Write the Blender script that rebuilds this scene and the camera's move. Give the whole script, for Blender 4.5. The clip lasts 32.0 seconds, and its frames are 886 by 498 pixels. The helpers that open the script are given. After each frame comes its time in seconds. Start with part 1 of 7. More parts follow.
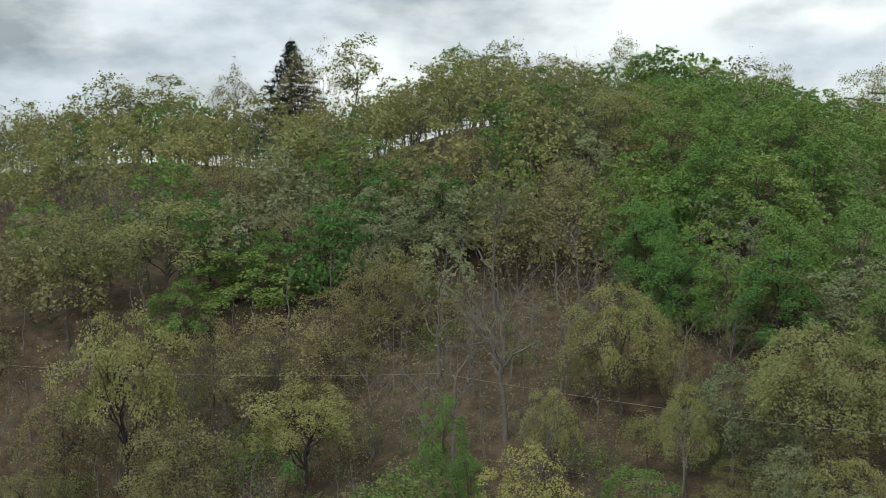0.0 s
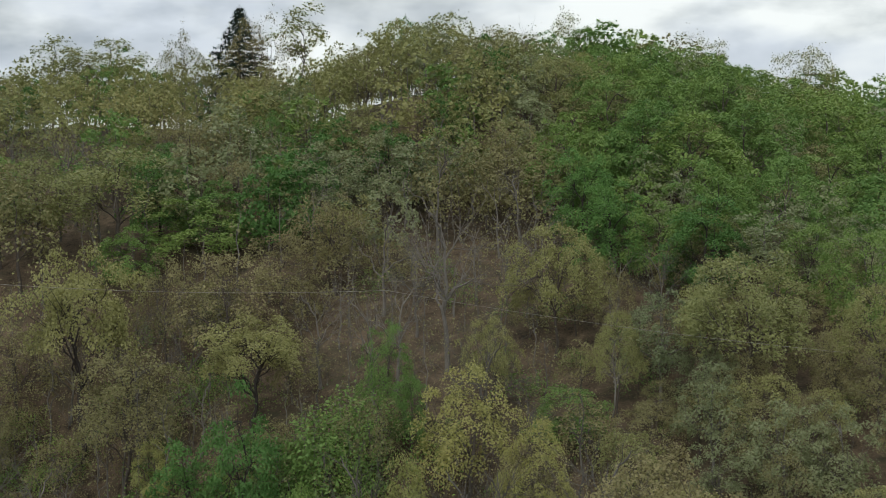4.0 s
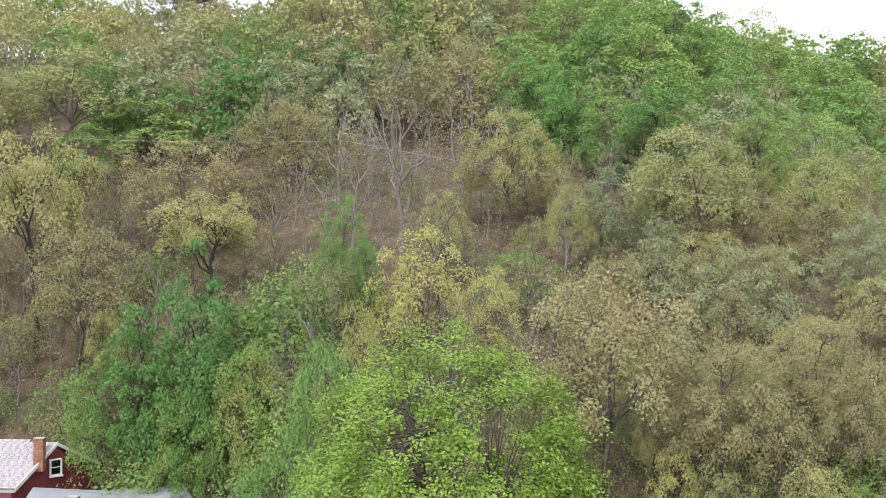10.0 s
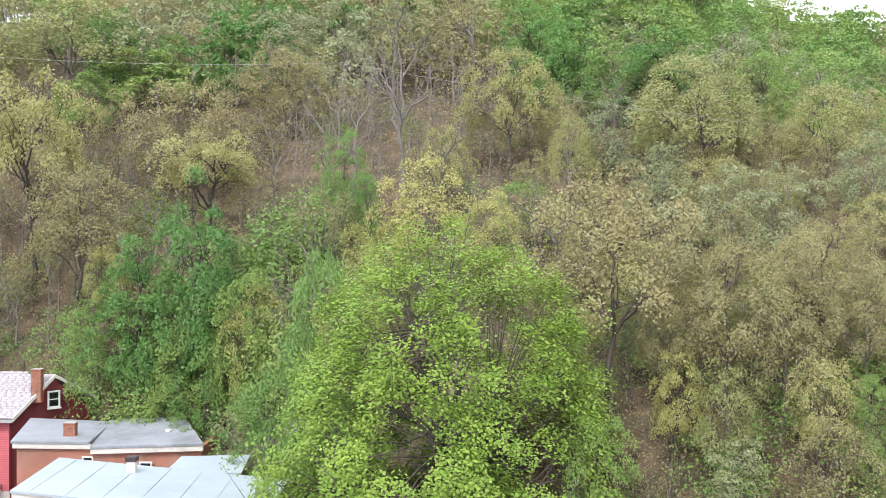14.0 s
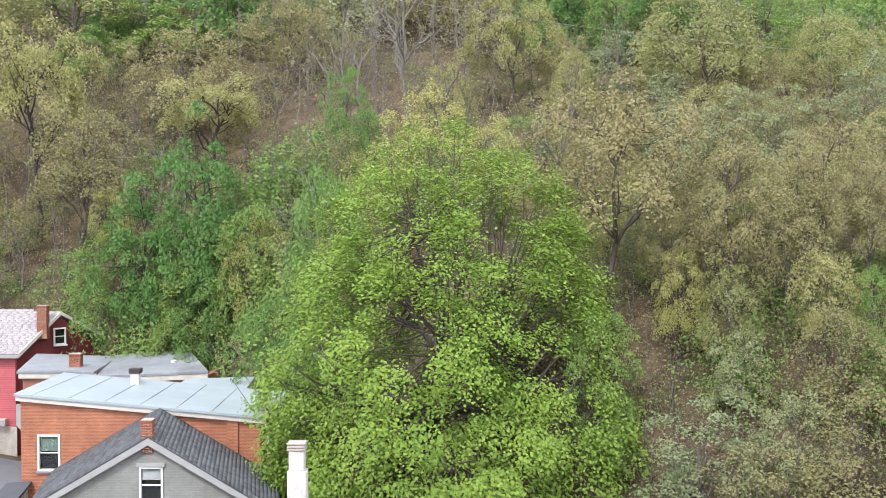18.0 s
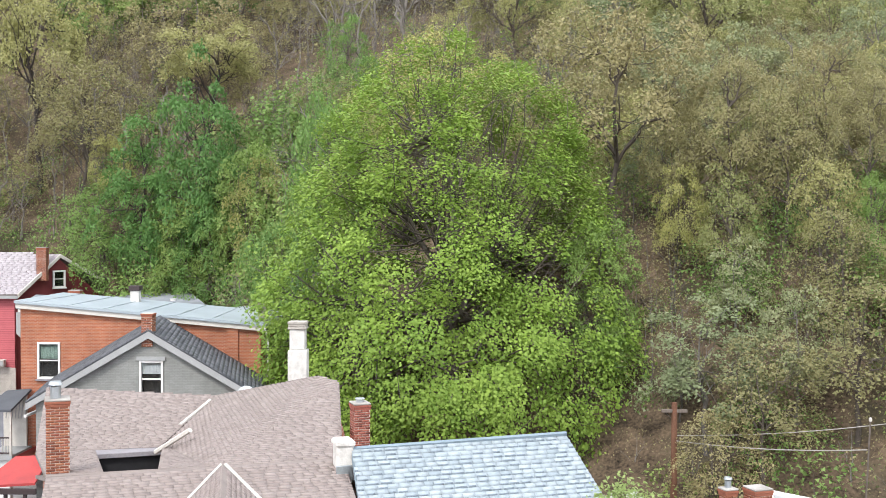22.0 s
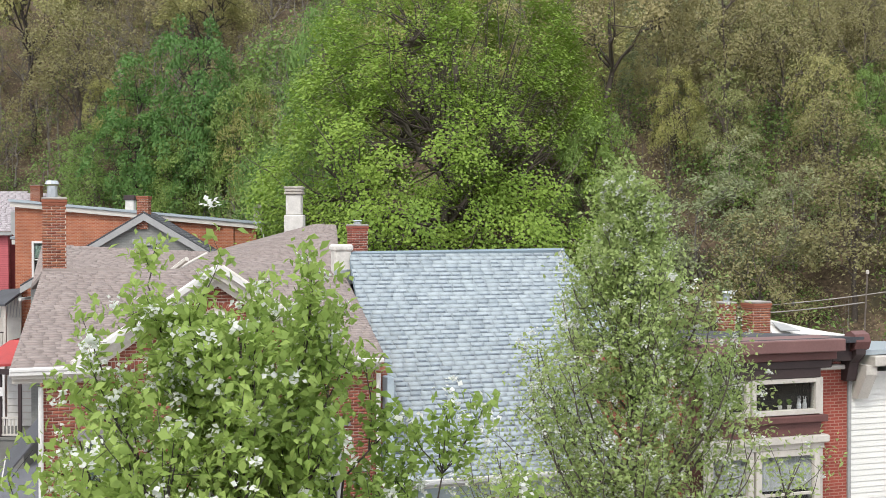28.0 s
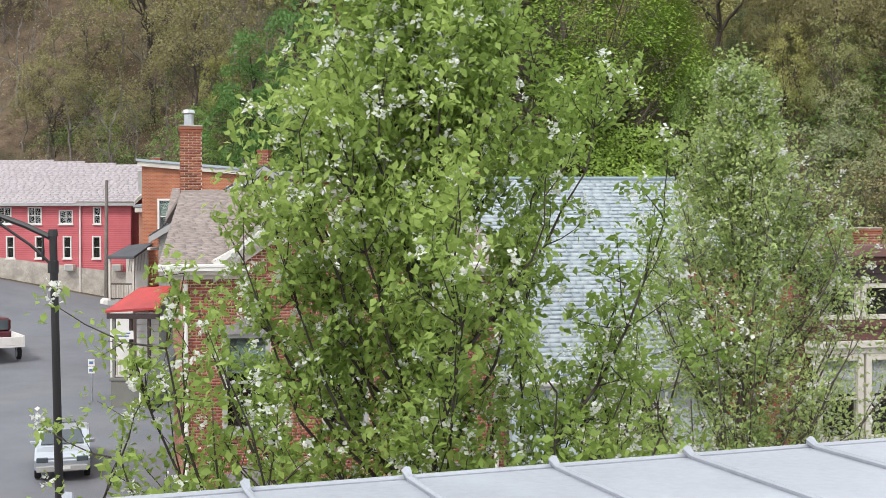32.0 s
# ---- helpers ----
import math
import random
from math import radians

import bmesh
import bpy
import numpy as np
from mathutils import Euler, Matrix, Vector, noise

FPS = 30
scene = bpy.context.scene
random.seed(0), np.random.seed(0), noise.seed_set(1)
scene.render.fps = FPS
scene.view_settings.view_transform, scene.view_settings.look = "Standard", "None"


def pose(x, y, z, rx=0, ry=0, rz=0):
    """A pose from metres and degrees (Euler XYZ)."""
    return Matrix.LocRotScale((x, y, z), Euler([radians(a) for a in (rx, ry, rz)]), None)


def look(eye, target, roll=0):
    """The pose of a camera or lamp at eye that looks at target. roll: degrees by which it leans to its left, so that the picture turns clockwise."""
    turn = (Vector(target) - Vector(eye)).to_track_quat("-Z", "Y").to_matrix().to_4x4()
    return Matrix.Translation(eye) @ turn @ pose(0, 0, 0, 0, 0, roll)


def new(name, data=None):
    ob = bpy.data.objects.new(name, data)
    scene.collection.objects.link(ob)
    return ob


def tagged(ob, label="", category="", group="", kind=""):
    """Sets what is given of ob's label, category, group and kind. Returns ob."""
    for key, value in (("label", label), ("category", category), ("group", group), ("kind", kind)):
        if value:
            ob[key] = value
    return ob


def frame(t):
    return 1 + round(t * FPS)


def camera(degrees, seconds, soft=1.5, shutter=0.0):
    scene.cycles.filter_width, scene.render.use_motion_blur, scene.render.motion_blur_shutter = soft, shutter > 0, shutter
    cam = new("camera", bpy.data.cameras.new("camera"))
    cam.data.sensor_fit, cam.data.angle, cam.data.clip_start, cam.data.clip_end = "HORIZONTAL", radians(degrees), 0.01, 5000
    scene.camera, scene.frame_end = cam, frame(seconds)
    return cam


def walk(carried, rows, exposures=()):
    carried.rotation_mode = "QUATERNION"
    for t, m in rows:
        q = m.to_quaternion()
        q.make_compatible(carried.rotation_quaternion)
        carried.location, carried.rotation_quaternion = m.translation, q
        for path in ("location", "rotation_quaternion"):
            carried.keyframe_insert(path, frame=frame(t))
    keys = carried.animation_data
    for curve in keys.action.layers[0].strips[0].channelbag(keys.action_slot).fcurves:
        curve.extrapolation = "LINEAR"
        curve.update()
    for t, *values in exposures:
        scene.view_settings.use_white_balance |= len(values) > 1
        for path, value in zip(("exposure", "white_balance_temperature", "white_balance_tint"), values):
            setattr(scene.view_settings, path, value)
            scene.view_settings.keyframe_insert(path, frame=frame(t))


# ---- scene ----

# ---- camera ----
# seconds, x, y, z, yaw, pitch, roll (degrees)
PATH = [
    (0.0, 0.438, 2.144, 44.250, 6.319, -0.858, -0.926),
    (0.5, 0.371, 1.830, 44.172, 5.832, -0.839, -0.913),
    (1.0, 0.317, 1.450, 44.006, 5.434, -0.829, -0.899),
    (1.5, 0.287, 0.949, 43.674, 5.126, -0.873, -0.891),
    (2.0, 0.290, 0.324, 43.153, 4.847, -0.938, -0.871),
    (2.5, 0.333, -0.390, 42.435, 4.545, -0.995, -0.805),
    (3.0, 0.414, -1.112, 41.541, 4.204, -1.062, -0.681),
    (3.5, 0.499, -1.780, 40.568, 3.818, -1.128, -0.496),
    (5.5, 0.291, -2.978, 37.122, 2.642, -1.303, 0.239),
    (6.0, 0.210, -3.155, 36.252, 2.450, -1.347, 0.302),
    (6.5, 0.157, -3.318, 35.391, 2.332, -1.363, 0.313),
    (7.0, 0.147, -3.453, 34.549, 2.206, -1.348, 0.361),
    (7.5, 0.148, -3.568, 33.699, 2.011, -1.352, 0.417),
    (8.0, 0.144, -3.667, 32.863, 1.796, -1.349, 0.464),
    (8.5, 0.139, -3.736, 32.078, 1.579, -1.331, 0.472),
    (9.0, 0.148, -3.789, 31.324, 1.369, -1.306, 0.467),
    (9.5, 0.184, -3.846, 30.548, 1.181, -1.279, 0.441),
    (10.0, 0.228, -3.870, 29.769, 1.029, -1.280, 0.467),
    (10.5, 0.237, -3.812, 29.027, 0.981, -1.246, 0.545),
    (11.0, 0.172, -3.691, 28.313, 1.032, -1.206, 0.501),
    (11.5, 0.119, -3.556, 27.629, 1.053, -1.180, 0.454),
    (12.0, 0.141, -3.421, 26.991, 1.033, -1.172, 0.515),
    (12.5, 0.192, -3.309, 26.385, 1.053, -1.192, 0.528),
    (13.0, 0.240, -3.227, 25.804, 1.075, -1.223, 0.516),
    (13.5, 0.286, -3.181, 25.249, 1.102, -1.285, 0.477),
    (14.0, 0.333, -3.168, 24.708, 1.136, -1.370, 0.414),
    (14.5, 0.384, -3.175, 24.171, 1.178, -1.455, 0.323),
    (16.5, 0.654, -3.141, 22.030, 1.494, -1.648, 0.041),
    (17.0, 0.731, -3.160, 21.424, 1.547, -1.653, -0.012),
    (17.5, 0.773, -3.199, 20.851, 1.583, -1.673, -0.075),
    (18.0, 0.766, -3.268, 20.283, 1.592, -1.688, -0.154),
    (18.5, 0.742, -3.328, 19.691, 1.580, -1.650, -0.168),
    (19.0, 0.713, -3.358, 19.070, 1.556, -1.571, -0.142),
    (19.5, 0.681, -3.365, 18.444, 1.536, -1.489, -0.095),
    (20.0, 0.656, -3.351, 17.844, 1.516, -1.431, -0.056),
    (20.5, 0.642, -3.345, 17.267, 1.504, -1.392, -0.012),
    (21.0, 0.642, -3.357, 16.714, 1.495, -1.365, 0.026),
    (21.5, 0.648, -3.387, 16.174, 1.499, -1.360, 0.048),
    (22.0, 0.646, -3.419, 15.630, 1.503, -1.338, 0.074),
    (22.5, 0.611, -3.424, 15.090, 1.488, -1.276, 0.087),
    (23.0, 0.579, -3.397, 14.540, 1.473, -1.193, 0.090),
    (23.5, 0.550, -3.335, 13.981, 1.457, -1.108, 0.091),
    (24.0, 0.540, -3.276, 13.450, 1.443, -1.032, 0.080),
    (24.5, 0.543, -3.266, 12.969, 1.426, -0.969, 0.074),
    (25.0, 0.545, -3.281, 12.502, 1.408, -0.937, 0.062),
    (25.5, 0.555, -3.301, 12.040, 1.394, -0.917, 0.036),
    (27.5, 0.533, -3.286, 10.476, 1.178, -0.857, 0.053),
    (28.0, 0.537, -3.473, 10.349, 1.183, -0.863, -0.021),
    (28.5, 0.519, -3.811, 10.182, 1.208, -0.910, -0.098),
    (29.0, 0.438, -4.126, 10.037, 1.172, -0.892, -0.130),
    (29.5, 0.351, -4.316, 9.827, 1.183, -0.880, -0.108),
    (30.0, 0.285, -4.397, 9.503, 1.239, -0.906, -0.086),
    (30.5, 0.212, -4.431, 9.178, 0.921, -0.910, -0.022),
    (31.0, 0.181, -4.493, 8.911, 1.755, -0.957, 0.043),
    (31.5, 0.238, -4.644, 8.704, 3.970, -1.043, 0.022),
    (32.0, 0.257, -4.773, 8.508, 6.186, -1.115, -0.079),
]


def facing(x, y, z, yaw, pitch, roll):
    a, b = radians(yaw), radians(pitch)
    way = Vector((-math.sin(a) * math.cos(b), math.cos(a) * math.cos(b), math.sin(b)))
    return look((x, y, z), Vector((x, y, z)) + way * 10, roll)


EXPOSURES = [(0.0, -1.76, 6450, 2), (3.5, -1.94, 6450, 3), (5.5, -1.18, 6500, 10), (9.0, -0.54, 6350, 12), (12.0, -0.08, 6300, 13), (17.0, -0.22, 6300, 13), (21.0, -0.26, 6350, 12), (25.0, -0.64, 6500, 11), (29.0, -0.7, 6550, 11), (32.0, -0.68, 6600, 10)]
cam = camera(41.75, 32.0, soft=0.9)
walk(cam, [(r[0], facing(*r[1:])) for r in PATH], EXPOSURES)

# ---- sky and sun ----
SUN_EL, SUN_AZ = radians(48), radians(200)   # azimuth from +y, clockwise: behind the camera, from its left
world = bpy.data.worlds.new("sky")
scene.world = world
world.use_nodes = True
wn = world.node_tree
wn.nodes.clear()


def node(tree, kind, **inputs):
    n = tree.nodes.new(kind)
    for k, v in inputs.items():
        n.inputs[k.replace("_", " ")].default_value = v
    return n


sky = wn.nodes.new("ShaderNodeTexSky")
sky.sky_type, sky.sun_disc = "NISHITA", False
sky.sun_elevation, sky.sun_rotation = SUN_EL, SUN_AZ
# thin broken cloud spread over the whole sky
tc = wn.nodes.new("ShaderNodeTexCoord")
mp = wn.nodes.new("ShaderNodeMapping")
mp.inputs["Scale"].default_value = (2.6, 2.6, 6.0)
cl = node(wn, "ShaderNodeTexNoise", Scale=1.6, Detail=7.0, Roughness=0.55)
rp = wn.nodes.new("ShaderNodeValToRGB")
rp.color_ramp.elements[0].position, rp.color_ramp.elements[1].position = 0.33, 0.52
rp.color_ramp.elements[0].color = (0.3, 0.3, 0.3, 1)   # a thin veil even in the gaps
mixc = wn.nodes.new("ShaderNodeMixRGB")
# bright heads and greyer bases of the cloud
base_n = node(wn, "ShaderNodeTexNoise", Scale=1.9, Detail=5.0, Roughness=0.5)
base_r = wn.nodes.new("ShaderNodeValToRGB")
base_r.color_ramp.elements[0].position, base_r.color_ramp.elements[1].position = 0.4, 0.58
base_r.color_ramp.elements[0].color, base_r.color_ramp.elements[1].color = (0.72, 0.75, 0.83, 1), (1.0, 1.0, 1.0, 1)
cloud = wn.nodes.new("ShaderNodeMixRGB")
cloud.blend_type = "MULTIPLY"
cloud.inputs["Fac"].default_value = 1.0
cloud.inputs["Color2"].default_value = (29.0, 29.5, 30.0, 1)
bgd = node(wn, "ShaderNodeBackground", Strength=0.12)
wo = wn.nodes.new("ShaderNodeOutputWorld")
wn.links.new(tc.outputs["Generated"], mp.inputs["Vector"])
wn.links.new(mp.outputs["Vector"], cl.inputs["Vector"])
wn.links.new(cl.outputs["Fac"], rp.inputs["Fac"])
wn.links.new(mp.outputs["Vector"], base_n.inputs["Vector"])
wn.links.new(base_n.outputs["Fac"], base_r.inputs["Fac"])
wn.links.new(base_r.outputs["Color"], cloud.inputs["Color1"])
wn.links.new(cloud.outputs["Color"], mixc.inputs["Color2"])
wn.links.new(rp.outputs["Color"], mixc.inputs["Fac"])
wn.links.new(sky.outputs["Color"], mixc.inputs["Color1"])
wn.links.new(mixc.outputs["Color"], bgd.inputs["Color"])
wn.links.new(bgd.outputs["Background"], wo.inputs["Surface"])
sun_d = bpy.data.lights.new("sun", "SUN")
sun_d.energy, sun_d.angle, sun_d.color = 3.3, radians(8), (1.0, 0.95, 0.87)
sun = new("sun", sun_d)
sd = Vector((math.sin(SUN_AZ) * math.cos(SUN_EL), math.cos(SUN_AZ) * math.cos(SUN_EL), math.sin(SUN_EL)))
sun.matrix_world = look(sd * 300, (0, 0, 0))

# ---- materials ----
def material(name, base, rough=0.8, metal=0.0, vary=0.12, scale=2.0, fine=30.0, bump=0.15, dirt=None, stretch=(1, 1, 1), rand=0.0, spec=0.3):
    """A surface with variation at two scales, fine relief, optional stains and a random shift per object."""
    m = bpy.data.materials.new(name)
    m.use_nodes = True
    t = m.node_tree
    b = t.nodes["Principled BSDF"]
    b.inputs["Roughness"].default_value, b.inputs["Metallic"].default_value = rough, metal
    b.inputs["Specular IOR Level"].default_value = spec
    co = t.nodes.new("ShaderNodeTexCoord")
    mpn = t.nodes.new("ShaderNodeMapping")
    mpn.inputs["Scale"].default_value = stretch
    t.links.new(co.outputs["Object"], mpn.inputs["Vector"])
    n1 = node(t, "ShaderNodeTexNoise", Scale=scale, Detail=5.0, Roughness=0.6)
    n2 = node(t, "ShaderNodeTexNoise", Scale=fine, Detail=3.0, Roughness=0.6)
    for n in (n1, n2):
        t.links.new(mpn.outputs["Vector"], n.inputs["Vector"])
    hsv = t.nodes.new("ShaderNodeHueSaturation")
    hsv.inputs["Color"].default_value = (*base, 1)
    add = t.nodes.new("ShaderNodeMath")
    add.operation = "ADD"
    t.links.new(n1.outputs["Fac"], add.inputs[0])
    t.links.new(n2.outputs["Fac"], add.inputs[1])
    mr = node(t, "ShaderNodeMapRange")
    mr.inputs["From Min"].default_value, mr.inputs["From Max"].default_value = 0.6, 1.4
    mr.inputs["To Min"].default_value, mr.inputs["To Max"].default_value = 1 - vary * 2, 1 + vary * 2
    t.links.new(add.outputs[0], mr.inputs["Value"])
    val = mr.outputs["Result"]
    if rand:
        oi = t.nodes.new("ShaderNodeObjectInfo")
        r2 = node(t, "ShaderNodeMapRange")
        r2.inputs["To Min"].default_value, r2.inputs["To Max"].default_value = 1 - rand, 1 + rand
        t.links.new(oi.outputs["Random"], r2.inputs["Value"])
        mu = t.nodes.new("ShaderNodeMath")
        mu.operation = "MULTIPLY"
        t.links.new(val, mu.inputs[0])
        t.links.new(r2.outputs["Result"], mu.inputs[1])
        val = mu.outputs[0]
    t.links.new(val, hsv.inputs["Value"])
    col = hsv.outputs["Color"]
    if dirt:
        n3 = node(t, "ShaderNodeTexNoise", Scale=scale * 0.45, Detail=8.0, Roughness=0.7)
        t.links.new(co.outputs["Object"], n3.inputs["Vector"])
        ra = t.nodes.new("ShaderNodeValToRGB")
        ra.color_ramp.elements[0].position, ra.color_ramp.elements[1].position = 0.5, 0.7
        t.links.new(n3.outputs["Fac"], ra.inputs["Fac"])
        mx = t.nodes.new("ShaderNodeMixRGB")
        mx.inputs["Color2"].default_value = (*dirt, 1)
        t.links.new(ra.outputs["Color"], mx.inputs["Fac"])
        t.links.new(col, mx.inputs["Color1"])
        col = mx.outputs["Color"]
    t.links.new(col, b.inputs["Base Color"])
    if bump:
        bp = node(t, "ShaderNodeBump", Strength=bump, Distance=0.02)
        t.links.new(add.outputs[0], bp.inputs["Height"])
        t.links.new(bp.outputs["Normal"], b.inputs["Normal"])
    return m


def leaf_material(name, a, b_, through_=0.35, hue=0.02):
    """Leaves between two colours: each clump its own, each tree shifted, some light passing through."""
    m = bpy.data.materials.new(name)
    m.use_nodes = True
    t = m.node_tree
    t.nodes.clear()
    out = t.nodes.new("ShaderNodeOutputMaterial")
    geo = t.nodes.new("ShaderNodeNewGeometry")
    oi = t.nodes.new("ShaderNodeObjectInfo")
    mx = t.nodes.new("ShaderNodeMixRGB")
    mx.inputs["Color1"].default_value, mx.inputs["Color2"].default_value = (*a, 1), (*b_, 1)
    co = t.nodes.new("ShaderNodeTexCoord")
    nz = node(t, "ShaderNodeTexNoise", Scale=0.55, Detail=2.0)
    t.links.new(co.outputs["Object"], nz.inputs["Vector"])
    wide = node(t, "ShaderNodeMapRange")
    wide.inputs["From Min"].default_value, wide.inputs["From Max"].default_value = 0.3, 0.7
    wide.inputs["To Min"].default_value, wide.inputs["To Max"].default_value = 0.0, 0.6
    t.links.new(nz.outputs["Fac"], wide.inputs["Value"])
    fac = t.nodes.new("ShaderNodeMath")
    fac.operation = "MULTIPLY_ADD"
    fac.inputs[1].default_value = 0.4
    t.links.new(geo.outputs["Random Per Island"], fac.inputs[0])
    t.links.new(wide.outputs["Result"], fac.inputs[2])
    t.links.new(fac.outputs[0], mx.inputs["Fac"])
    hs = t.nodes.new("ShaderNodeHueSaturation")
    r1 = node(t, "ShaderNodeMapRange")
    r1.inputs["To Min"].default_value, r1.inputs["To Max"].default_value = 0.5 - hue, 0.5 + hue
    r2 = node(t, "ShaderNodeMapRange")
    r2.inputs["To Min"].default_value, r2.inputs["To Max"].default_value = 1.1, 0.84
    t.links.new(oi.outputs["Random"], r1.inputs["Value"])
    t.links.new(oi.outputs["Random"], r2.inputs["Value"])
    t.links.new(r1.outputs["Result"], hs.inputs["Hue"])
    t.links.new(r2.outputs["Result"], hs.inputs["Value"])
    t.links.new(mx.outputs["Color"], hs.inputs["Color"])
    d = node(t, "ShaderNodeBsdfPrincipled", Roughness=0.55)
    d.inputs["Specular IOR Level"].default_value = 0.25
    tr = t.nodes.new("ShaderNodeBsdfTranslucent")
    ms = node(t, "ShaderNodeMixShader", Fac=through_)
    t.links.new(hs.outputs["Color"], d.inputs["Base Color"])
    t.links.new(hs.outputs["Color"], tr.inputs["Color"])
    t.links.new(d.outputs[0], ms.inputs[1])
    t.links.new(tr.outputs[0], ms.inputs[2])
    t.links.new(ms.outputs[0], out.inputs["Surface"])
    return m


BARK = material("bark_grey", (0.12, 0.10, 0.085), 0.95, vary=0.25, scale=1.5, fine=14, bump=0.5, stretch=(1, 1, 0.3), rand=0.25)
BARK_PALE = material("bark_pale", (0.175, 0.158, 0.142), 0.95, vary=0.25, scale=1.5, fine=14, bump=0.4, stretch=(1, 1, 0.3), rand=0.2)
BARK_DARK = material("bark_dark", (0.06, 0.05, 0.045), 0.95, vary=0.25, scale=2, fine=14, bump=0.5, stretch=(1, 1, 0.3))
L_MAPLE = leaf_material("leaf_maple", (0.150, 0.258, 0.040), (0.325, 0.450, 0.082), 0.32, 0.004)
L_GREEN = leaf_material("leaf_green", (0.130, 0.225, 0.058), (0.265, 0.385, 0.110), 0.32, 0.02)
L_DARK = leaf_material("leaf_deep_green", (0.095, 0.200, 0.055), (0.180, 0.330, 0.090), 0.32, 0.005)
L_OLIVE = leaf_material("leaf_olive", (0.245, 0.255, 0.096), (0.410, 0.410, 0.170), 0.32, 0.015)
L_TAN = leaf_material("leaf_tan_buds", (0.222, 0.207, 0.098), (0.370, 0.343, 0.162), 0.32, 0.012)
L_SAGE = leaf_material("leaf_sage", (0.200, 0.240, 0.119), (0.350, 0.378, 0.209), 0.32, 0.02)
L_GOLD = leaf_material("leaf_yellow", (0.300, 0.320, 0.110), (0.460, 0.440, 0.160), 0.32, 0.01)
L_PEAR = leaf_material("leaf_pear", (0.190, 0.300, 0.060), (0.460, 0.580, 0.165), 0.45, 0.006)
L_PALE = leaf_material("leaf_pear_pale", (0.200, 0.295, 0.095), (0.390, 0.480, 0.190), 0.45, 0.006)
L_SPRUCE = leaf_material("needle_spruce", (0.012, 0.03, 0.018), (0.025, 0.05, 0.03), 0.1, 0.0)
L_BLOOM = leaf_material("blossom_white", (0.72, 0.74, 0.70), (0.85, 0.86, 0.82), 0.45, 0.0)
ASPHALT = material("asphalt", (0.15, 0.157, 0.175), 0.9, vary=0.12, scale=0.4, fine=60, bump=0.25, dirt=(0.18, 0.183, 0.19))
CONCRETE = material("concrete", (0.36, 0.34, 0.31), 0.9, vary=0.15, scale=1.2, fine=40, bump=0.2, dirt=(0.22, 0.2, 0.18))


def ground_material():
    """Leaf litter with bare earth and patches of low green."""
    m = material("leaf_litter", (0.11, 0.08, 0.053), 1.0, vary=0.5, scale=0.7, fine=7.0, bump=1.0, dirt=(0.07, 0.066, 0.04))
    return m


LITTER = ground_material()


# ---- mesh helpers ----
def mesh_of(name, verts, faces, mat, smooth=False):
    """A mesh from arrays of vertices and of faces that all have the same number of corners."""
    verts, faces = np.asarray(verts, np.float32), np.asarray(faces, np.int32)
    me = bpy.data.meshes.new(name)
    k = faces.shape[1]
    me.vertices.add(len(verts))
    me.vertices.foreach_set("co", verts.ravel())
    me.loops.add(faces.size)
    me.loops.foreach_set("vertex_index", faces.ravel())
    me.polygons.add(len(faces))
    me.polygons.foreach_set("loop_start", np.arange(0, faces.size, k, dtype=np.int32))
    me.polygons.foreach_set("loop_total", np.full(len(faces), k, np.int32))
    if smooth:
        me.polygons.foreach_set("use_smooth", np.ones(len(faces), bool))
    me.materials.append(mat)
    me.update(calc_edges=True)
    me.validate()
    return me


def thing(name, label, category, m=None, group="", kind=""):
    e = new(name)
    if m is not None:
        e.matrix_world = m
    return tagged(e, label, category, group, kind)


def child(name, data, parent, label=""):
    o = new(name, data)
    o.parent = parent
    return tagged(o, label)


def part(name, bm, mat, parent=None, label=""):
    me = bpy.data.meshes.new(name)
    bmesh.ops.recalc_face_normals(bm, faces=bm.faces)
    bm.to_mesh(me)
    bm.free()
    me.materials.append(mat)
    o = new(name, me)
    if parent is not None:
        o.parent = parent
    return tagged(o, label)


def box(lo, hi, bevel=0.0, bm=None):
    """A box between two corners, into bm."""
    bm = bm or bmesh.new()
    lo, hi = Vector(lo), Vector(hi)
    v = [bm.verts.new((x, y, z)) for x in (lo.x, hi.x) for y in (lo.y, hi.y) for z in (lo.z, hi.z)]
    f = [bm.faces.new([v[i] for i in q]) for q in ((0, 1, 3, 2), (4, 6, 7, 5), (0, 4, 5, 1), (2, 3, 7, 6), (0, 2, 6, 4), (1, 5, 7, 3))]
    if bevel:
        es = list({e for q in f for e in q.edges})
        bmesh.ops.bevel(bm, geom=es, offset=bevel, segments=1, affect="EDGES")
    return bm


def slab(points, thick, bm=None):
    """A flat polygon (points in order) given a thickness along thick."""
    bm = bm or bmesh.new()
    a = [bm.verts.new(p) for p in points]
    b = [bm.verts.new(Vector(p) + Vector(thick)) for p in points]
    bm.faces.new(a)
    bm.faces.new(b[::-1])
    for i in range(len(a)):
        j = (i + 1) % len(a)
        bm.faces.new((a[i], b[i], b[j], a[j]))
    return bm


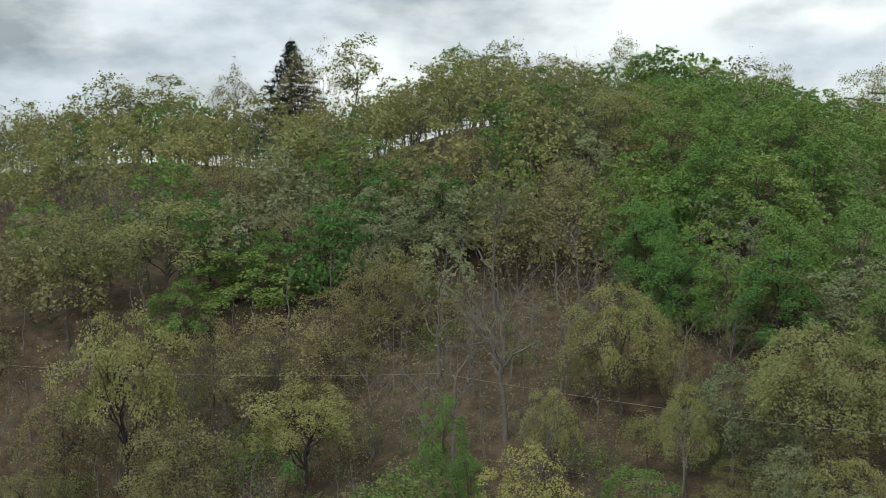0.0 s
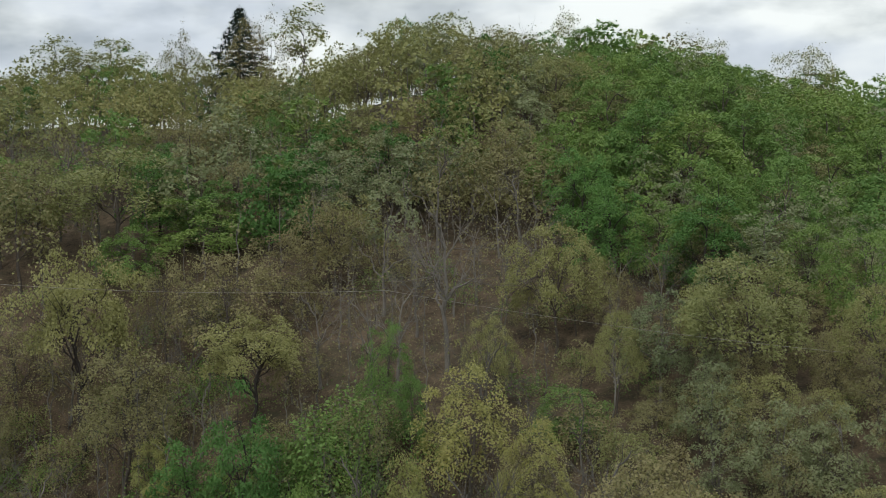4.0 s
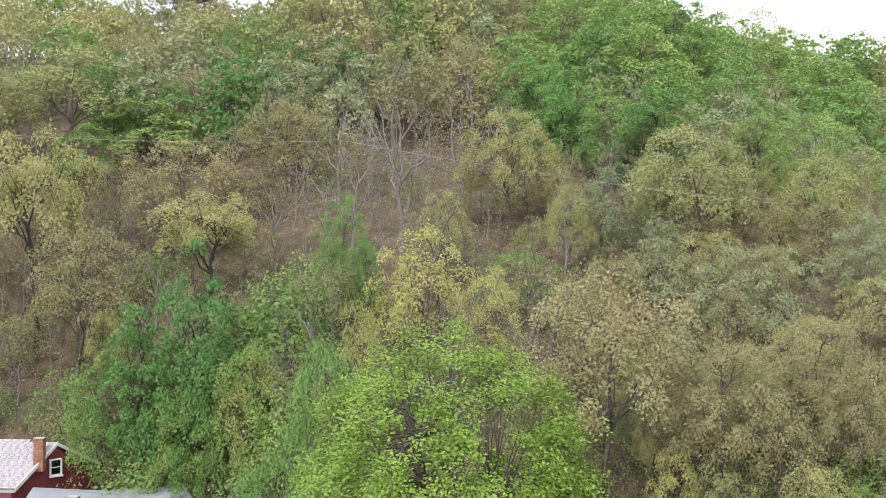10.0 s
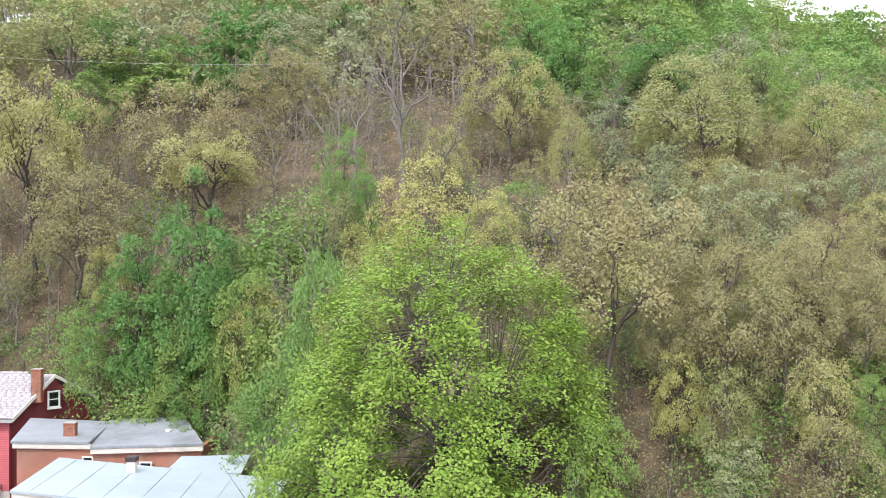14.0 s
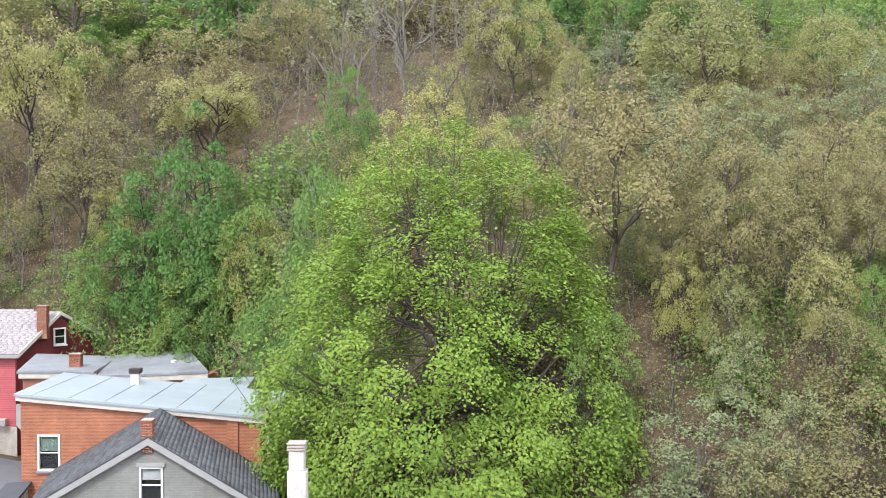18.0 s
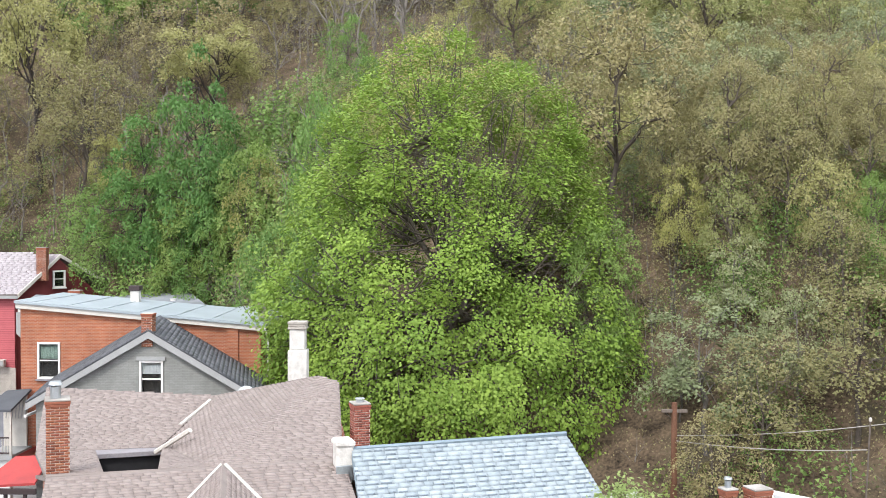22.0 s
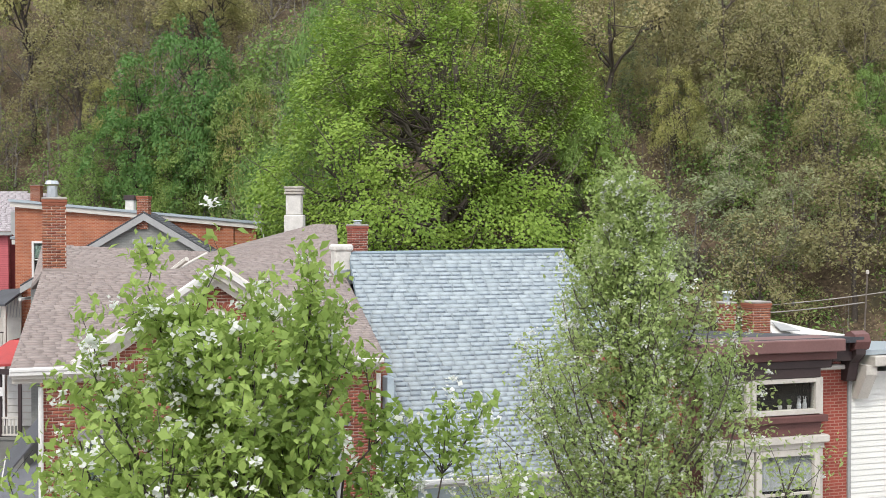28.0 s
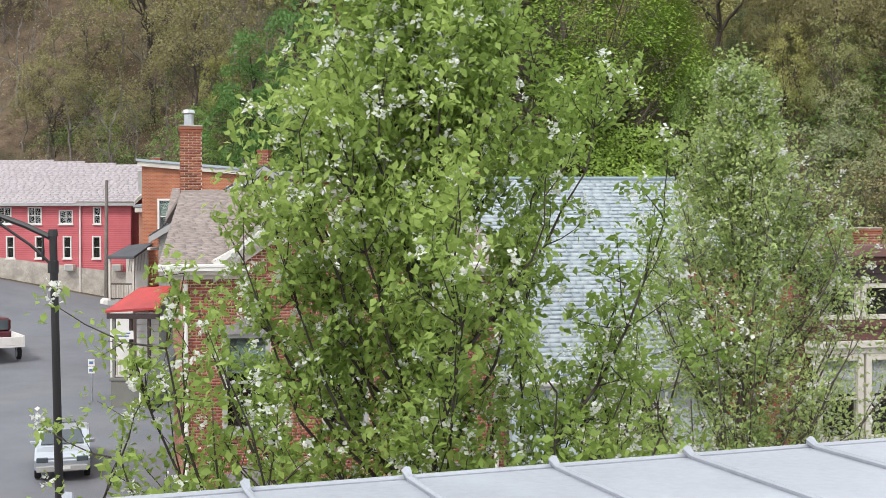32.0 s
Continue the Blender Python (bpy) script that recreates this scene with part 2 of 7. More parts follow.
def rod(points, r, sides=8, bm=None):
    """A round bar along points; r a number or a list of radii."""
    bm = bm or bmesh.new()
    pts = [Vector(p) for p in points]
    rs = r if isinstance(r, (list, tuple)) else [r] * len(pts)
    rings = []
    for i, p in enumerate(pts):
        d = (pts[min(i + 1, len(pts) - 1)] - pts[max(i - 1, 0)]).normalized()
        s = d.orthogonal().normalized()
        q = d.cross(s)
        rings.append([bm.verts.new(p + (s * math.cos(a) + q * math.sin(a)) * rs[i]) for a in (2 * math.pi * k / sides for k in range(sides))])
    for a, b in zip(rings, rings[1:]):
        for k in range(sides):
            bm.faces.new((a[k], a[(k + 1) % sides], b[(k + 1) % sides], b[k]))
    bm.faces.new(rings[0][::-1])
    bm.faces.new(rings[-1])
    return bm


# ---- the lie of the land ----
def smooth(a, b, v):
    t = np.clip((v - a) / (b - a), 0, 1)
    return t * t * (3 - 2 * t)


HILL_S = [0, 40, 48, 55, 61.5, 73, 80, 84, 95, 108, 120, 130, 153, 170, 190, 215, 260, 400, 700, 2500]
HILL_Z = [0, 0, 4, 9, 14, 18, 20.5, 23, 27.5, 33.5, 37.5, 40.5, 45.5, 50, 51.5, 51.5, 44, 28, 16, 10]


def land(x, y):
    x, y = np.asarray(x, float), np.asarray(y, float)
    s = y + np.clip(x, -60, 60) * (0.15 + 0.4 * smooth(95, 60, y))
    s = s - 60 * smooth(10, 60, x) * smooth(130, 250, y)
    hill = np.interp(s, HILL_S, HILL_Z)
    hill = hill + (4.5 + 4.5 * smooth(-40, -8, x) - 3 * smooth(20, 80, x)) * smooth(125, 168, y) * smooth(600, 350, y)
    hill = hill - (4 * smooth(-8, -20, x) + 6 * smooth(-22, -37, x)) * smooth(122, 96, y)
    hill = hill + 0.8 * np.sin(x * 0.11 + y * 0.05) * smooth(70, 100, s) + 0.4 * np.sin(x * 0.37 - y * 0.23) * smooth(60, 90, s)
    town = np.maximum(0.055 * (y - 30), 0) + 0.17 * np.maximum(-x - 31, 0) * smooth(45, 75, y) * smooth(-70, -45, x)
    m = np.maximum(smooth(73, 84, y - 0.5 * np.clip(-17 - x, 0, 30)), smooth(-9, 1, x))
    m = np.maximum(m, 0.8 * smooth(58, 76, y) * smooth(-17, -11, x))
    hill = hill - 12 * smooth(24, 50, x) * smooth(95, 125, y) * smooth(255, 195, y)
    return town + (hill - town) * m


def land_z(x, y):
    return float(land(x, y))


def axis(*spans):
    return np.unique(np.concatenate([np.arange(a, b, st) for a, b, st in spans]))


gx = axis((-2500, -300, 200), (-300, -120, 20), (-120, 120, 2.0), (120, 300, 20), (300, 2600, 200))
gy = axis((-2500, -300, 200), (-300, -20, 20), (-20, 30, 5), (30, 220, 2.0), (220, 400, 10), (400, 1000, 60), (1000, 2600, 200))
GX, GY = np.meshgrid(gx, gy)
nx, ny = len(gx), len(gy)
idx = np.arange(nx * ny).reshape(ny, nx)
quads = np.stack([idx[:-1, :-1], idx[:-1, 1:], idx[1:, 1:], idx[1:, :-1]], -1).reshape(-1, 4)
ground = new("ground", mesh_of("ground", np.stack([GX, GY, land(GX, GY)], -1).reshape(-1, 3), quads, LITTER, True))
tagged(ground, "steep wooded hillside covered in brown leaf litter", "ground", kind="structure")

# ---- trees ----
TIPS = [None]   # the twig ends of the tree grown last


def tube(pts, rad, sides, V, Q, base):
    n = len(pts)
    d = np.gradient(pts, axis=0)
    d /= np.linalg.norm(d, axis=1)[:, None] + 1e-9
    ref = np.array([0.31, 0.87, 0.38])
    s = np.cross(d, ref)
    s /= np.linalg.norm(s, axis=1)[:, None] + 1e-9
    q = np.cross(d, s)
    a = np.arange(sides) * 2 * np.pi / sides
    ring = pts[:, None] + rad[:, None, None] * (s[:, None] * np.cos(a)[None, :, None] + q[:, None] * np.sin(a)[None, :, None])
    V.append(ring.reshape(-1, 3))
    k = np.arange(sides)
    for i in range(n - 1):
        a0, b0 = base + i * sides, base + (i + 1) * sides
        Q.append(np.stack([a0 + k, a0 + (k + 1) % sides, b0 + (k + 1) % sides, b0 + k], 1))
    return base + n * sides


def branch(rng, p, d, length, n, lift, wob):
    pts = [p]
    for i in range(n):
        d = d + np.array([0, 0, lift]) + rng.normal(0, wob, 3)
        d = d / np.linalg.norm(d)
        p = p + d * length / n
        pts.append(p)
    return np.array(pts)


def leaf_quads(rng, at, size, flat=0.6, slim=0.6, droop=0.0, hub=None):
    """Folded diamonds at the given places."""
    n = len(at)
    nz = rng.normal(0, 1, (n, 3))
    nz[:, 2] = np.abs(nz[:, 2]) + flat * 2
    if hub is not None:
        o = at - np.asarray(hub)
        nz = nz * 0.8 + 1.5 * o / (np.linalg.norm(o, axis=1)[:, None] + 1e-6)
    nz /= np.linalg.norm(nz, axis=1)[:, None]
    t = np.cross(nz, rng.normal(0, 1, (n, 3)))
    t[:, 2] -= droop
    t /= np.linalg.norm(t, axis=1)[:, None] + 1e-9
    b = np.cross(nz, t)
    s = (size * rng.uniform(0.6, 1.35, n))[:, None]
    v = np.stack([at - t * s * 0.5, at + b * s * slim * 0.5 + nz * s * 0.08, at + t * s * 0.5 - nz * s * 0.1, at - b * s * slim * 0.5 + nz * s * 0.08], 1)
    return v.reshape(-1, 3), np.arange(4 * n).reshape(n, 4)


def foliage(rng, tips, leaves, spread, shell, lumps, radius, clear, height, pad_size=(0.13, 0.24)):
    """Places for leaves: about the twig ends, and in flattened pads over the outside of the crown."""
    n1 = int(leaves * shell)
    d = rng.normal(0, 1, (lumps, 3))
    d[:, 2] = d[:, 2] * 0.9 + 0.35
    d /= np.linalg.norm(d, axis=1)[:, None]
    cz, hz = clear + (height - clear) * 0.45, (height - clear) * 0.5
    pad = np.array([0, 0, cz]) + d * np.array([radius * 0.86, radius * 0.86, hz]) * rng.uniform(0.72, 1.02, (lumps, 1))
    size = radius * rng.uniform(*pad_size, lumps)
    k = rng.integers(0, lumps, n1)
    a = pad[k] + rng.normal(0, 1, (n1, 3)) * np.array([1, 1, 0.55]) * size[k][:, None]
    b = tips[rng.integers(0, len(tips), leaves - n1)] + rng.normal(0, 1, (leaves - n1, 3)) * np.array([1, 1, 0.6]) * spread
    return np.concatenate([a, b])


def grow(seed, height, clear, radius, limbs=16, subs=6, twigs=4, leaves=2500, leaf=0.3, spread=0.45, top=0.9, lift=0.12, r0=0.2, elev=(20, 60), trunk_sides=8, forks=0, wob=0.12, droop=0.0, slim=0.6, shape=1.0, shell=0.45, lumps=22, fork_out=0.45):
    """One tree at the origin: wood (verts, quads), leaves (verts, quads). The crown is an uneven ellipsoid."""
    rng = np.random.default_rng(seed)
    V, Q, base, tips = [], [], 0, []
    trunks = [branch(rng, np.zeros(3), np.array([rng.normal(0, 0.04), rng.normal(0, 0.04), 1.0]), height * top, 9, 0.05, 0.05)]
    for k in range(forks):
        t0 = trunks[0][rng.integers(1, 4)]
        a = rng.uniform(0, 6.28)
        trunks.append(branch(rng, t0, np.array([math.cos(a) * fork_out, math.sin(a) * fork_out, 0.9]), (height * top - t0[2]) * 0.95, 7, 0.08, 0.06))
    cz, hz = (height + clear) / 2, (height - clear) / 2
    for ti, tr in enumerate(trunks):
        rr = np.linspace(r0 * (1 if ti == 0 else 0.7), r0 * 0.12, len(tr))
        if ti == 0:
            rr[0] *= 1.35
        base = tube(tr, rr, trunk_sides, V, Q, base)
        nl = max(3, limbs // len(trunks))
        for i in range(nl):
            f = (i + rng.uniform(0.1, 0.9)) / nl
            z = clear * 0.75 + (height * top - clear * 0.75) * f
            j = np.searchsorted(tr[:, 2], z).clip(1, len(tr) - 1)
            w = np.clip((z - tr[j - 1, 2]) / (tr[j, 2] - tr[j - 1, 2] + 1e-6), 0, 1)
            p = tr[j - 1] * (1 - w) + tr[j] * w
            az = i * 2.4 + rng.normal(0, 0.4) + ti * 1.3
            el = radians(rng.uniform(*elev)) * (0.5 + 0.8 * f)
            d = np.array([math.cos(az) * math.cos(el), math.sin(az) * math.cos(el), math.sin(el)])
            e = np.sqrt(max(0.06, 1 - ((z + 0.12 * height - cz) / hz) ** 2)) if shape > 0 else max(0.1, 1 - f)
            ln = radius * (0.35 + 0.65 * e) * rng.uniform(0.75, 1.15)
            lb = branch(rng, p, d, ln, 5, lift, wob)
            lr = max(0.018, r0 * 0.42 * (1 - 0.6 * f))
            base = tube(lb, np.linspace(lr, lr * 0.25, 6), 5, V, Q, base)
            for k in range(subs):
                g = 0.3 + 0.7 * (k + rng.uniform(0, 1)) / subs
                q = lb[int(g * 5)] if g < 1 else lb[-1]
                dd = (lb[-1] - lb[0]) / (np.linalg.norm(lb[-1] - lb[0]) + 1e-9) * 0.7 + rng.normal(0, 0.6, 3) + np.array([0, 0, 0.15])
                sb = branch(rng, q, dd / np.linalg.norm(dd), ln * rng.uniform(0.25, 0.45), 3, lift, wob * 1.3)
                base = tube(sb, np.linspace(lr * 0.33, lr * 0.12, 4), 3, V, Q, base)
                for m in range(twigs):
                    h = rng.integers(1, 4)
                    de = rng.normal(0, 0.8, 3) + (sb[-1] - sb[0]) * 0.8 + np.array([0, 0, 0.2])
                    tw = branch(rng, sb[h], de / np.linalg.norm(de), ln * rng.uniform(0.1, 0.2), 2, lift, wob)
                    base = tube(tw, np.array([lr * 0.13, lr * 0.1, lr * 0.05]), 3, V, Q, base)
                    tips.append(tw[1])
                    tips.append(tw[2])
                tips.append(sb[-1])
    wood = (np.concatenate(V), np.concatenate(Q))
    tips = np.array(tips)
    TIPS[0] = tips
    if leaves == 0:
        return wood, None
    at = foliage(rng, tips, leaves, spread, shell, lumps, radius, clear, height)
    return wood, leaf_quads(rng, at, leaf, flat=0.35, droop=droop, slim=slim, hub=(0, 0, clear + (height - clear) * 0.35))


def leaf_tris(rng, at, nz, size, slim=0.8):
    """Three-cornered leaf sprays at the given places, facing about nz."""
    n = len(at)
    nz = nz + rng.normal(0, 0.75, (n, 3))
    nz /= np.linalg.norm(nz, axis=1)[:, None] + 1e-9
    t = np.cross(nz, rng.normal(0, 1, (n, 3)))
    t /= np.linalg.norm(t, axis=1)[:, None] + 1e-9
    b = np.cross(nz, t)
    s = (size * rng.uniform(0.6, 1.4, n))[:, None]
    v = np.stack([at - t * s * 0.55, at + t * s * 0.3 + b * s * slim * 0.6, at + t * s * 0.45 - b * s * slim * 0.45], 1)
    return v.reshape(-1, 3), np.arange(3 * n).reshape(n, 3)


def arc(rng, p0, p1, p2, n, wob):
    """A bent limb from p0 to p2, drawn towards p1."""
    f = np.linspace(0, 1, n + 1)[:, None]
    pts = p0 * (1 - f) ** 2 + 2 * p1 * f * (1 - f) + p2 * f ** 2
    j = rng.normal(0, wob, pts.shape)
    j[0] = 0
    return pts + j


def dome(seed, height, clear, radius, limbs=7, pads=44, leaves=4500, leaf=0.28, r0=0.2, fork=0.35, pad=1.0, inner=0.2, low=-0.45, lumps=0.16, twigs=1, gaps=0.1, twig_len=0.16, thick=0.3, quads=False, outline=None):
    """A tree with a domed crown: ascending limbs fan out to pads of leaves laid over an uneven dome."""
    rng = np.random.default_rng(seed)
    V, Q, base = [], [], 0
    z0 = clear + (height - clear) * 0.38
    up, down = height - z0, z0 - clear
    i = np.arange(pads)
    zc = 1 - (i + 0.5) / pads * (1 - low)
    az = i * 2.39996 + rng.normal(0, 0.25, pads)
    ph = rng.uniform(0, 6.28, 4)
    bump = 1 + lumps * (np.sin(2 * az + ph[0] + 2 * zc) + 0.8 * np.sin(3 * az + ph[1] - 3 * zc) + 0.6 * np.sin(5 * zc + ph[2]))
    rr = np.sqrt(np.maximum(0, 1 - zc ** 2)) * radius * bump * rng.uniform(0.82, 1.05, pads)
    deep = np.where(rng.random(pads) < inner, rng.uniform(0.5, 0.8, pads), 1.0)
    T = np.stack([np.cos(az) * rr * deep, np.sin(az) * rr * deep, z0 + np.where(zc > 0, up, down) * zc * (0.75 + 0.25 * bump) * deep * rng.uniform(0.9, 1.04, pads)], 1)
    if outline:   # share of the crown's height, half width
        part_up = np.clip((T[:, 2] - clear) / (height - clear), 0, 1)
        T[:, :2] *= (np.interp(part_up, [o[0] for o in outline], [o[1] for o in outline]) / (radius * np.maximum(0.3, np.sqrt(np.maximum(0, 1 - zc ** 2)))))[:, None]
    T = T[rng.random(pads) > gaps]
    lean = rng.normal(0, 0.03, 2) * height
    trunk = np.stack([np.linspace(0, lean[0], 8), np.linspace(0, lean[1], 8), np.linspace(0, height * 0.82, 8)], 1) + np.concatenate([np.zeros((1, 3)), rng.normal(0, 0.012 * height, (7, 3)) * np.array([1, 1, 0])])
    base = tube(trunk, np.concatenate([[r0 * 1.35], np.linspace(r0, r0 * 0.16, 7)]), 6, V, Q, base)
    seeds = T[rng.choice(len(T), limbs, replace=False)]
    near = np.argmin(((T[:, None] - seeds[None]) ** 2 * np.array([1, 1, 0.5])).sum(2), 1)
    axis_at = lambda z: np.array([np.interp(z, trunk[:, 2], trunk[:, 0]), np.interp(z, trunk[:, 2], trunk[:, 1]), z])
    tips = []
    for k in range(limbs):
        mine = T[near == k]
        if len(mine) == 0:
            continue
        c = mine.mean(0)
        zs = np.clip(c[2] - np.hypot(c[0], c[1]) * rng.uniform(0.7, 1.3) - 0.5, height * fork * rng.uniform(0.7, 1.1), height * 0.75)
        p0 = axis_at(zs)
        p2 = p0 + (c - p0) * 0.72
        p1 = p0 + (c - p0) * 0.4 + np.array([0, 0, rng.uniform(-0.02, 0.12) * height])
        lr = r0 * rng.uniform(0.38, 0.55)
        lb = arc(rng, p0, p1, p2, 5, 0.012 * height)
        base = tube(lb, np.linspace(lr, lr * 0.45, 6), 4, V, Q, base)
        for tg in mine:
            q = lb[rng.integers(2, 6)]
            mid = (q + tg) * 0.5 + np.array([0, 0, -0.02 * height]) + rng.normal(0, 0.02 * height, 3)
            sb = arc(rng, q, mid, tg, 3, 0.008 * height)
            base = tube(sb, np.linspace(lr * 0.42, lr * 0.1, 4), 3, V, Q, base)
            tips.append(tg)
            for m in range(twigs):
                s0 = sb[rng.integers(1, 4)]
                out = (tg - np.array([0, 0, z0])) / (np.linalg.norm(tg - np.array([0, 0, z0])) + 1e-6)
                e = s0 + (out * 0.7 + rng.normal(0, 0.6, 3) + np.array([0, 0, 0.35])) * radius * twig_len * rng.uniform(0.6, 1.4)
                base = tube(np.stack([s0, e]), np.array([lr * 0.16, lr * 0.04]), 3, V, Q, base)
                tips.append(e)
    wood = (np.concatenate(V), np.concatenate(Q))
    tips = np.array(tips)
    if leaves == 0:
        return wood, None
    sp = pad * radius * math.sqrt(2 * math.pi * (1 - low) / pads) * 0.62
    size = sp * rng.uniform(0.65, 1.3, len(T))
    k = rng.choice(len(T), leaves, p=size ** 2 / (size ** 2).sum())
    a = rng.uniform(0, 6.28, leaves)
    r = np.sqrt(rng.random(leaves)) * rng.uniform(0.85, 1.15, leaves)
    o = T[k] - np.array([0, 0, z0 - 0.3 * down])
    o = o / (np.linalg.norm(o, axis=1)[:, None] + 1e-6) * 0.8 + np.array([0, 0, 0.6])
    o /= np.linalg.norm(o, axis=1)[:, None]
    u = np.cross(o, np.array([0.3, 0.9, 0.1]))
    u /= np.linalg.norm(u, axis=1)[:, None] + 1e-6
    w = np.cross(o, u)
    sz = size[k]
    at = T[k] + (u * (np.cos(a) * r * sz)[:, None] + w * (np.sin(a) * r * sz)[:, None]) + o * (sz * (0.25 - 0.5 * r ** 2 + rng.normal(0, thick, leaves)))[:, None]
    n2 = int(leaves * 0.12)
    at[:n2] = tips[rng.integers(0, len(tips), n2)] + rng.normal(0, 0.3, (n2, 3))
    if quads:
        return wood, leaf_quads(rng, at, leaf, flat=0.3, slim=0.8, hub=(0, 0, z0 - 0.3 * down))
    return wood, leaf_tris(rng, at, o * 1.1 + np.array([0, 0, 0.2]) + (u * (np.cos(a) * r)[:, None] + w * (np.sin(a) * r)[:, None]) * 0.7, leaf)


PROTOS = {}


def species(kind, n, bark, leafmat, make=dome, **kw):
    """n different trees of a kind, as pairs of meshes."""
    out = []
    for i in range(n):
        w, l = make(hash_of(kind) + i * 17, **kw)
        out.append((mesh_of(kind + "_trunk", *w, bark, True), mesh_of(kind + "_crown", *l, leafmat) if l else None, kw["height"]))
    PROTOS[kind] = out


def hash_of(s):
    return sum((i + 1) * ord(c) for i, c in enumerate(s))


# height about 13 m each; scaled where they stand
species("full_green", 4, BARK, L_GREEN, height=13, clear=1.0, radius=5.6, limbs=7, pads=60, leaves=7600, leaf=0.3, low=-0.6, twigs=0, gaps=0.06, thick=0.16, lumps=0.18, pad=0.95)
species("deep_green", 3, BARK_DARK, L_DARK, height=13, clear=0.8, radius=4.6, limbs=7, pads=72, leaves=11000, leaf=0.24, low=-0.7, twigs=0, gaps=0.06, thick=0.18, pad=1.0, lumps=0.18)
species("sage", 3, BARK_PALE, L_SAGE, height=13, clear=2.2, radius=4.4, limbs=6, pads=46, leaves=5200, leaf=0.25, low=-0.5, twigs=1, gaps=0.1, pad=0.95, thick=0.2)
species("olive", 4, BARK, L_OLIVE, height=13, clear=2.8, radius=5.6, limbs=8, pads=58, leaves=6000, leaf=0.25, low=-0.45, twigs=1, gaps=0.1, pad=0.95, thick=0.2, lumps=0.18)
species("tan", 3, BARK, L_TAN, height=13, clear=2.6, radius=5.0, limbs=8, pads=54, leaves=5400, leaf=0.22, low=-0.5, twigs=2, gaps=0.1, pad=0.95, lumps=0.16, thick=0.22)
species("bare", 2, BARK_PALE, L_TAN, height=13, clear=3.2, radius=4.8, limbs=8, pads=46, leaves=260, leaf=0.18, low=-0.3, twigs=6, gaps=0.1, r0=0.19, twig_len=0.24, lumps=0.22)
species("thin_bare", 2, BARK_PALE, L_TAN, height=12, clear=5, radius=1.9, limbs=5, pads=20, leaves=200, leaf=0.2, r0=0.1, fork=0.45, twigs=2, low=-0.6)
species("fine_olive", 3, BARK, L_OLIVE, height=13, clear=4.0, radius=5.6, limbs=9, pads=78, leaves=14000, leaf=0.185, low=-0.5, twigs=2, gaps=0.08, pad=0.95, thick=0.2, lumps=0.16)
species("fine_tan", 3, BARK, L_TAN, height=13, clear=3.6, radius=5.0, limbs=9, pads=74, leaves=13000, leaf=0.175, low=-0.5, twigs=3, gaps=0.08, pad=0.95, thick=0.22, lumps=0.16)
species("tall", 3, BARK_PALE, L_OLIVE, height=13, clear=6.8, radius=2.6, limbs=6, pads=26, leaves=1500, leaf=0.25, r0=0.13, fork=0.5, twigs=2, low=-0.7, gaps=0.15, pad=0.8)
species("fine_green", 3, BARK, L_GREEN, height=13, clear=0.8, radius=5.4, limbs=8, pads=70, leaves=11500, leaf=0.23, low=-0.65, twigs=0, gaps=0.05, thick=0.18, pad=1.0)
species("high_olive", 2, BARK_DARK, L_OLIVE, height=13, clear=5.6, radius=5.0, limbs=10, pads=56, leaves=10500, leaf=0.19, low=-0.35, twigs=3, gaps=0.2, pad=0.8, thick=0.25, lumps=0.3, inner=0.4, fork=0.4)
species("gold", 3, BARK, L_GOLD, height=10, clear=1.4, radius=3.8, limbs=6, pads=54, leaves=9500, leaf=0.165, low=-0.55, twigs=1, gaps=0.08, pad=0.95, thick=0.2)
species("shrub", 2, BARK, L_GREEN, height=2.6, clear=0.2, radius=1.8, limbs=4, pads=16, leaves=1200, leaf=0.105, r0=0.04, fork=0.1, twigs=0, low=-0.6)
species("twiggy_shrub", 2, BARK_PALE, L_TAN, height=3.0, clear=0.3, radius=1.8, limbs=5, pads=16, leaves=380, leaf=0.075, r0=0.04, fork=0.05, twigs=2, low=-0.3, twig_len=0.3)

WORDS = {
    "full_green": "broad tree in fresh bright green leaf on the hillside",
    "deep_green": "dense deep green tree on the wooded hillside",
    "sage": "slender tree with pale grey-green young leaves on the hillside",
    "tall": "tall thin tree with a high olive crown on the crest",
    "gold": "small tree with golden-yellow young leaves on the hillside",
    "olive": "spreading tree with yellow-olive spring leaves on the hillside",
    "tan": "sparse tree with tan opening buds on the hillside",
    "bare": "leafless grey tree with forked limbs on the hillside",
    "thin_bare": "thin straight grey tree almost without leaves on the hillside",
    "fine_olive": "spreading tree with yellow-olive spring leaves low on the slope",
    "high_olive": "tall tree with a bare trunk and a high yellow-olive crown",
    "fine_green": "bushy tree in fresh bright green leaf behind the houses",
    "fine_tan": "broad tree with tan opening leaves low on the slope",
    "shrub": "low leafy green shrub in the leaf litter",
    "twiggy_shrub": "low twiggy brown shrub in the leaf litter",
}
BUILT = {}


def plant(kind, i, x, y, scale, turn, z=None, wide=1.0, label="", group="trees on the hillside", name="tree"):
    if y < 100 and scale > 0.55 and kind in ("olive", "tan"):
        kind = "fine_" + kind
    if y < 100 and kind == "full_green":
        kind = "fine_green"
    i %= len(PROTOS[kind])
    m = Matrix.Translation((x, y, (land_z(x, y) if z is None else z) - 0.1)) @ Matrix.Rotation(turn, 4, "Z")
    sc = Matrix.Diagonal((scale * wide, scale * wide, scale, 1))
    w, c, h = PROTOS[kind][i]
    e = thing(name, label or WORDS[kind], "shrub" if "shrub" in kind else "tree", m @ sc, group)
    child("trunk", w, e)
    if c:
        child("crown", c, e)
    return e




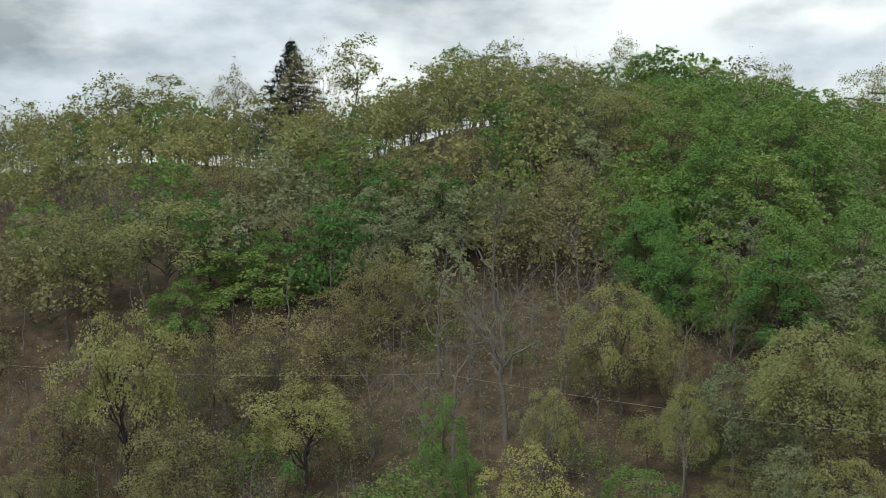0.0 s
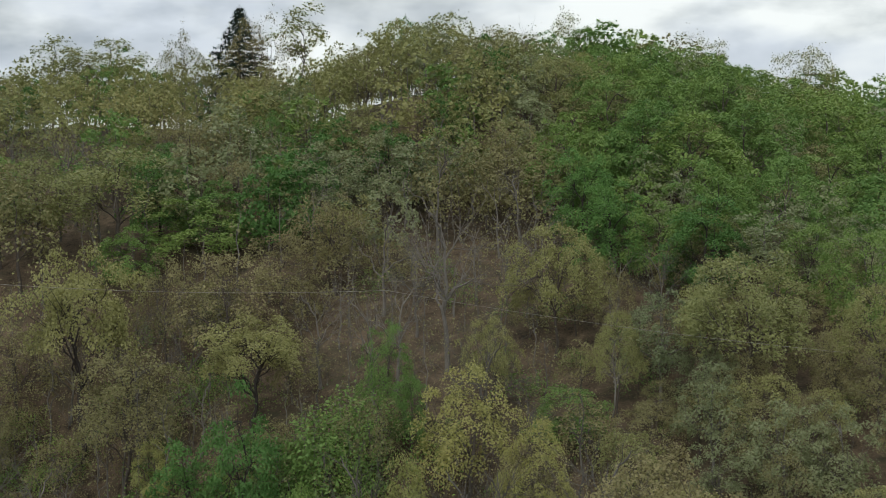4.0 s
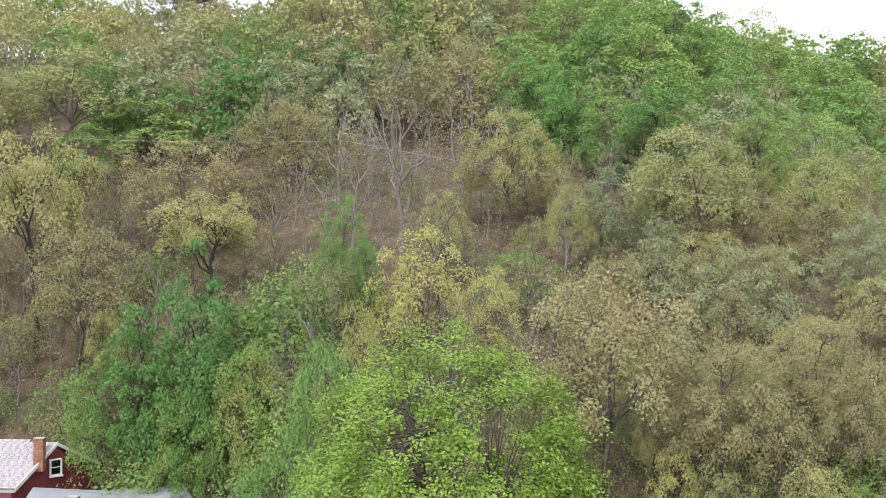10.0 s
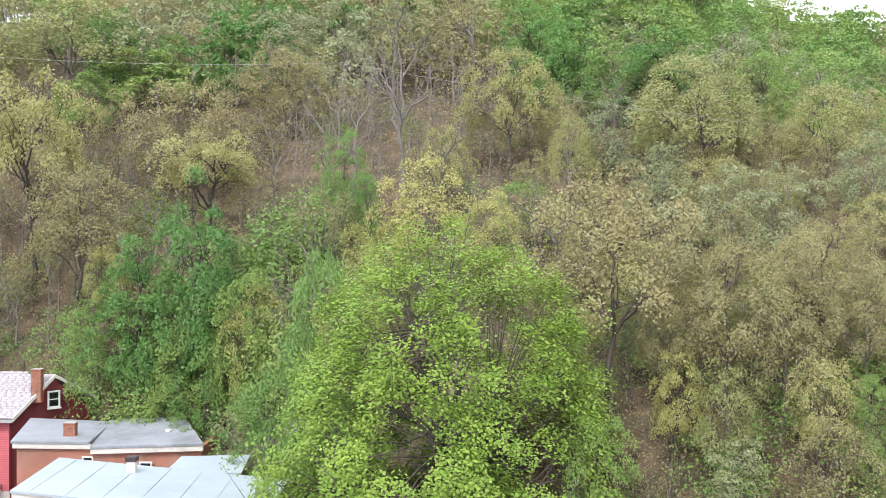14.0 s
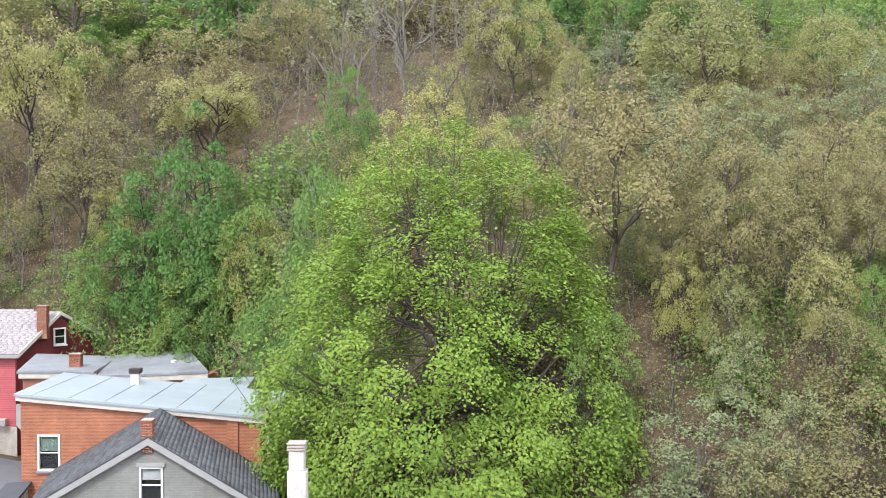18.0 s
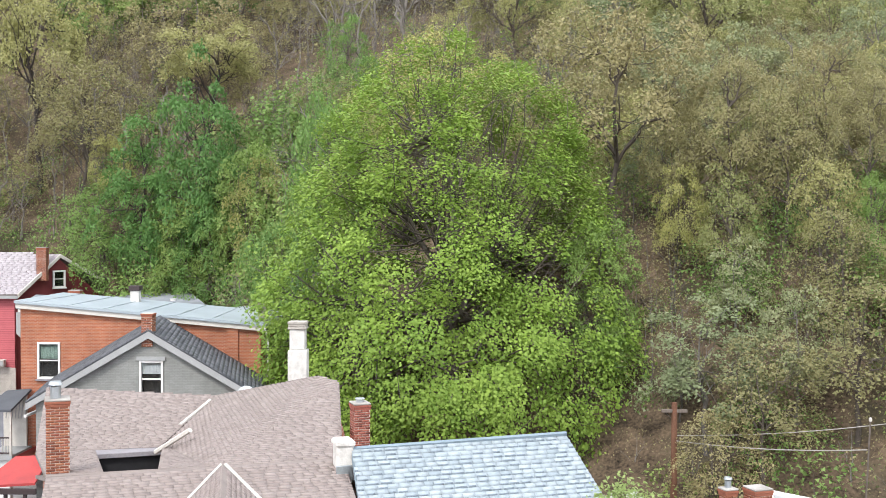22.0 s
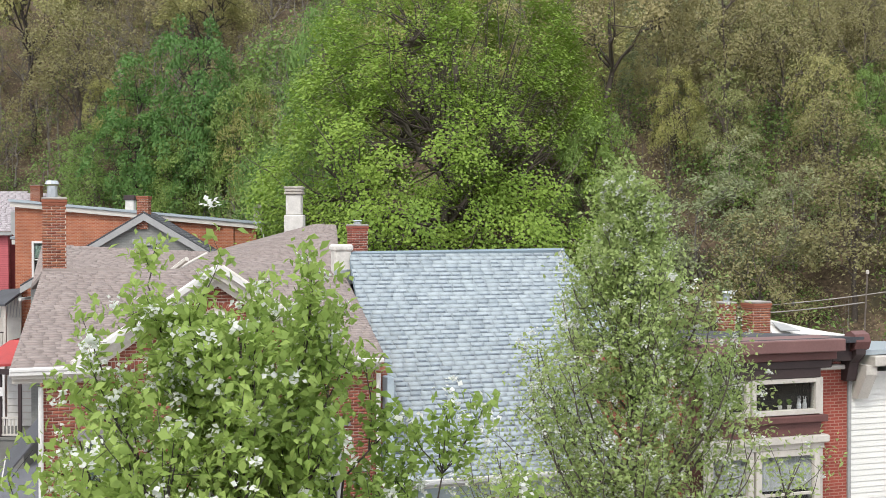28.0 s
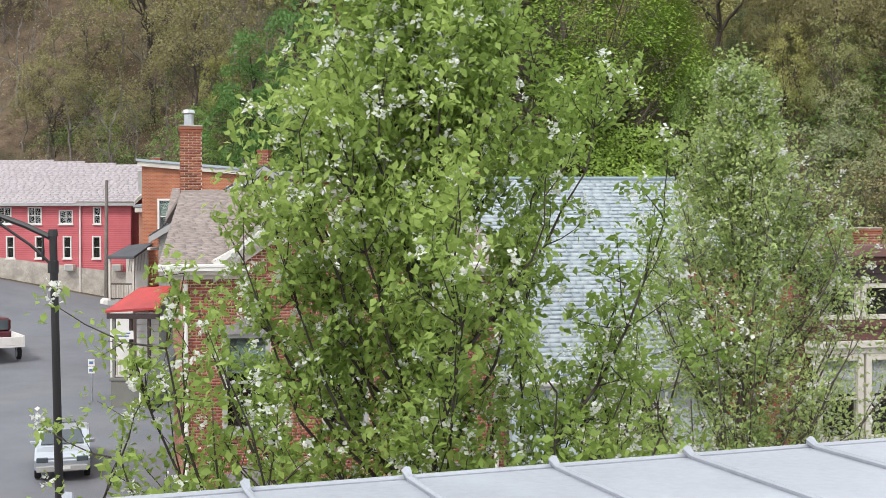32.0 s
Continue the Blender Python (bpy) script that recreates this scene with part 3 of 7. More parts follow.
def spruce_mesh(seed, height, radius):
    """A conifer: whorls of drooping boughs, each clad in needle sprays."""
    r = np.random.default_rng(seed)
    V, Q, base, at = [], [], 0, []
    base = tube(np.array([[0, 0, 0], [0, 0, height * 0.5], [0, 0, height]]), np.array([0.3, 0.16, 0.03]), 7, V, Q, base)
    z = height * 0.08
    while z < height * 0.98:
        f = 1 - z / height
        for k in range(7):
            a = k * 0.9 + z * 2.1
            ln = min(6.0, radius * (0.012 + 1.0 * f)) * r.uniform(0.75, 1.1)
            b = branch(r, np.array([0, 0, z]), np.array([math.cos(a), math.sin(a), 0.1]), ln, 4, -0.06, 0.05)
            base = tube(b, np.linspace(0.05, 0.015, 5), 3, V, Q, base)
            n = int(8 + ln * 9)
            w = r.random(n) ** 0.7 * 3.99
            i = w.astype(int)
            at.append(b[i] + (b[i + 1] - b[i]) * (w - i)[:, None] + r.normal(0, 0.16, (n, 3)))
        z += 0.55
    return (np.concatenate(V), np.concatenate(Q)), leaf_quads(r, np.concatenate(at), 0.55, flat=0.8, slim=0.4, droop=0.5)

# ---- building materials ----
def piece_material(name, cols, rough=0.85, fine=40.0, bump=0.2, spec=0.3, per="island", weather=0.25):
    """Separate pieces, each with its own tone out of a ramp, with fine grain and broad weathering."""
    m = bpy.data.materials.new(name)
    m.use_nodes = True
    t = m.node_tree
    b = t.nodes["Principled BSDF"]
    b.inputs["Roughness"].default_value = rough
    b.inputs["Specular IOR Level"].default_value = spec
    geo = t.nodes.new("ShaderNodeNewGeometry" if per == "island" else "ShaderNodeObjectInfo")
    ramp = t.nodes.new("ShaderNodeValToRGB")
    e = ramp.color_ramp.elements
    e[0].color, e[1].color = (*cols[0], 1), (*cols[-1], 1)
    for i, c in enumerate(cols[1:-1], 1):
        x = e.new(i / (len(cols) - 1))
        x.color = (*c, 1)
    t.links.new(geo.outputs["Random Per Island" if per == "island" else "Random"], ramp.inputs["Fac"])
    co = t.nodes.new("ShaderNodeTexCoord")
    n1 = node(t, "ShaderNodeTexNoise", Scale=fine, Detail=4.0, Roughness=0.65)
    n2 = node(t, "ShaderNodeTexNoise", Scale=0.7, Detail=6.0, Roughness=0.65)
    t.links.new(co.outputs["Object"], n1.inputs["Vector"])
    t.links.new(co.outputs["Object"], n2.inputs["Vector"])
    add = t.nodes.new("ShaderNodeMath")
    add.operation = "ADD"
    t.links.new(n1.outputs["Fac"], add.inputs[0])
    t.links.new(n2.outputs["Fac"], add.inputs[1])
    mr = node(t, "ShaderNodeMapRange")
    mr.inputs["From Min"].default_value, mr.inputs["From Max"].default_value = 0.6, 1.4
    mr.inputs["To Min"].default_value, mr.inputs["To Max"].default_value = 1 - weather, 1 + weather
    t.links.new(add.outputs[0], mr.inputs["Value"])
    hs = t.nodes.new("ShaderNodeHueSaturation")
    t.links.new(ramp.outputs["Color"], hs.inputs["Color"])
    t.links.new(mr.outputs["Result"], hs.inputs["Value"])
    t.links.new(hs.outputs["Color"], b.inputs["Base Color"])
    bp = node(t, "ShaderNodeBump", Strength=bump, Distance=0.01)
    t.links.new(n1.outputs["Fac"], bp.inputs["Height"])
    t.links.new(bp.outputs["Normal"], b.inputs["Normal"])
    return m


def brick_far(name, c1, c2, mortar, w=0.215, h=0.0677, weather=0.22, joint=0.01, bump=0.5):
    """Brickwork or boards seen from afar: courses in the wall's own plane."""
    m = bpy.data.materials.new(name)
    m.use_nodes = True
    t = m.node_tree
    b = t.nodes["Principled BSDF"]
    b.inputs["Roughness"].default_value = 0.9
    b.inputs["Specular IOR Level"].default_value = 0.2
    co = t.nodes.new("ShaderNodeTexCoord")
    sp = t.nodes.new("ShaderNodeSeparateXYZ")
    ad = t.nodes.new("ShaderNodeMath")
    cb = t.nodes.new("ShaderNodeCombineXYZ")
    t.links.new(co.outputs["Object"], sp.inputs[0])
    t.links.new(sp.outputs["X"], ad.inputs[0])
    t.links.new(sp.outputs["Y"], ad.inputs[1])
    t.links.new(ad.outputs[0], cb.inputs["X"])
    t.links.new(sp.outputs["Z"], cb.inputs["Y"])
    br = t.nodes.new("ShaderNodeTexBrick")
    br.inputs["Color1"].default_value, br.inputs["Color2"].default_value, br.inputs["Mortar"].default_value = (*c1, 1), (*c2, 1), (*mortar, 1)
    br.inputs["Scale"].default_value = 1.0
    br.inputs["Brick Width"].default_value, br.inputs["Row Height"].default_value, br.inputs["Mortar Size"].default_value = w, h, joint
    t.links.new(cb.outputs[0], br.inputs["Vector"])
    n2 = node(t, "ShaderNodeTexNoise", Scale=0.9, Detail=7.0, Roughness=0.7)
    t.links.new(co.outputs["Object"], n2.inputs["Vector"])
    mr = node(t, "ShaderNodeMapRange")
    mr.inputs["From Min"].default_value, mr.inputs["From Max"].default_value = 0.3, 0.7
    mr.inputs["To Min"].default_value, mr.inputs["To Max"].default_value = 1 - weather, 1 + weather
    t.links.new(n2.outputs["Fac"], mr.inputs["Value"])
    hs = t.nodes.new("ShaderNodeHueSaturation")
    t.links.new(br.outputs["Color"], hs.inputs["Color"])
    t.links.new(mr.outputs["Result"], hs.inputs["Value"])
    t.links.new(hs.outputs["Color"], b.inputs["Base Color"])
    bp = node(t, "ShaderNodeBump", Strength=bump, Distance=0.01)
    bp.invert = True
    t.links.new(br.outputs["Fac"], bp.inputs["Height"])
    t.links.new(bp.outputs["Normal"], b.inputs["Normal"])
    return m


RED_BRICKS = [(0.16, 0.055, 0.04), (0.30, 0.095, 0.065), (0.24, 0.075, 0.055), (0.33, 0.12, 0.08)]
BRICK = piece_material("brick_red", RED_BRICKS)
BRICK_OB = piece_material("brick_red_single", RED_BRICKS, per="object")
CHIM_BRICK = piece_material("brick_chimney", [(0.17, 0.06, 0.04), (0.34, 0.13, 0.07), (0.26, 0.09, 0.06), (0.38, 0.17, 0.09)])
MORTAR = material("mortar_pale", (0.55, 0.47, 0.40), 0.95, vary=0.12, scale=3, fine=60)
ORANGE_BRICK = brick_far("brick_orange_wall", (0.40, 0.135, 0.065), (0.31, 0.095, 0.05), (0.40, 0.24, 0.17))
OLD_BRICK = brick_far("brick_old_wall", (0.36, 0.13, 0.08), (0.28, 0.10, 0.065), (0.36, 0.25, 0.20))
GRAY_BRICK = brick_far("brick_painted_grey", (0.27, 0.275, 0.26), (0.235, 0.24, 0.225), (0.22, 0.225, 0.21), weather=0.16)
DARK_RED_BRICK = brick_far("brick_dark_red", (0.30, 0.07, 0.05), (0.24, 0.055, 0.04), (0.34, 0.18, 0.14))
RED_SIDING = brick_far("siding_red", (0.52, 0.145, 0.16), (0.49, 0.13, 0.145), (0.32, 0.08, 0.09), w=30, h=0.16, weather=0.12, joint=0.012)
WHITE_SIDING_M = material("siding_white", (0.72, 0.72, 0.68), 0.6, vary=0.04, scale=0.8, fine=20, bump=0.05)
TAUPE = piece_material("shingle_taupe", [(0.235, 0.195, 0.178), (0.285, 0.24, 0.22), (0.255, 0.212, 0.193), (0.305, 0.26, 0.238)], rough=0.95, fine=120, bump=0.4, weather=0.12)
TAUPE_M = material("roof_felt_taupe", (0.235, 0.2, 0.182), 0.95, vary=0.1, scale=1, fine=60)
SLATES = [(0.27, 0.32, 0.35), (0.34, 0.395, 0.42), (0.315, 0.365, 0.395), (0.37, 0.425, 0.45)]
SLATE = piece_material("shingle_blue_grey", SLATES, rough=0.9, fine=120, bump=0.4, weather=0.10)
SLATE_OB = piece_material("shingle_blue_grey_single", SLATES, rough=0.9, fine=120, bump=0.4, per="object", weather=0.10)
SLATE_BAND = material("shingle_dark_band", (0.165, 0.2, 0.23), 0.95, vary=0.2, scale=1.5, fine=60)
SLATE_M = material("roof_felt_blue_grey", (0.22, 0.28, 0.32), 0.95, vary=0.1, scale=1, fine=60)
CHARCOAL = piece_material("shingle_charcoal", [(0.06, 0.065, 0.075), (0.10, 0.105, 0.115), (0.13, 0.135, 0.145)], rough=0.9, fine=80, bump=0.4)
PINK_ROOF = piece_material("shingle_pinkish", [(0.37, 0.335, 0.35), (0.40, 0.365, 0.38), (0.385, 0.35, 0.365)], rough=0.9, fine=60, bump=0.15, weather=0.08)
WHITE = material("paint_white", (0.66, 0.65, 0.625), 0.55, vary=0.05, scale=1.5, fine=25, bump=0.05, dirt=(0.55, 0.53, 0.49))
CREAM = material("paint_cream", (0.55, 0.52, 0.47), 0.6, vary=0.07, scale=1.5, fine=25, bump=0.05, dirt=(0.40, 0.37, 0.33))
GREYTRIM = material("paint_grey", (0.33, 0.335, 0.33), 0.6, vary=0.07, scale=2, fine=25, bump=0.05)
PURPLEGREY = material("lintel_grey", (0.24, 0.225, 0.235), 0.8, vary=0.12, scale=3, fine=30)
BROWNTRIM = material("paint_brown", (0.13, 0.06, 0.055), 0.55, vary=0.1, scale=2, fine=30, bump=0.05)
DARKTRIM = material("paint_dark_brown", (0.05, 0.035, 0.035), 0.5, vary=0.1, scale=2, fine=30, bump=0.05)
ROSE_METAL = material("cornice_rose_metal", (0.180, 0.096, 0.090), 0.5, vary=0.08, scale=1.5, fine=20, bump=0.05)
TAR = material("roof_tar", (0.055, 0.058, 0.065), 0.8, vary=0.2, scale=0.8, fine=25, bump=0.3, dirt=(0.11, 0.11, 0.115))
METAL_ROOF = material("roof_white_metal", (0.33, 0.38, 0.41), 0.4, vary=0.06, scale=0.5, fine=12, bump=0.05, dirt=(0.28, 0.33, 0.355), spec=0.4)
GREY_ROOF = material("roof_grey_felt", (0.25, 0.265, 0.285), 0.75, vary=0.14, scale=0.5, fine=10, bump=0.1, dirt=(0.16, 0.165, 0.175))
RED_METAL = material("roof_red_metal", (0.42, 0.055, 0.05), 0.5, vary=0.1, scale=1.2, fine=20, bump=0.05, dirt=(0.3, 0.045, 0.045))
GALV = material("galvanised_metal", (0.45, 0.48, 0.5), 0.4, metal=0.8, vary=0.1, scale=6, fine=40, bump=0.05)
BLACK = material("black_metal", (0.012, 0.012, 0.014), 0.45, vary=0.1, scale=6, fine=40, bump=0.03, spec=0.5)
STUCCO = material("stucco_white", (0.62, 0.60, 0.56), 0.95, vary=0.1, scale=4, fine=30, bump=0.5, dirt=(0.42, 0.40, 0.37))
STONE = material("stone_pale", (0.40, 0.37, 0.33), 0.95, vary=0.2, scale=2, fine=20, bump=0.5, dirt=(0.26, 0.24, 0.21))
# near-black colour stands for unlit space behind glass and under the rear eave
UNLIT = material("unlit_black", (0.02, 0.02, 0.022), 1.0, vary=0.1, scale=2, fine=10, bump=0)
CURTAIN = material("curtain_cloth", (0.5, 0.5, 0.52), 0.9, vary=0.1, scale=3, fine=20, stretch=(6, 1, 0.3))
SHADE_GREEN = material("window_shade_green", (0.2, 0.27, 0.24), 0.8, vary=0.08, scale=3, fine=20)
FG_METAL = material("roof_silver_paint", (0.37 * 0.82, 0.395 * 0.82, 0.44 * 0.82), 0.5, vary=0.06, scale=1.5, fine=25, bump=0.12, dirt=(0.37, 0.40, 0.44), spec=0.5)


def glass_material():
    m = bpy.data.materials.new("window_glass")
    m.use_nodes = True
    b = m.node_tree.nodes["Principled BSDF"]
    b.inputs["Base Color"].default_value = (0.75, 0.8, 0.8, 1)
    b.inputs["Roughness"].default_value = 0.03
    b.inputs["Transmission Weight"].default_value = 1.0
    b.inputs["IOR"].default_value = 1.45
    return m


GLASS = glass_material()


# ---- building helpers ----
def span_at(poly, z):
    """Where the level z cuts a polygon of (x, z)."""
    xs = []
    for (x0, z0), (x1, z1) in zip(poly, poly[1:] + poly[:1]):
        if (z0 - z) * (z1 - z) < 0:
            xs.append(x0 + (x1 - x0) * (z - z0) / (z1 - z0))
    xs.sort()
    return list(zip(xs[::2], xs[1::2]))


def courses(poly, w, h, joint, holes=(), z0=None, z1=None, shift=0.5, jitter=0.0, seed=1):
    """Rectangles of a running bond inside a polygon of (x, z), with holes given as functions of z that return a span or None."""
    rng_ = np.random.default_rng(seed)
    lo, hi = min(p[1] for p in poly), max(p[1] for p in poly)
    lo, hi = lo if z0 is None else max(lo, z0), hi if z1 is None else min(hi, z1)
    out = []
    for r in range(int((hi - lo) / h)):
        za, zb = lo + r * h, lo + (r + 1) * h - joint
        zm = (za + zb) / 2
        for a, b in span_at(poly, zm):
            x = math.floor(a / w) * w - (shift * w if r % 2 else 0) - (rng_.uniform(0, w) if jitter else 0)
            while x < b:
                ww = w * (1 + (rng_.uniform(-jitter, jitter) if jitter else 0))
                pieces = [(max(x, a), min(x + ww - joint, b))]
                for hole in holes:
                    s = hole(zm)
                    if s:
                        nxt = []
                        for p, q in pieces:
                            if q <= s[0] or p >= s[1]:
                                nxt.append((p, q))
                            else:
                                nxt += [(p, s[0])] if s[0] - p > 0.03 else []
                                nxt += [(s[1], q)] if q - s[1] > 0.03 else []
                        pieces = nxt
                out += [(p, q, za, zb) for p, q in pieces if q - p > 0.03]
                x += ww
    return out


def rect_hole(x0, x1, z0, z1):
    return lambda z: (x0, x1) if z0 < z < z1 else None


def oval_hole(cx, cz, rx, rz):
    return lambda z: (cx - rx * math.sqrt(max(0, 1 - ((z - cz) / rz) ** 2)), cx + rx * math.sqrt(max(0, 1 - ((z - cz) / rz) ** 2))) if abs(z - cz) < rz else None


def pieces_mesh(name, rects, place, deep, mat, tilt=0.0):
    """Shallow boxes (front and four sides) over rectangles (x0, x1, z0, z1); place maps (x, out, z) to a point. tilt lifts the lower edge."""
    r = np.array(rects, float)
    n = len(r)
    v = np.zeros((n, 8, 3))
    xs, zs = [0, 1, 1, 0], [2, 2, 3, 3]
    for k in range(4):
        v[:, k] = np.stack([r[:, xs[k]], np.zeros(n), r[:, zs[k]]], 1)
        v[:, k + 4] = np.stack([r[:, xs[k]], np.full(n, deep) + (tilt if k < 2 else 0), r[:, zs[k]]], 1)
    v = place(v.reshape(-1, 3))
    f = np.array([[4, 5, 6, 7], [0, 1, 5, 4], [1, 2, 6, 5], [2, 3, 7, 6], [3, 0, 4, 7]])
    q = (np.arange(n)[:, None, None] * 8 + f[None]).reshape(-1, 4)
    return mesh_of(name, v, q, mat)


def planar(origin, ax, az):
    """Maps (x, out, z) in a plane with axes ax (along) and az (up) to the thing's own frame."""
    o, a, z = (np.array(p, float) for p in (origin, ax, az))
    a, z = a / np.linalg.norm(a), z / np.linalg.norm(z)
    out = np.cross(a, z)
    return lambda p: o + p[:, :1] * a + p[:, 1:2] * out + p[:, 2:] * z


def plane_poly(pts, origin, ax, az):
    o, a, z = (np.array(p, float) for p in (origin, ax, az))
    a, z = a / np.linalg.norm(a), z / np.linalg.norm(z)
    return [(float((np.array(p) - o) @ a), float((np.array(p) - o) @ z)) for p in pts]


def shingles(name, pts, parent, mat, felt, tab=0.3, row=0.14, deep=0.007, jitter=0.35, thick=0.1, label="", seed=3, singles=0, single_mat=None, pick=None, tilt=0.002, band=None):
    """A pitched roof plane: a deck with rows of shingles on it. pts: corners, the first two along the lower edge, left to right."""
    p = [np.array(q, float) for q in pts]
    nrm = np.cross(p[1] - p[0], p[2] - p[0])
    nrm /= np.linalg.norm(nrm)
    if nrm[2] < 0:
        nrm = -nrm
    ax = np.cross((0, 0, 1.0), nrm)
    up = np.cross(nrm, ax)
    roof = part(name, slab([tuple(q) for q in p], tuple(-nrm * thick)), felt, parent, label)
    poly = plane_poly(p, p[0], ax, up)
    rects = courses(poly, tab, row, 0.0035, jitter=jitter, seed=seed)
    pl = planar(p[0], ax, up)
    if band:
        # darker strips for the shadow lines printed on about half the tabs
        rb = random.Random(seed)
        strips = [(r[0] + 0.01, r[1] - rb.uniform(0.01, 0.08), r[2] + 0.001, r[2] + row * rb.uniform(0.24, 0.4)) for r in rects if rb.random() < 0.5]
        o = child("shingle_edges", pieces_mesh("shingle_edges", strips, pl, deep + 0.005, band, tilt=tilt), roof, "dark shadow-line bands printed on shingle tabs")
        tagged(o, "dark shadow-line bands printed on shingle tabs", kind="stuff")
    if singles:
        rects.sort(key=pick)
        for r in rects[:singles]:
            c = ((r[0] + r[1]) / 2, (r[2] + r[3]) / 2)
            me = pieces_mesh("shingle", [r], pl, deep, single_mat, tilt=tilt)
            child("shingle", me, roof)
        rects = rects[singles:]
    o = child("shingle_cladding", pieces_mesh("shingle_cladding", rects, pl, deep, mat, tilt=tilt), roof)
    tagged(o, kind="stuff")
    return roof


def wall_cut(name, poly, y, thick, cuts, mat, parent, label=""):
    """An upright wall facing -y from a polygon of (x, z), with rectangular openings (x0, x1, z0, z1) through it."""
    xs = sorted({p[0] for p in poly} | {c[i] for c in cuts for i in (0, 1)})
    bm = bmesh.new()

    def ends(x):
        zs = []
        for (x0, z0), (x1, z1) in zip(poly, poly[1:] + poly[:1]):
            if x0 != x1 and min(x0, x1) - 1e-6 <= x <= max(x0, x1) + 1e-6:
                zs.append(z0 + (z1 - z0) * (x - x0) / (x1 - x0))
        return min(zs), max(zs)

    for a, b in zip(xs, xs[1:]):
        e = (b - a) * 1e-3
        (l0, h0), (l1, h1_) = ends(a + e), ends(b - e)
        lo = [(l0, l1)]
        for c in sorted((c for c in cuts if c[0] <= a + e and c[1] >= b - e), key=lambda c: c[2]):
            z0, z1 = lo.pop()
            slab([(a, y, z0), (b, y, z1), (b, y, c[2]), (a, y, c[2])], (0, thick, 0), bm)
            lo.append((c[3], c[3]))
        z0, z1 = lo[-1]
        slab([(a, y, z0), (b, y, z1), (b, y, h1_), (a, y, h0)], (0, thick, 0), bm)
    bmesh.ops.remove_doubles(bm, verts=bm.verts, dist=1e-4)
    return part(name, bm, mat, parent, label)


def window(parent, x, y, z, w, h, frame_mat=WHITE, fw=0.07, sash=True, sill=True, fill=None, fill_part=1.0, depth=0.12, turn=0.0, hood=None, mullion=False):
    """A sash window with its lower left corner at (x, z) in a wall that faces -y at y: frame, rails, panes, a black box
    for the unlit room behind.
    """
    g = new("window")
    g.parent = parent
    g.matrix_local = Matrix.Translation((x, y, z)) @ Matrix.Rotation(turn, 4, "Z")
    bm = bmesh.new()
    for lo, hi in (((0, -0.04, 0), (fw, depth, h)), ((w - fw, -0.04, 0), (w, depth, h)), ((fw, -0.04, h - fw), (w - fw, depth, h)), ((fw, -0.04, 0), (w - fw, depth, fw))):
        box(lo, hi, 0.006, bm)
    part("window_frame", bm, frame_mat, g)
    rails = []
    if sash:
        rails.append(h / 2)
    bm = bmesh.new()
    made = False
    for r in rails:
        box((fw, 0.0, r - 0.03), (w - fw, 0.05, r + 0.03), 0.005, bm)
        made = True
    if mullion:
        box((w / 2 - 0.03, 0.0, fw), (w / 2 + 0.03, 0.05, h - fw), 0.005, bm)
        made = True
    if made:
        part("rail", bm, frame_mat, g)
    else:
        bm.free()
    lev = [fw] + [r for r in rails] + [h - fw]
    for a, b in zip(lev, lev[1:]):
        part("pane", box((fw, 0.045, a), (w - fw, 0.053, b)), GLASS, g).visible_shadow = False
    # shallow solid box: the darkness of the unlit room is its black colour
    part("room", box((fw, 0.16, fw), (w - fw, 0.3, h - fw)), UNLIT, g, "black box for the unlit room behind the glass")
    if fill:
        top = h - fw
        bm = bmesh.new()
        n = 9
        for i in range(n):
            x0, x1 = fw + (w - 2 * fw) * i / n, fw + (w - 2 * fw) * (i + 1) / n
            box((x0, 0.08 + 0.012 * (i % 2), top - (h - 2 * fw) * fill_part), (x1, 0.1 + 0.012 * (i % 2), top), 0, bm)
        part("curtain", bm, fill, g)
    if sill:
        part("window_sill", box((-0.06, -0.12, -0.09), (w + 0.06, 0.06, 0), 0.01), frame_mat if sill is True else sill, g)
    if hood:
        part("lintel", box((-0.1, -0.09, h), (w + 0.1, 0.02, h + 0.16), 0.01), hood, g)
    return g


def brick_stack(parent, name, lo, hi, mat=CHIM_BRICK, cap=True, label="", corbel=2):
    """A chimney of single bricks in courses round a mortar core, with corbelled top courses."""
    st = part(name, box(lo, hi), MORTAR, parent, label)
    lo, hi = Vector(lo), Vector(hi)
    w, d, h = hi.x - lo.x, hi.y - lo.y, hi.z - lo.z
    rows = []
    for face in range(4):
        wid = w if face % 2 == 0 else d
        poly = [(0, 0), (wid, 0), (wid, h), (0, h)]
        rc = courses(poly, 0.215, 0.0677, 0.011, seed=face)
        o = [(lo.x, lo.y, lo.z), (hi.x, lo.y, lo.z), (hi.x, hi.y, lo.z), (lo.x, hi.y, lo.z)][face]
        a = [(1, 0, 0), (0, 1, 0), (-1, 0, 0), (0, -1, 0)][face]
        rows.append(pieces_mesh(name, rc, planar(o, a, (0, 0, 1)), 0.007, mat))
    for me in rows:
        tagged(child("brickwork", me, st), kind="stuff")
    for c in range(corbel):
        e = 0.02 + 0.015 * c
        z = hi.z - (corbel - c) * 0.0677
        part("corbel", box((lo.x - e, lo.y - e, z), (hi.x + e, hi.y + e, z + 0.062), 0.005), mat, st)
    if cap:
        part("chimney_cap", box((lo.x - 0.03, lo.y - 0.03, hi.z), (hi.x + 0.03, hi.y + 0.03, hi.z + 0.05), 0.015), CONCRETE, st)
    return st


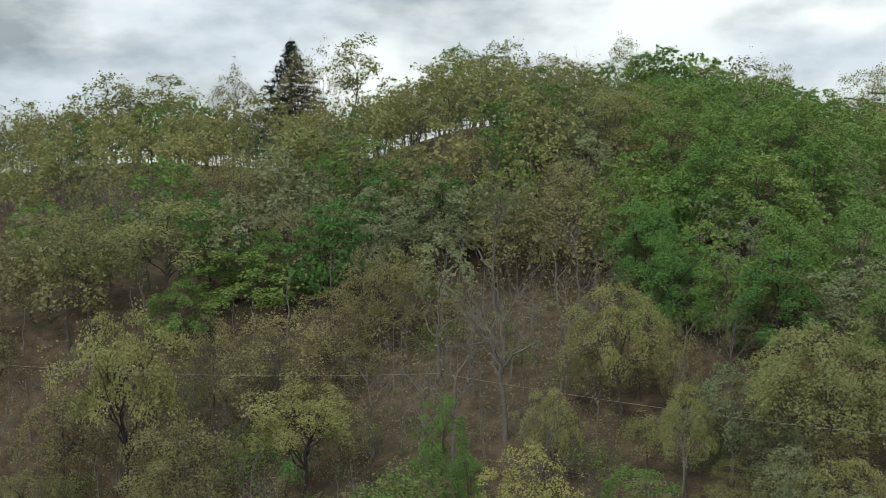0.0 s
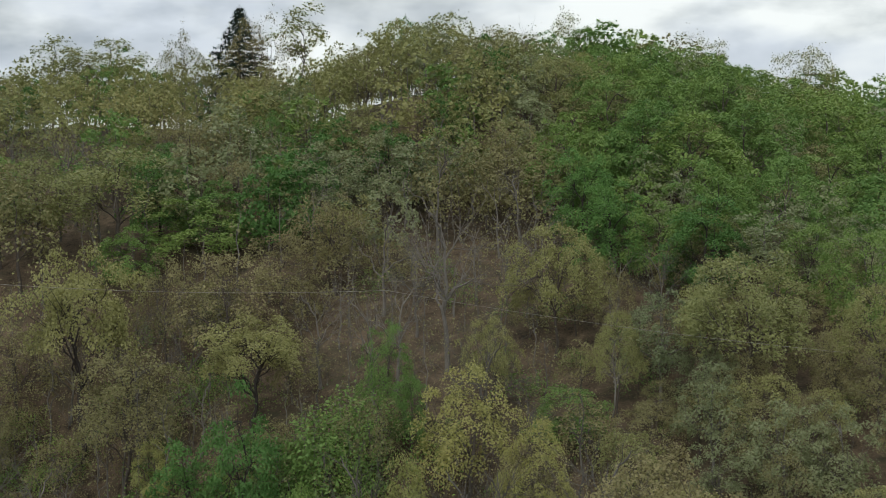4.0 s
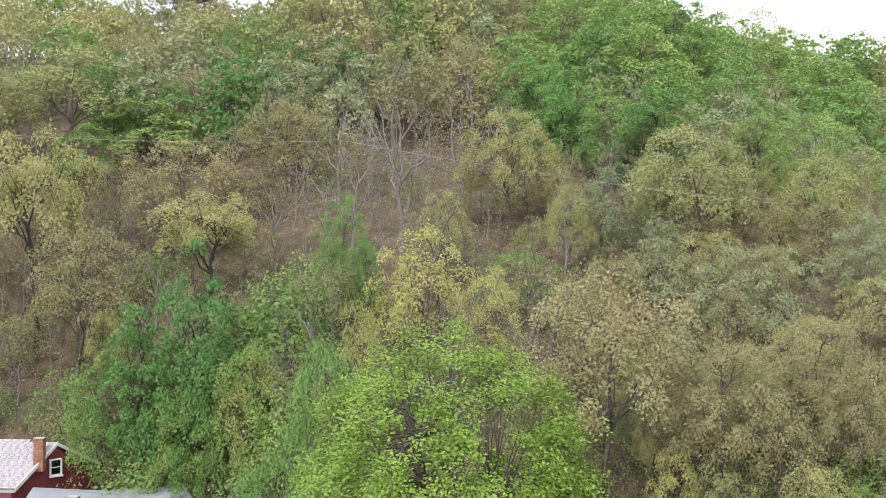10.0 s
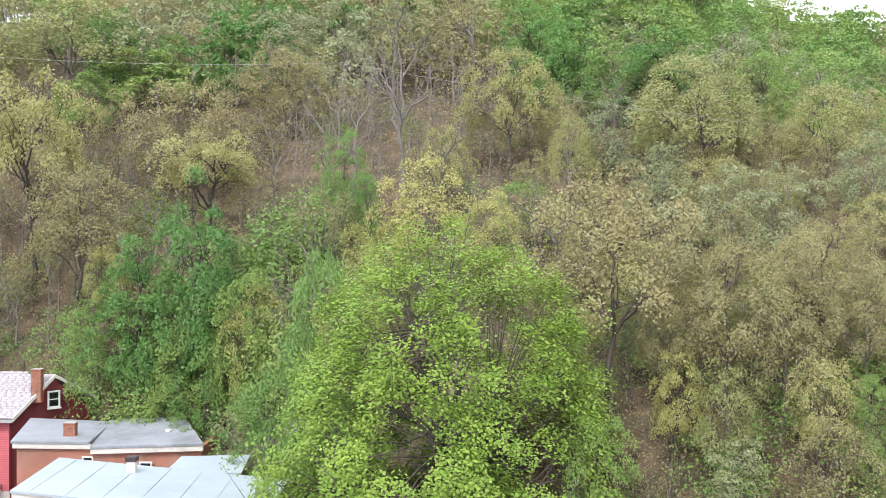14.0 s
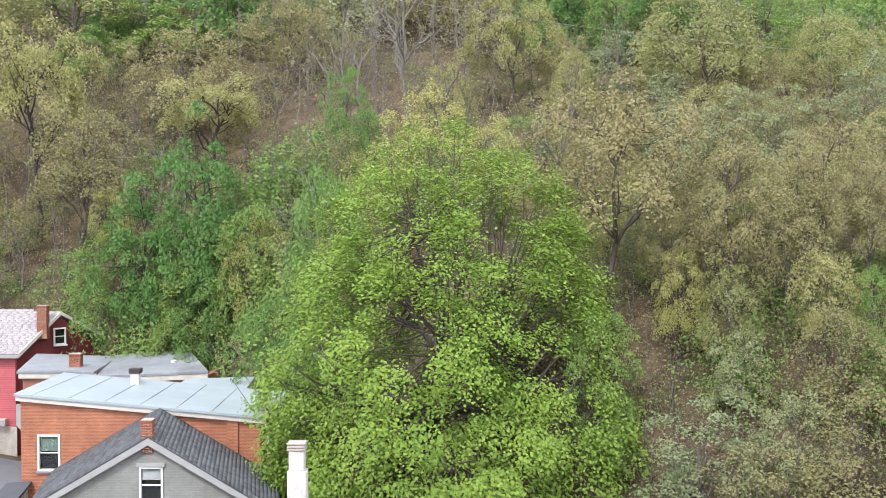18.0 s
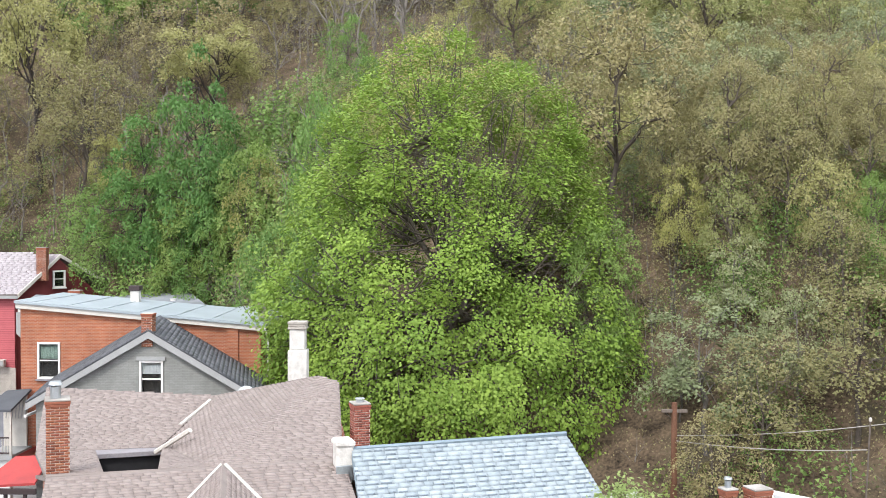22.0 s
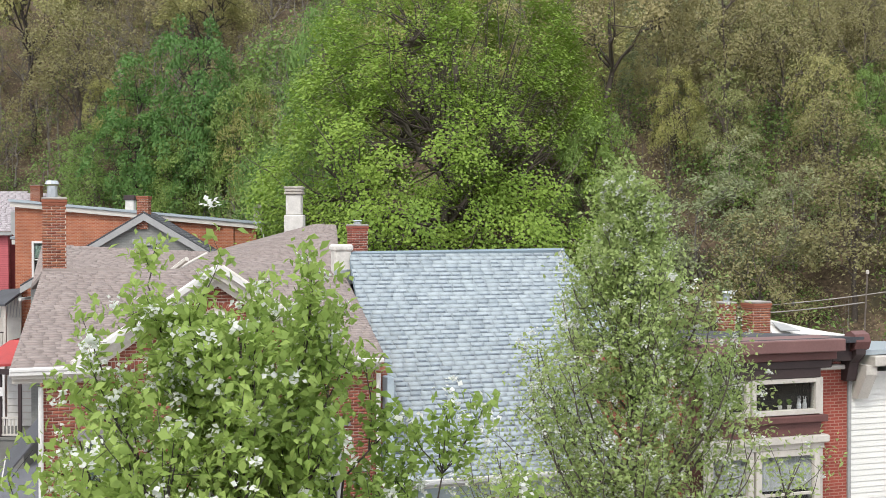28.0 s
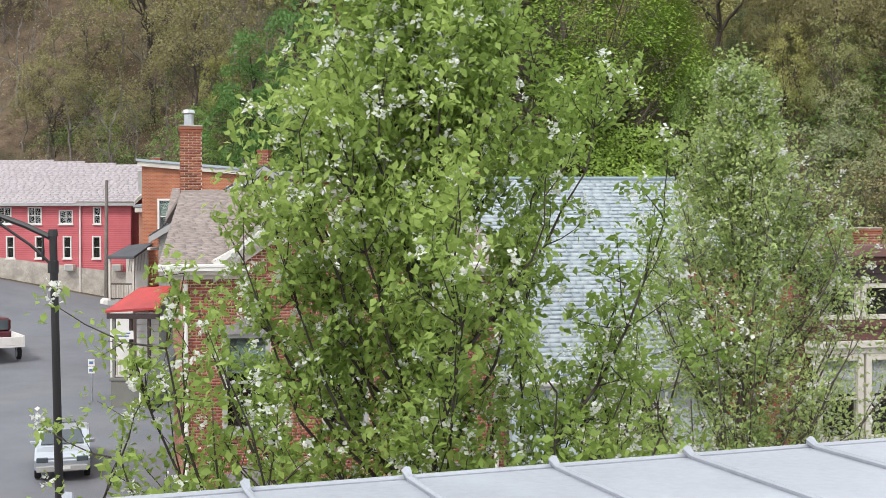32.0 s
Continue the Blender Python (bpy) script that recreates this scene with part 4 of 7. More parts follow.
def flue(parent, x, y, z, r=0.11, h=0.35):
    f = part("flue", rod([(x, y, z), (x, y, z + h * 0.7)], r, 10), GALV, parent, "galvanised metal flue")
    part("flue_cap", rod([(x, y, z + h * 0.8), (x, y, z + h)], [r * 1.35, r * 1.1], 10), GALV, f)
    return f


# ---- town ground ----
road = new("road", mesh_of("road", *(lambda xs, vs: (np.array([[x, y, land_z(x, y) + 0.1] for y in vs for x in xs]), np.array([[j * len(xs) + i, j * len(xs) + i + 1, (j + 1) * len(xs) + i + 1, (j + 1) * len(xs) + i] for j in range(len(vs) - 1) for i in range(len(xs) - 1)])))(np.arange(-75, -8.9, 2.0), np.arange(6, 80, 2.0)), ASPHALT, True))
tagged(road, "grey asphalt side road rising to a red house", "road", kind="structure")
ROW = Matrix.Translation((-1.29, 21.56, 0)) @ Matrix.Rotation(radians(20), 4, "Z")
street = part("street", box((-40, -16.5, -0.3), (40, -8.8, 0.05)), ASPHALT)
street.matrix_world = ROW
tagged(street, "grey asphalt street between the house rows", "street", kind="structure")
pavement = part("pavement", box((-9.5, -8.8, -0.3), (40, 0.0, 0.19), 0.02), CONCRETE)
pavement.matrix_world = ROW
tagged(pavement, "pale concrete pavement with a kerb before the houses", "pavement", kind="structure")
pavement2 = part("pavement", box((-40, -23, -0.3), (40, -16.5, 0.19), 0.02), CONCRETE)
pavement2.matrix_world = ROW
tagged(pavement2, "pale concrete pavement below the flat-roofed building", "pavement", kind="structure")

# ---- red brick house with a front gable ----
h1 = thing("brick_house", "red brick house with white gable, oval window and taupe roof", "house", ROW, "houses in the street")
AX, EV = 7.6, -0.16
wl, wr, apexu, apexz = -6.95, -0.16, -3.55, 9.42
front = [(wl, -0.5), (wr, -0.5), (wr, 7.62), (-0.95, 7.68), (apexu, apexz), (-6.25, 7.68), (wl, 7.62)]
OV = (-3.55, 8.2, 0.40, 0.53)
WINS = [(-6.2, 4.1), (-4.05, 4.1), (-1.9, 4.1), (-6.2, 0.9), (-1.9, 0.9)]
wall = wall_cut("wall", front, 0.0, 0.3, [(x + 0.01, x + 0.99, z + 0.01, z + 2.09) for x, z in WINS], MORTAR, h1, "red brick front wall with pale joints")
holes = [oval_hole(OV[0], OV[1], OV[2] + 0.17, OV[3] + 0.17), rect_hole(-6.2, -0.9, 7.53, 7.74)]
for wx, wz in WINS:
    holes.append(rect_hole(wx - 0.02, wx + 1.02, wz - 0.1, wz + 2.2))
rects = courses(front, 0.2145, 0.0677, 0.0125, holes)
rects.sort(key=lambda r: abs(r[0] + 3.5) * 0.7 + abs(r[2] - 8.3))
pl = planar((0, 0, 0), (1, 0, 0), (0, 0, 1))
for r in rects[:300]:
    child("brick", pieces_mesh("brick", [r], pl, 0.009, BRICK_OB), wall)
tagged(child("brickwork", pieces_mesh("brickwork", rects[300:], pl, 0.009, BRICK), wall), kind="stuff")
soldier = [(x, x + 0.062, 7.535, 7.735) for x in np.arange(-6.15, -0.95, 0.0745) if not (OV[0] - 0.62 < x < OV[0] + 0.56)]
tagged(child("soldier_course", pieces_mesh("soldier_course", soldier, pl, 0.012, BRICK), wall), kind="stuff")
# oval window: ring of bricks on edge, white frame, pane, sill
ring_v, n_ = [], 38
for k in range(n_):
    a0, a1 = 2 * math.pi * (k + 0.08) / n_, 2 * math.pi * (k + 0.92) / n_
    if -2.2 < (a0 if a0 < math.pi else a0 - 2 * math.pi) < -0.95:
        continue
    bm = slab([(OV[0] + (OV[2] + q) * math.cos(a), -0.018, OV[1] + (OV[3] + q) * math.sin(a)) for a, q in ((a0, 0.05), (a1, 0.05), (a1, 0.165), (a0, 0.165))], (0, 0.03, 0))
    part("arch_brick", bm, BRICK, wall)
ow = new("oval_window")
ow.parent = h1


def oval_band(cx, cz, rx, rz, wide, y0, y1, n=40):
    bm = bmesh.new()
    loops = []
    for rr, y in ((0, y0), (wide, y0), (wide, y1), (0, y1)):
        loops.append([bm.verts.new((cx + (rx + rr) * math.cos(2 * math.pi * k / n), y, cz + (rz + rr) * math.sin(2 * math.pi * k / n))) for k in range(n)])
    for a, b in zip(loops, loops[1:] + loops[:1]):
        for k in range(n):
            bm.faces.new((a[k], a[(k + 1) % n], b[(k + 1) % n], b[k]))
    return bm


part("window_frame", oval_band(OV[0], OV[1], 0.315, 0.435, 0.085, -0.035, 0.05), WHITE, ow)
part("pane", slab([(OV[0] + 0.31 * math.cos(2 * math.pi * k / 28), -0.008, OV[1] + 0.43 * math.sin(2 * math.pi * k / 28)) for k in range(28)], (0, 0.004, 0)), GLASS, ow).visible_shadow = False
bm = bmesh.new()
for i in range(12):
    x0 = OV[0] - 0.32 + i * 0.0535
    hh = 0.42 * math.sqrt(max(0.03, 1 - ((x0 + 0.027 - OV[0]) / 0.33) ** 2))
    box((x0, -0.005 + 0.0015 * (i % 2), OV[1] - hh), (x0 + 0.0535, -0.002 + 0.0015 * (i % 2), OV[1] + hh), 0, bm)
part("curtain", bm, material("curtain_slate", (0.13, 0.15, 0.165), 0.9, vary=0.15, scale=3, fine=20, stretch=(6, 1, 0.3)), ow, "slate grey drawn curtain")
part("window_sill", box((OV[0] - 0.33, -0.1, OV[1] - 0.62), (OV[0] + 0.33, 0.02, OV[1] - 0.46), 0.015), WHITE, ow)
for wx, wz in WINS:
    window(h1, wx, 0.02, wz, 1.0, 2.1, GREYTRIM, 0.09, fill=SHADE_GREEN, fill_part=0.4)
    bm = slab([(wx - 0.18, -0.1, wz + 2.1), (wx + 1.18, -0.1, wz + 2.1), (wx + 1.12, -0.1, wz + 2.3), (wx + 0.8, -0.1, wz + 2.3), (wx + 0.5, -0.1, wz + 2.48), (wx + 0.2, -0.1, wz + 2.3), (wx - 0.12, -0.1, wz + 2.3)], (0, 0.12, 0))
    part("lintel", bm, PURPLEGREY, h1, "grey pointed stone lintel")
# roof: front slope cut by the gable, then the gentler back slopes
SL_ = (9.42 - 7.68) / 5.9


def zA(v):
    return 7.68 + SL_ * (v + 0.3)


VA = (-2.7, 5.55, 9.40)   # where the two valleys meet, just under the ridge
shingles("roof", [(-7.55, -0.3, 7.68), (-6.4, -0.3, 7.68), VA, (-6.95, 5.6, 9.42)], h1, TAUPE, TAUPE_M, seed=5, label="taupe asphalt shingle roof")
shingles("roof", [(-0.75, -0.3, 7.68), (-0.02, -0.3, 7.68), (0.45, 5.6, 9.42), VA], h1, TAUPE, TAUPE_M, seed=6)
# cross gable: two small slopes from the rake to the valleys
for sgn, foot, seed_ in ((-1, -6.4, 7), (1, -0.75, 8)):
    a, b, c = (foot, -0.32, 7.76), (apexu, -0.32, 9.66), (VA[0], VA[1], VA[2] + 0.06)
    part("gable_roof", slab([a, b, c], (0, 0, -0.1)), TAUPE_M, h1)
    ua = np.subtract(c, b) * sgn
    ua = ua / np.linalg.norm(ua)
    up = np.subtract(b, a)
    up = up - ua * float(up @ ua)
    poly = plane_poly([a, b, c], a, ua, up)
    tagged(child("shingle_cladding", pieces_mesh("shingle_cladding", courses(poly, 0.3, 0.14, 0.006, jitter=0.35, seed=seed_), planar(a, ua, up), 0.007, TAUPE, 0.002), h1), kind="stuff")
    part("valley_flashing", rod([(foot, -0.15, 7.76), (VA[0] + sgn * 0.06, VA[1] - 0.1, VA[2] + 0.06)], 0.05, 6), CREAM, h1, "pale metal valley flashing")
    # raking cornice: three stepped mouldings
    for off, dz, wd, dp, mt in ((0.0, 0.0, 0.10, 0.42, WHITE), (0.06, -0.12, 0.14, 0.3, CREAM), (0.1, -0.26, 0.16, 0.14, CREAM)):
        q = [(foot, -dp, 7.76 + dz), (apexu, -dp, 9.68 + dz), (apexu, -dp, 9.68 + dz - wd * 1.2), (foot, -dp, 7.76 + dz - wd * 1.2)]
        part("raking_cornice", slab(q, (0, dp - 0.012, 0)), mt, h1)
    x0, x1 = (-7.55, -5.65) if sgn < 0 else (-1.45, -0.08)
    for dz, hh, dp, mt in ((0.0, 0.09, 0.45, WHITE), (-0.09, 0.08, 0.36, CREAM), (-0.17, 0.1, 0.2, CREAM)):
        part("cornice_return", box((x0 + (0.04 if dz else 0), -dp, 7.66 + dz - hh), (x1 - (0.04 if dz else 0), -0.012, 7.66 + dz), 0.01), mt, h1)
    part("gutter", box((x0, -0.47, 7.64), (x1 - 0.45 if sgn > 0 else x1 - 0.5, -0.32, 7.72), 0.02), WHITE, h1)
# back slopes
K1, K2, TT_, W1, W2, CLp = (1.8, 11.7, 10.55), (1.45, 13.1, 10.6), (-1.5, 16.1, 9.66), (-3.7, 12.0, 8.78), (-5.5, 12.4, 8.78), (-7.0, 18.2, 9.42)
AP = (-3.0, 5.7, 9.36)
for k_, tri_ in enumerate(((AP, (0.45, 5.6, 9.42), K1), (AP, K1, K2), (AP, K2, TT_), (AP, TT_, (-3.6, 12.0, 8.82)))):
    shingles("roof", list(tri_), h1, TAUPE, TAUPE_M, seed=9 + k_ * 50)
shingles("roof", [(-7.3, 12.3, 8.74), W1, TT_, CLp], h1, TAUPE, TAUPE_M, seed=10)
shingles("roof", [(-6.95, 5.6, 9.4), (-3.2, 5.6, 9.38), (-3.7, 11.9, 8.1), (-7.3, 12.2, 8.1)], h1, TAUPE, TAUPE_M, seed=11)
shingles("roof", [(-4.3, 5.68, 9.36), AP, (-3.62, 12.0, 8.82)], h1, TAUPE, TAUPE_M, seed=13)
part("ridge_cap", rod([(-6.95, 5.6, 9.41), (-4.5, 5.62, 9.39), (-3.0, 5.66, 9.35)], 0.05, 6), TAUPE_M, h1)
shingles("roof", [(-6.95, 5.65, 9.4), (-5.6, 5.65, 9.4), (-5.6, 12.3, 8.75), (-7.3, 12.3, 8.75)], h1, TAUPE, TAUPE_M, seed=12)
# solid black block: the shade below the rear eave is put in as colour
part("dormer_shade_block", box((-5.5, 11.6, 8.1), (-3.75, 12.0, 8.62)), UNLIT, h1, "black block for the shade under the rear eave")
part("dormer_eave", box((-5.65, 11.45, 8.62), (-3.6, 12.1, 8.76), 0.01), PURPLEGREY, h1)
part("valley_flashing", rod([(-2.96, 13.60, 9.12), (-1.78, 15.40, 9.59)], 0.07, 6), CREAM, h1)
part("valley_flashing", rod([(-3.9, 11.3, 8.75), (-3.0, 10.2, 9.55)], 0.08, 6), CREAM, h1)
part("side_wall", slab([(0.2, 0.31, -0.5), (0.2, 0.31, 7.3), (0.3, 5.2, 9.2), (1.6, 11.7, 10.3), (1.2, 13.0, 10.3), (1.2, 13.0, -0.5)], (-0.3, 0, 0)), OLD_BRICK, h1)
part("side_wall", slab([(-6.95, 0.31, -0.5), (-6.95, 0.31, 7.3), (-6.95, 5.6, 9.2), (-7.1, 12.2, 8.0), (-7.0, 18.0, 9.2), (-7.0, 18.0, -0.5)], (0.3, 0, 0)), OLD_BRICK, h1)
part("rear_wall", slab([(-6.9, 18.0, -0.5), (-1.5, 16.0, -0.5), (1.2, 13.0, -0.5), (1.2, 13.0, 10.2), (-1.5, 16.0, 9.5), (-6.9, 18.0, 9.2)][0:1] + [(1.0, 13.2, -0.5), (1.0, 13.2, 9.0), (-6.9, 18.0, 9.0)], (0, 0.2, 0)), OLD_BRICK, h1)
for x in (-6.98, -0.12):
    part("downspout", rod([(x, -0.12, 7.3), (x, -0.1, 6.9), (x, -0.1, 0.2)], 0.05, 8), WHITE, h1, "white metal downspout")
c1 = brick_stack(h1, "chimney", (-6.95, 6.2, 8.6), (-6.4, 6.85, 11.15), label="tall red brick chimney with metal flue")
flue(c1, -6.72, 6.5, 11.2, 0.13, 0.42)
c1b = brick_stack(h1, "chimney", (1.2, 7.3, 8.4), (1.64, 7.85, 10.5), BRICK)
flue(c1b, 1.42, 7.57, 10.53, 0.11, 0.14)
part("parapet_cap", box((0.12, 4.8, 8.9), (0.55, 5.35, 9.9), 0.04), STUCCO, h1, "white rendered chimney stub")
part("parapet_cap", box((0.08, 4.75, 9.84), (0.59, 5.4, 10.02), 0.05), STUCCO, h1)
part("flashing", box((0.07, 4.74, 9.0), (0.6, 4.8, 9.38), 0.01), GALV, h1, "grey metal flashing round the stub")

# ---- house with the blue-grey roof ----
h2 = thing("slate_house", "low house with a blue-grey shingle roof and pale blue front", "house", ROW, "houses in the street")
BLUE = material("siding_pale_blue", (0.42, 0.5, 0.55), 0.7, vary=0.06, scale=1, fine=20)
shingles("roof", [(-0.02, -0.45, 5.0), (7.9, -0.45, 5.0), (6.55, 4.88, 9.8), (0.5, 4.88, 9.74)], h2, SLATE, SLATE_M, tab=0.31, row=0.146, deep=0.006, tilt=0.002, jitter=0.18, seed=21, label="blue-grey asphalt shingle roof", singles=300, single_mat=SLATE_OB, band=SLATE_BAND, pick=lambda r: abs(r[0] - 2.2) + 0.6 * abs(r[2] - 4.6))
shingles("roof", [(6.55, 4.9, 9.8), (0.5, 4.9, 9.74), (0.5, 9.5, 6.2), (7.5, 9.5, 6.2)], h2, SLATE, SLATE_M, tab=0.33, row=0.146, seed=22)
part("ridge_cap", rod([(0.5, 4.89, 9.77), (6.55, 4.89, 9.83)], 0.07, 6), SLATE_M, h2)
wall_cut("wall", [(0.25, -0.5), (7.5, -0.5), (7.5, 4.95), (0.25, 4.95)], -0.1, 0.25, [(x + 0.01, x + 0.94, 2.71, 4.44) for x in (1.9, 3.2, 5.2)], BLUE, h2)
part("side_wall", slab([(7.35, 0.15, -0.5), (7.35, 9.0, -0.5), (7.35, 9.0, 6.0), (6.6, 4.88, 9.6), (7.35, 0.15, 5.2)], (-0.2, 0, 0)), BLUE, h2)
part("fascia", box((0.1, -0.5, 4.82), (7.9, -0.4, 5.0), 0.01), WHITE, h2)
part("gutter", rod([(0.1, -0.56, 4.93), (7.9, -0.56, 4.9)], 0.06, 8), GREYTRIM, h2)
part("gutter", box((0.08, -0.1, 4.9), (0.24, 0.3, 7.2), 0.02), BLUE, h2, "pale blue flashing against the brick wall")
for wx in (1.9, 3.2, 5.2):
    window(h2, wx, -0.12, 2.7, 0.95, 1.75, WHITE, 0.08, fill=None)

# ---- dark-corniced building with bay windows ----
h3 = thing("bay_house", "dark red brick building with brown bracketed cornice and bay window", "house", ROW @ Matrix.Translation((0, -3.3, 0)), "houses in the street")
part("wall", slab([(8.55, 0, -0.5), (9.46, 0, -0.5), (9.46, 0, 7.5), (8.55, 0, 7.5)], (0, 0.3, 0)), DARK_RED_BRICK, h3, "red brick pier")
part("wall", slab([(5.6, 0.02, -0.5), (8.55, 0.02, -0.5), (8.55, 0.02, 7.5), (5.6, 0.02, 7.5)], (0, 0.28, 0)), BROWNTRIM, h3)
part("side_wall", box((5.6, 0.3, -0.5), (5.85, 9, 7.5)), DARK_RED_BRICK, h3)
part("side_wall", box((9.2, 0.3, -0.5), (9.46, 9, 7.5)), DARK_RED_BRICK, h3)
part("rear_wall", box((5.85, 8.8, -0.5), (9.2, 9, 7.4)), DARK_RED_BRICK, h3)
bay = new("bay_window")
bay.parent = h3
yb = -0.42
for lo, hi, mt, nm in (((5.7, yb - 0.04, 7.3), (8.45, 0.0, 7.52), DARKTRIM, "frieze"), ((5.7, yb - 0.1, 6.38), (8.6, 0.0, 6.52), BROWNTRIM, "window_sill"), ((5.72, yb, 6.1), (8.5, 0.0, 6.38), BROWNTRIM, "apron"),
                       ((5.7, yb - 0.12, 5.95), (8.62, 0.0, 6.1), CREAM, "moulding"), ((5.72, yb - 0.04, 5.82), (8.55, 0.0, 5.95), CREAM, "moulding"), ((5.74, yb, 3.4), (8.5, 0.0, 3.9), BROWNTRIM, "apron")):
    part(nm, box(lo, hi, 0.015), mt, bay)
window(h3, 6.80, yb + 0.02, 6.54, 1.64, 0.76, CREAM, 0.1, sash=False, sill=False)
window(h3, 5.75, yb + 0.02, 6.54, 1.0, 0.76, CREAM, 0.1, sash=False, sill=False)
window(h3, 6.9, yb + 0.02, 3.95, 1.55, 1.87, CREAM, 0.14, sill=False, fill=CURTAIN, fill_part=0.45)
window(h3, 5.75, yb + 0.02, 3.95, 1.1, 1.87, CREAM, 0.14, sill=False, fill=CURTAIN, fill_part=0.45)
part("side_light", box((8.45, yb, 6.5), (8.53, -0.01, 7.3)), CREAM, bay)
part("side_light", box((8.45, yb, 3.9), (8.53, -0.01, 5.82)), CREAM, bay)
# cornice
for lo, hi, mt in (((5.5, -0.75, 7.86), (8.85, 0.2, 8.12), ROSE_METAL), ((5.5, -0.6, 7.68), (8.75, 0.0, 7.86), BROWNTRIM), ((5.5, -0.5, 7.5), (8.7, 0.0, 7.68), DARKTRIM), ((8.6, -0.14, 7.4), (9.4, 0.0, 7.5), CREAM), ((8.8, -0.35, 7.6), (9.5, 0.1, 8.1), DARKTRIM)):
    part("cornice", box(lo, hi, 0.02), mt, h3)
part("bracket", slab([(9.3, -0.5, 7.75), (9.3, -0.5, 8.05), (9.3, 0.0, 8.1), (9.3, 0.0, 7.15), (9.3, -0.18, 7.15), (9.3, -0.28, 7.55)], (0.24, 0, 0)), DARKTRIM, h3, "dark scrolled cornice bracket")
part("cornice_end", rod([(9.25, -0.35, 8.02), (9.62, -0.35, 8.02)], 0.22, 8), BROWNTRIM, h3)
part("roof", slab([(5.5, -0.6, 8.13), (9.46, -0.55, 8.13), (9.46, 9.0, 7.55), (5.5, 9.0, 7.55)], (0, 0, -0.12)), TAR, h3, "black tarred flat roof")
ch3 = brick_stack(h3, "chimney", (11.03, 5.85, 5.5), (11.55, 6.4, 8.42), CHIM_BRICK, label="square red brick chimney")
ch4 = brick_stack(h3, "chimney", (10.35, 6.2, 5.5), (10.7, 6.55, 8.4), CHIM_BRICK, label="narrow red brick chimney with flue")
flue(ch4, 10.52, 6.38, 8.44, 0.09, 0.3)
part("rear_roof", slab([(9.2, 3.2, 7.5), (10.2, 3.6, 7.5), (12.6, 5.6, 7.4), (13.8, 8.8, 7.3), (9.2, 8.8, 7.3)], (0, 0, 0.1)), TAR, h3)
sk = new("roof_light")
sk.parent = h3
part("kerb", slab([(12.5, 7.0, 7.42), (15.0, 6.6, 7.36), (14.6, 8.1, 7.45), (12.8, 8.4, 7.86)], (0, 0, -0.3)), STUCCO, sk)
part("pane", slab([(12.85, 7.25, 7.53), (13.45, 7.15, 7.5), (13.35, 7.7, 7.63), (13.0, 7.9, 7.71)], (0, 0, 0.03)), GREYTRIM, sk)
# ornaments in the bay window
for i, ux in enumerate((7.55, 7.78, 8.02, 8.16)):
    v = thing("figurine" if i > 1 else "potted_plant", "small pale ornament on the window sill" if i > 1 else "small potted plant behind the window glass", "ornament" if i > 1 else "plant", ROW @ Matrix.Translation((ux, -3.3 + yb + 0.12, 6.645)), "ornaments in the bay window")
    if i > 1:
        part("body", rod([(0, 0, 0), (0, 0, 0.08), (0, 0, 0.13), (0, 0, 0.18)], [0.045, 0.05, 0.03, 0.035], 8), CURTAIN, v)
        for e in (-0.018, 0.018):
            part("ear", rod([(e, 0, 0.17), (e * 1.6, 0, 0.26)], [0.012, 0.006], 5), CURTAIN, v)
    else:
        part("pot", rod([(0, 0, 0), (0, 0, 0.08)], [0.035, 0.05], 8), STUCCO, v)
        bm = bmesh.new()
        for k in range(7):
            a = k * 0.9
            rod([(0, 0, 0.08), (0.05 * math.cos(a), 0.03 * math.sin(a), 0.17 + 0.02 * (k % 3))], [0.006, 0.022], 4, bm)
        part("leaves", bm, L_GREEN, v)

# ---- house with white clapboard ----
h4 = thing("white_house", "white clapboard building with a grey bracketed eave", "house", ROW @ Matrix.Translation((0, -3.3, 0)), "houses in the street")
part("wall", box((9.5, 0.05, -0.5), (14.5, 5.8, 7.1)), WHITE_SIDING_M, h4)
for k in range(52):
    z = 7.3 - k * 0.125
    o = part("clapboard", slab([(9.53, 0.05, z - 0.125), (9.53, 0.012, z - 0.12), (9.53, 0.035, z)], (4.9, 0, 0)), WHITE_SIDING_M, h4)
part("corner_board", box((9.47, -0.03, -0.5), (9.56, 0.06, 7.3), 0.01), GREYTRIM, h4)
part("eave", box((9.75, -0.55, 7.48), (14.6, 0.2, 7.7), 0.02), CREAM, h4)
part("bracket", slab([(9.6, -0.45, 7.3), (9.6, -0.45, 7.5), (9.6, 0, 7.5), (9.6, 0, 6.75), (9.6, -0.15, 6.75)], (0.28, 0, 0)), CREAM, h4, "pale wooden eave bracket")
part("roof", slab([(9.6, -0.4, 7.72), (14.6, -0.4, 7.72), (14.6, 6, 7.2), (9.9, 6, 7.2)], (0, 0, 0.1)), METAL_ROOF, h4)
part("roof_hatch", box((10.4, 2.0, 7.4), (11.5, 3.2, 7.75), 0.03), METAL_ROOF, h4)

# ---- grey gabled house ----
h5 = thing("grey_house", "grey painted brick house with charcoal shingle gable roof", "house", None, "houses behind")
gy0 = 44.3
ga, gl, gr = (-12.75, 11.05), (-17.55, 8.25), (-7.6, 8.02)
wall_cut("wall", [(gl[0], 0), (gr[0], 0), (gr[0], gr[1] + 0.1), (ga[0], ga[1] - 0.1), (gl[0], gl[1] + 0.1)], gy0, 0.3, [(-13.19, -12.21, 8.33, 9.86)], GRAY_BRICK, h5, "painted grey brick gable wall")
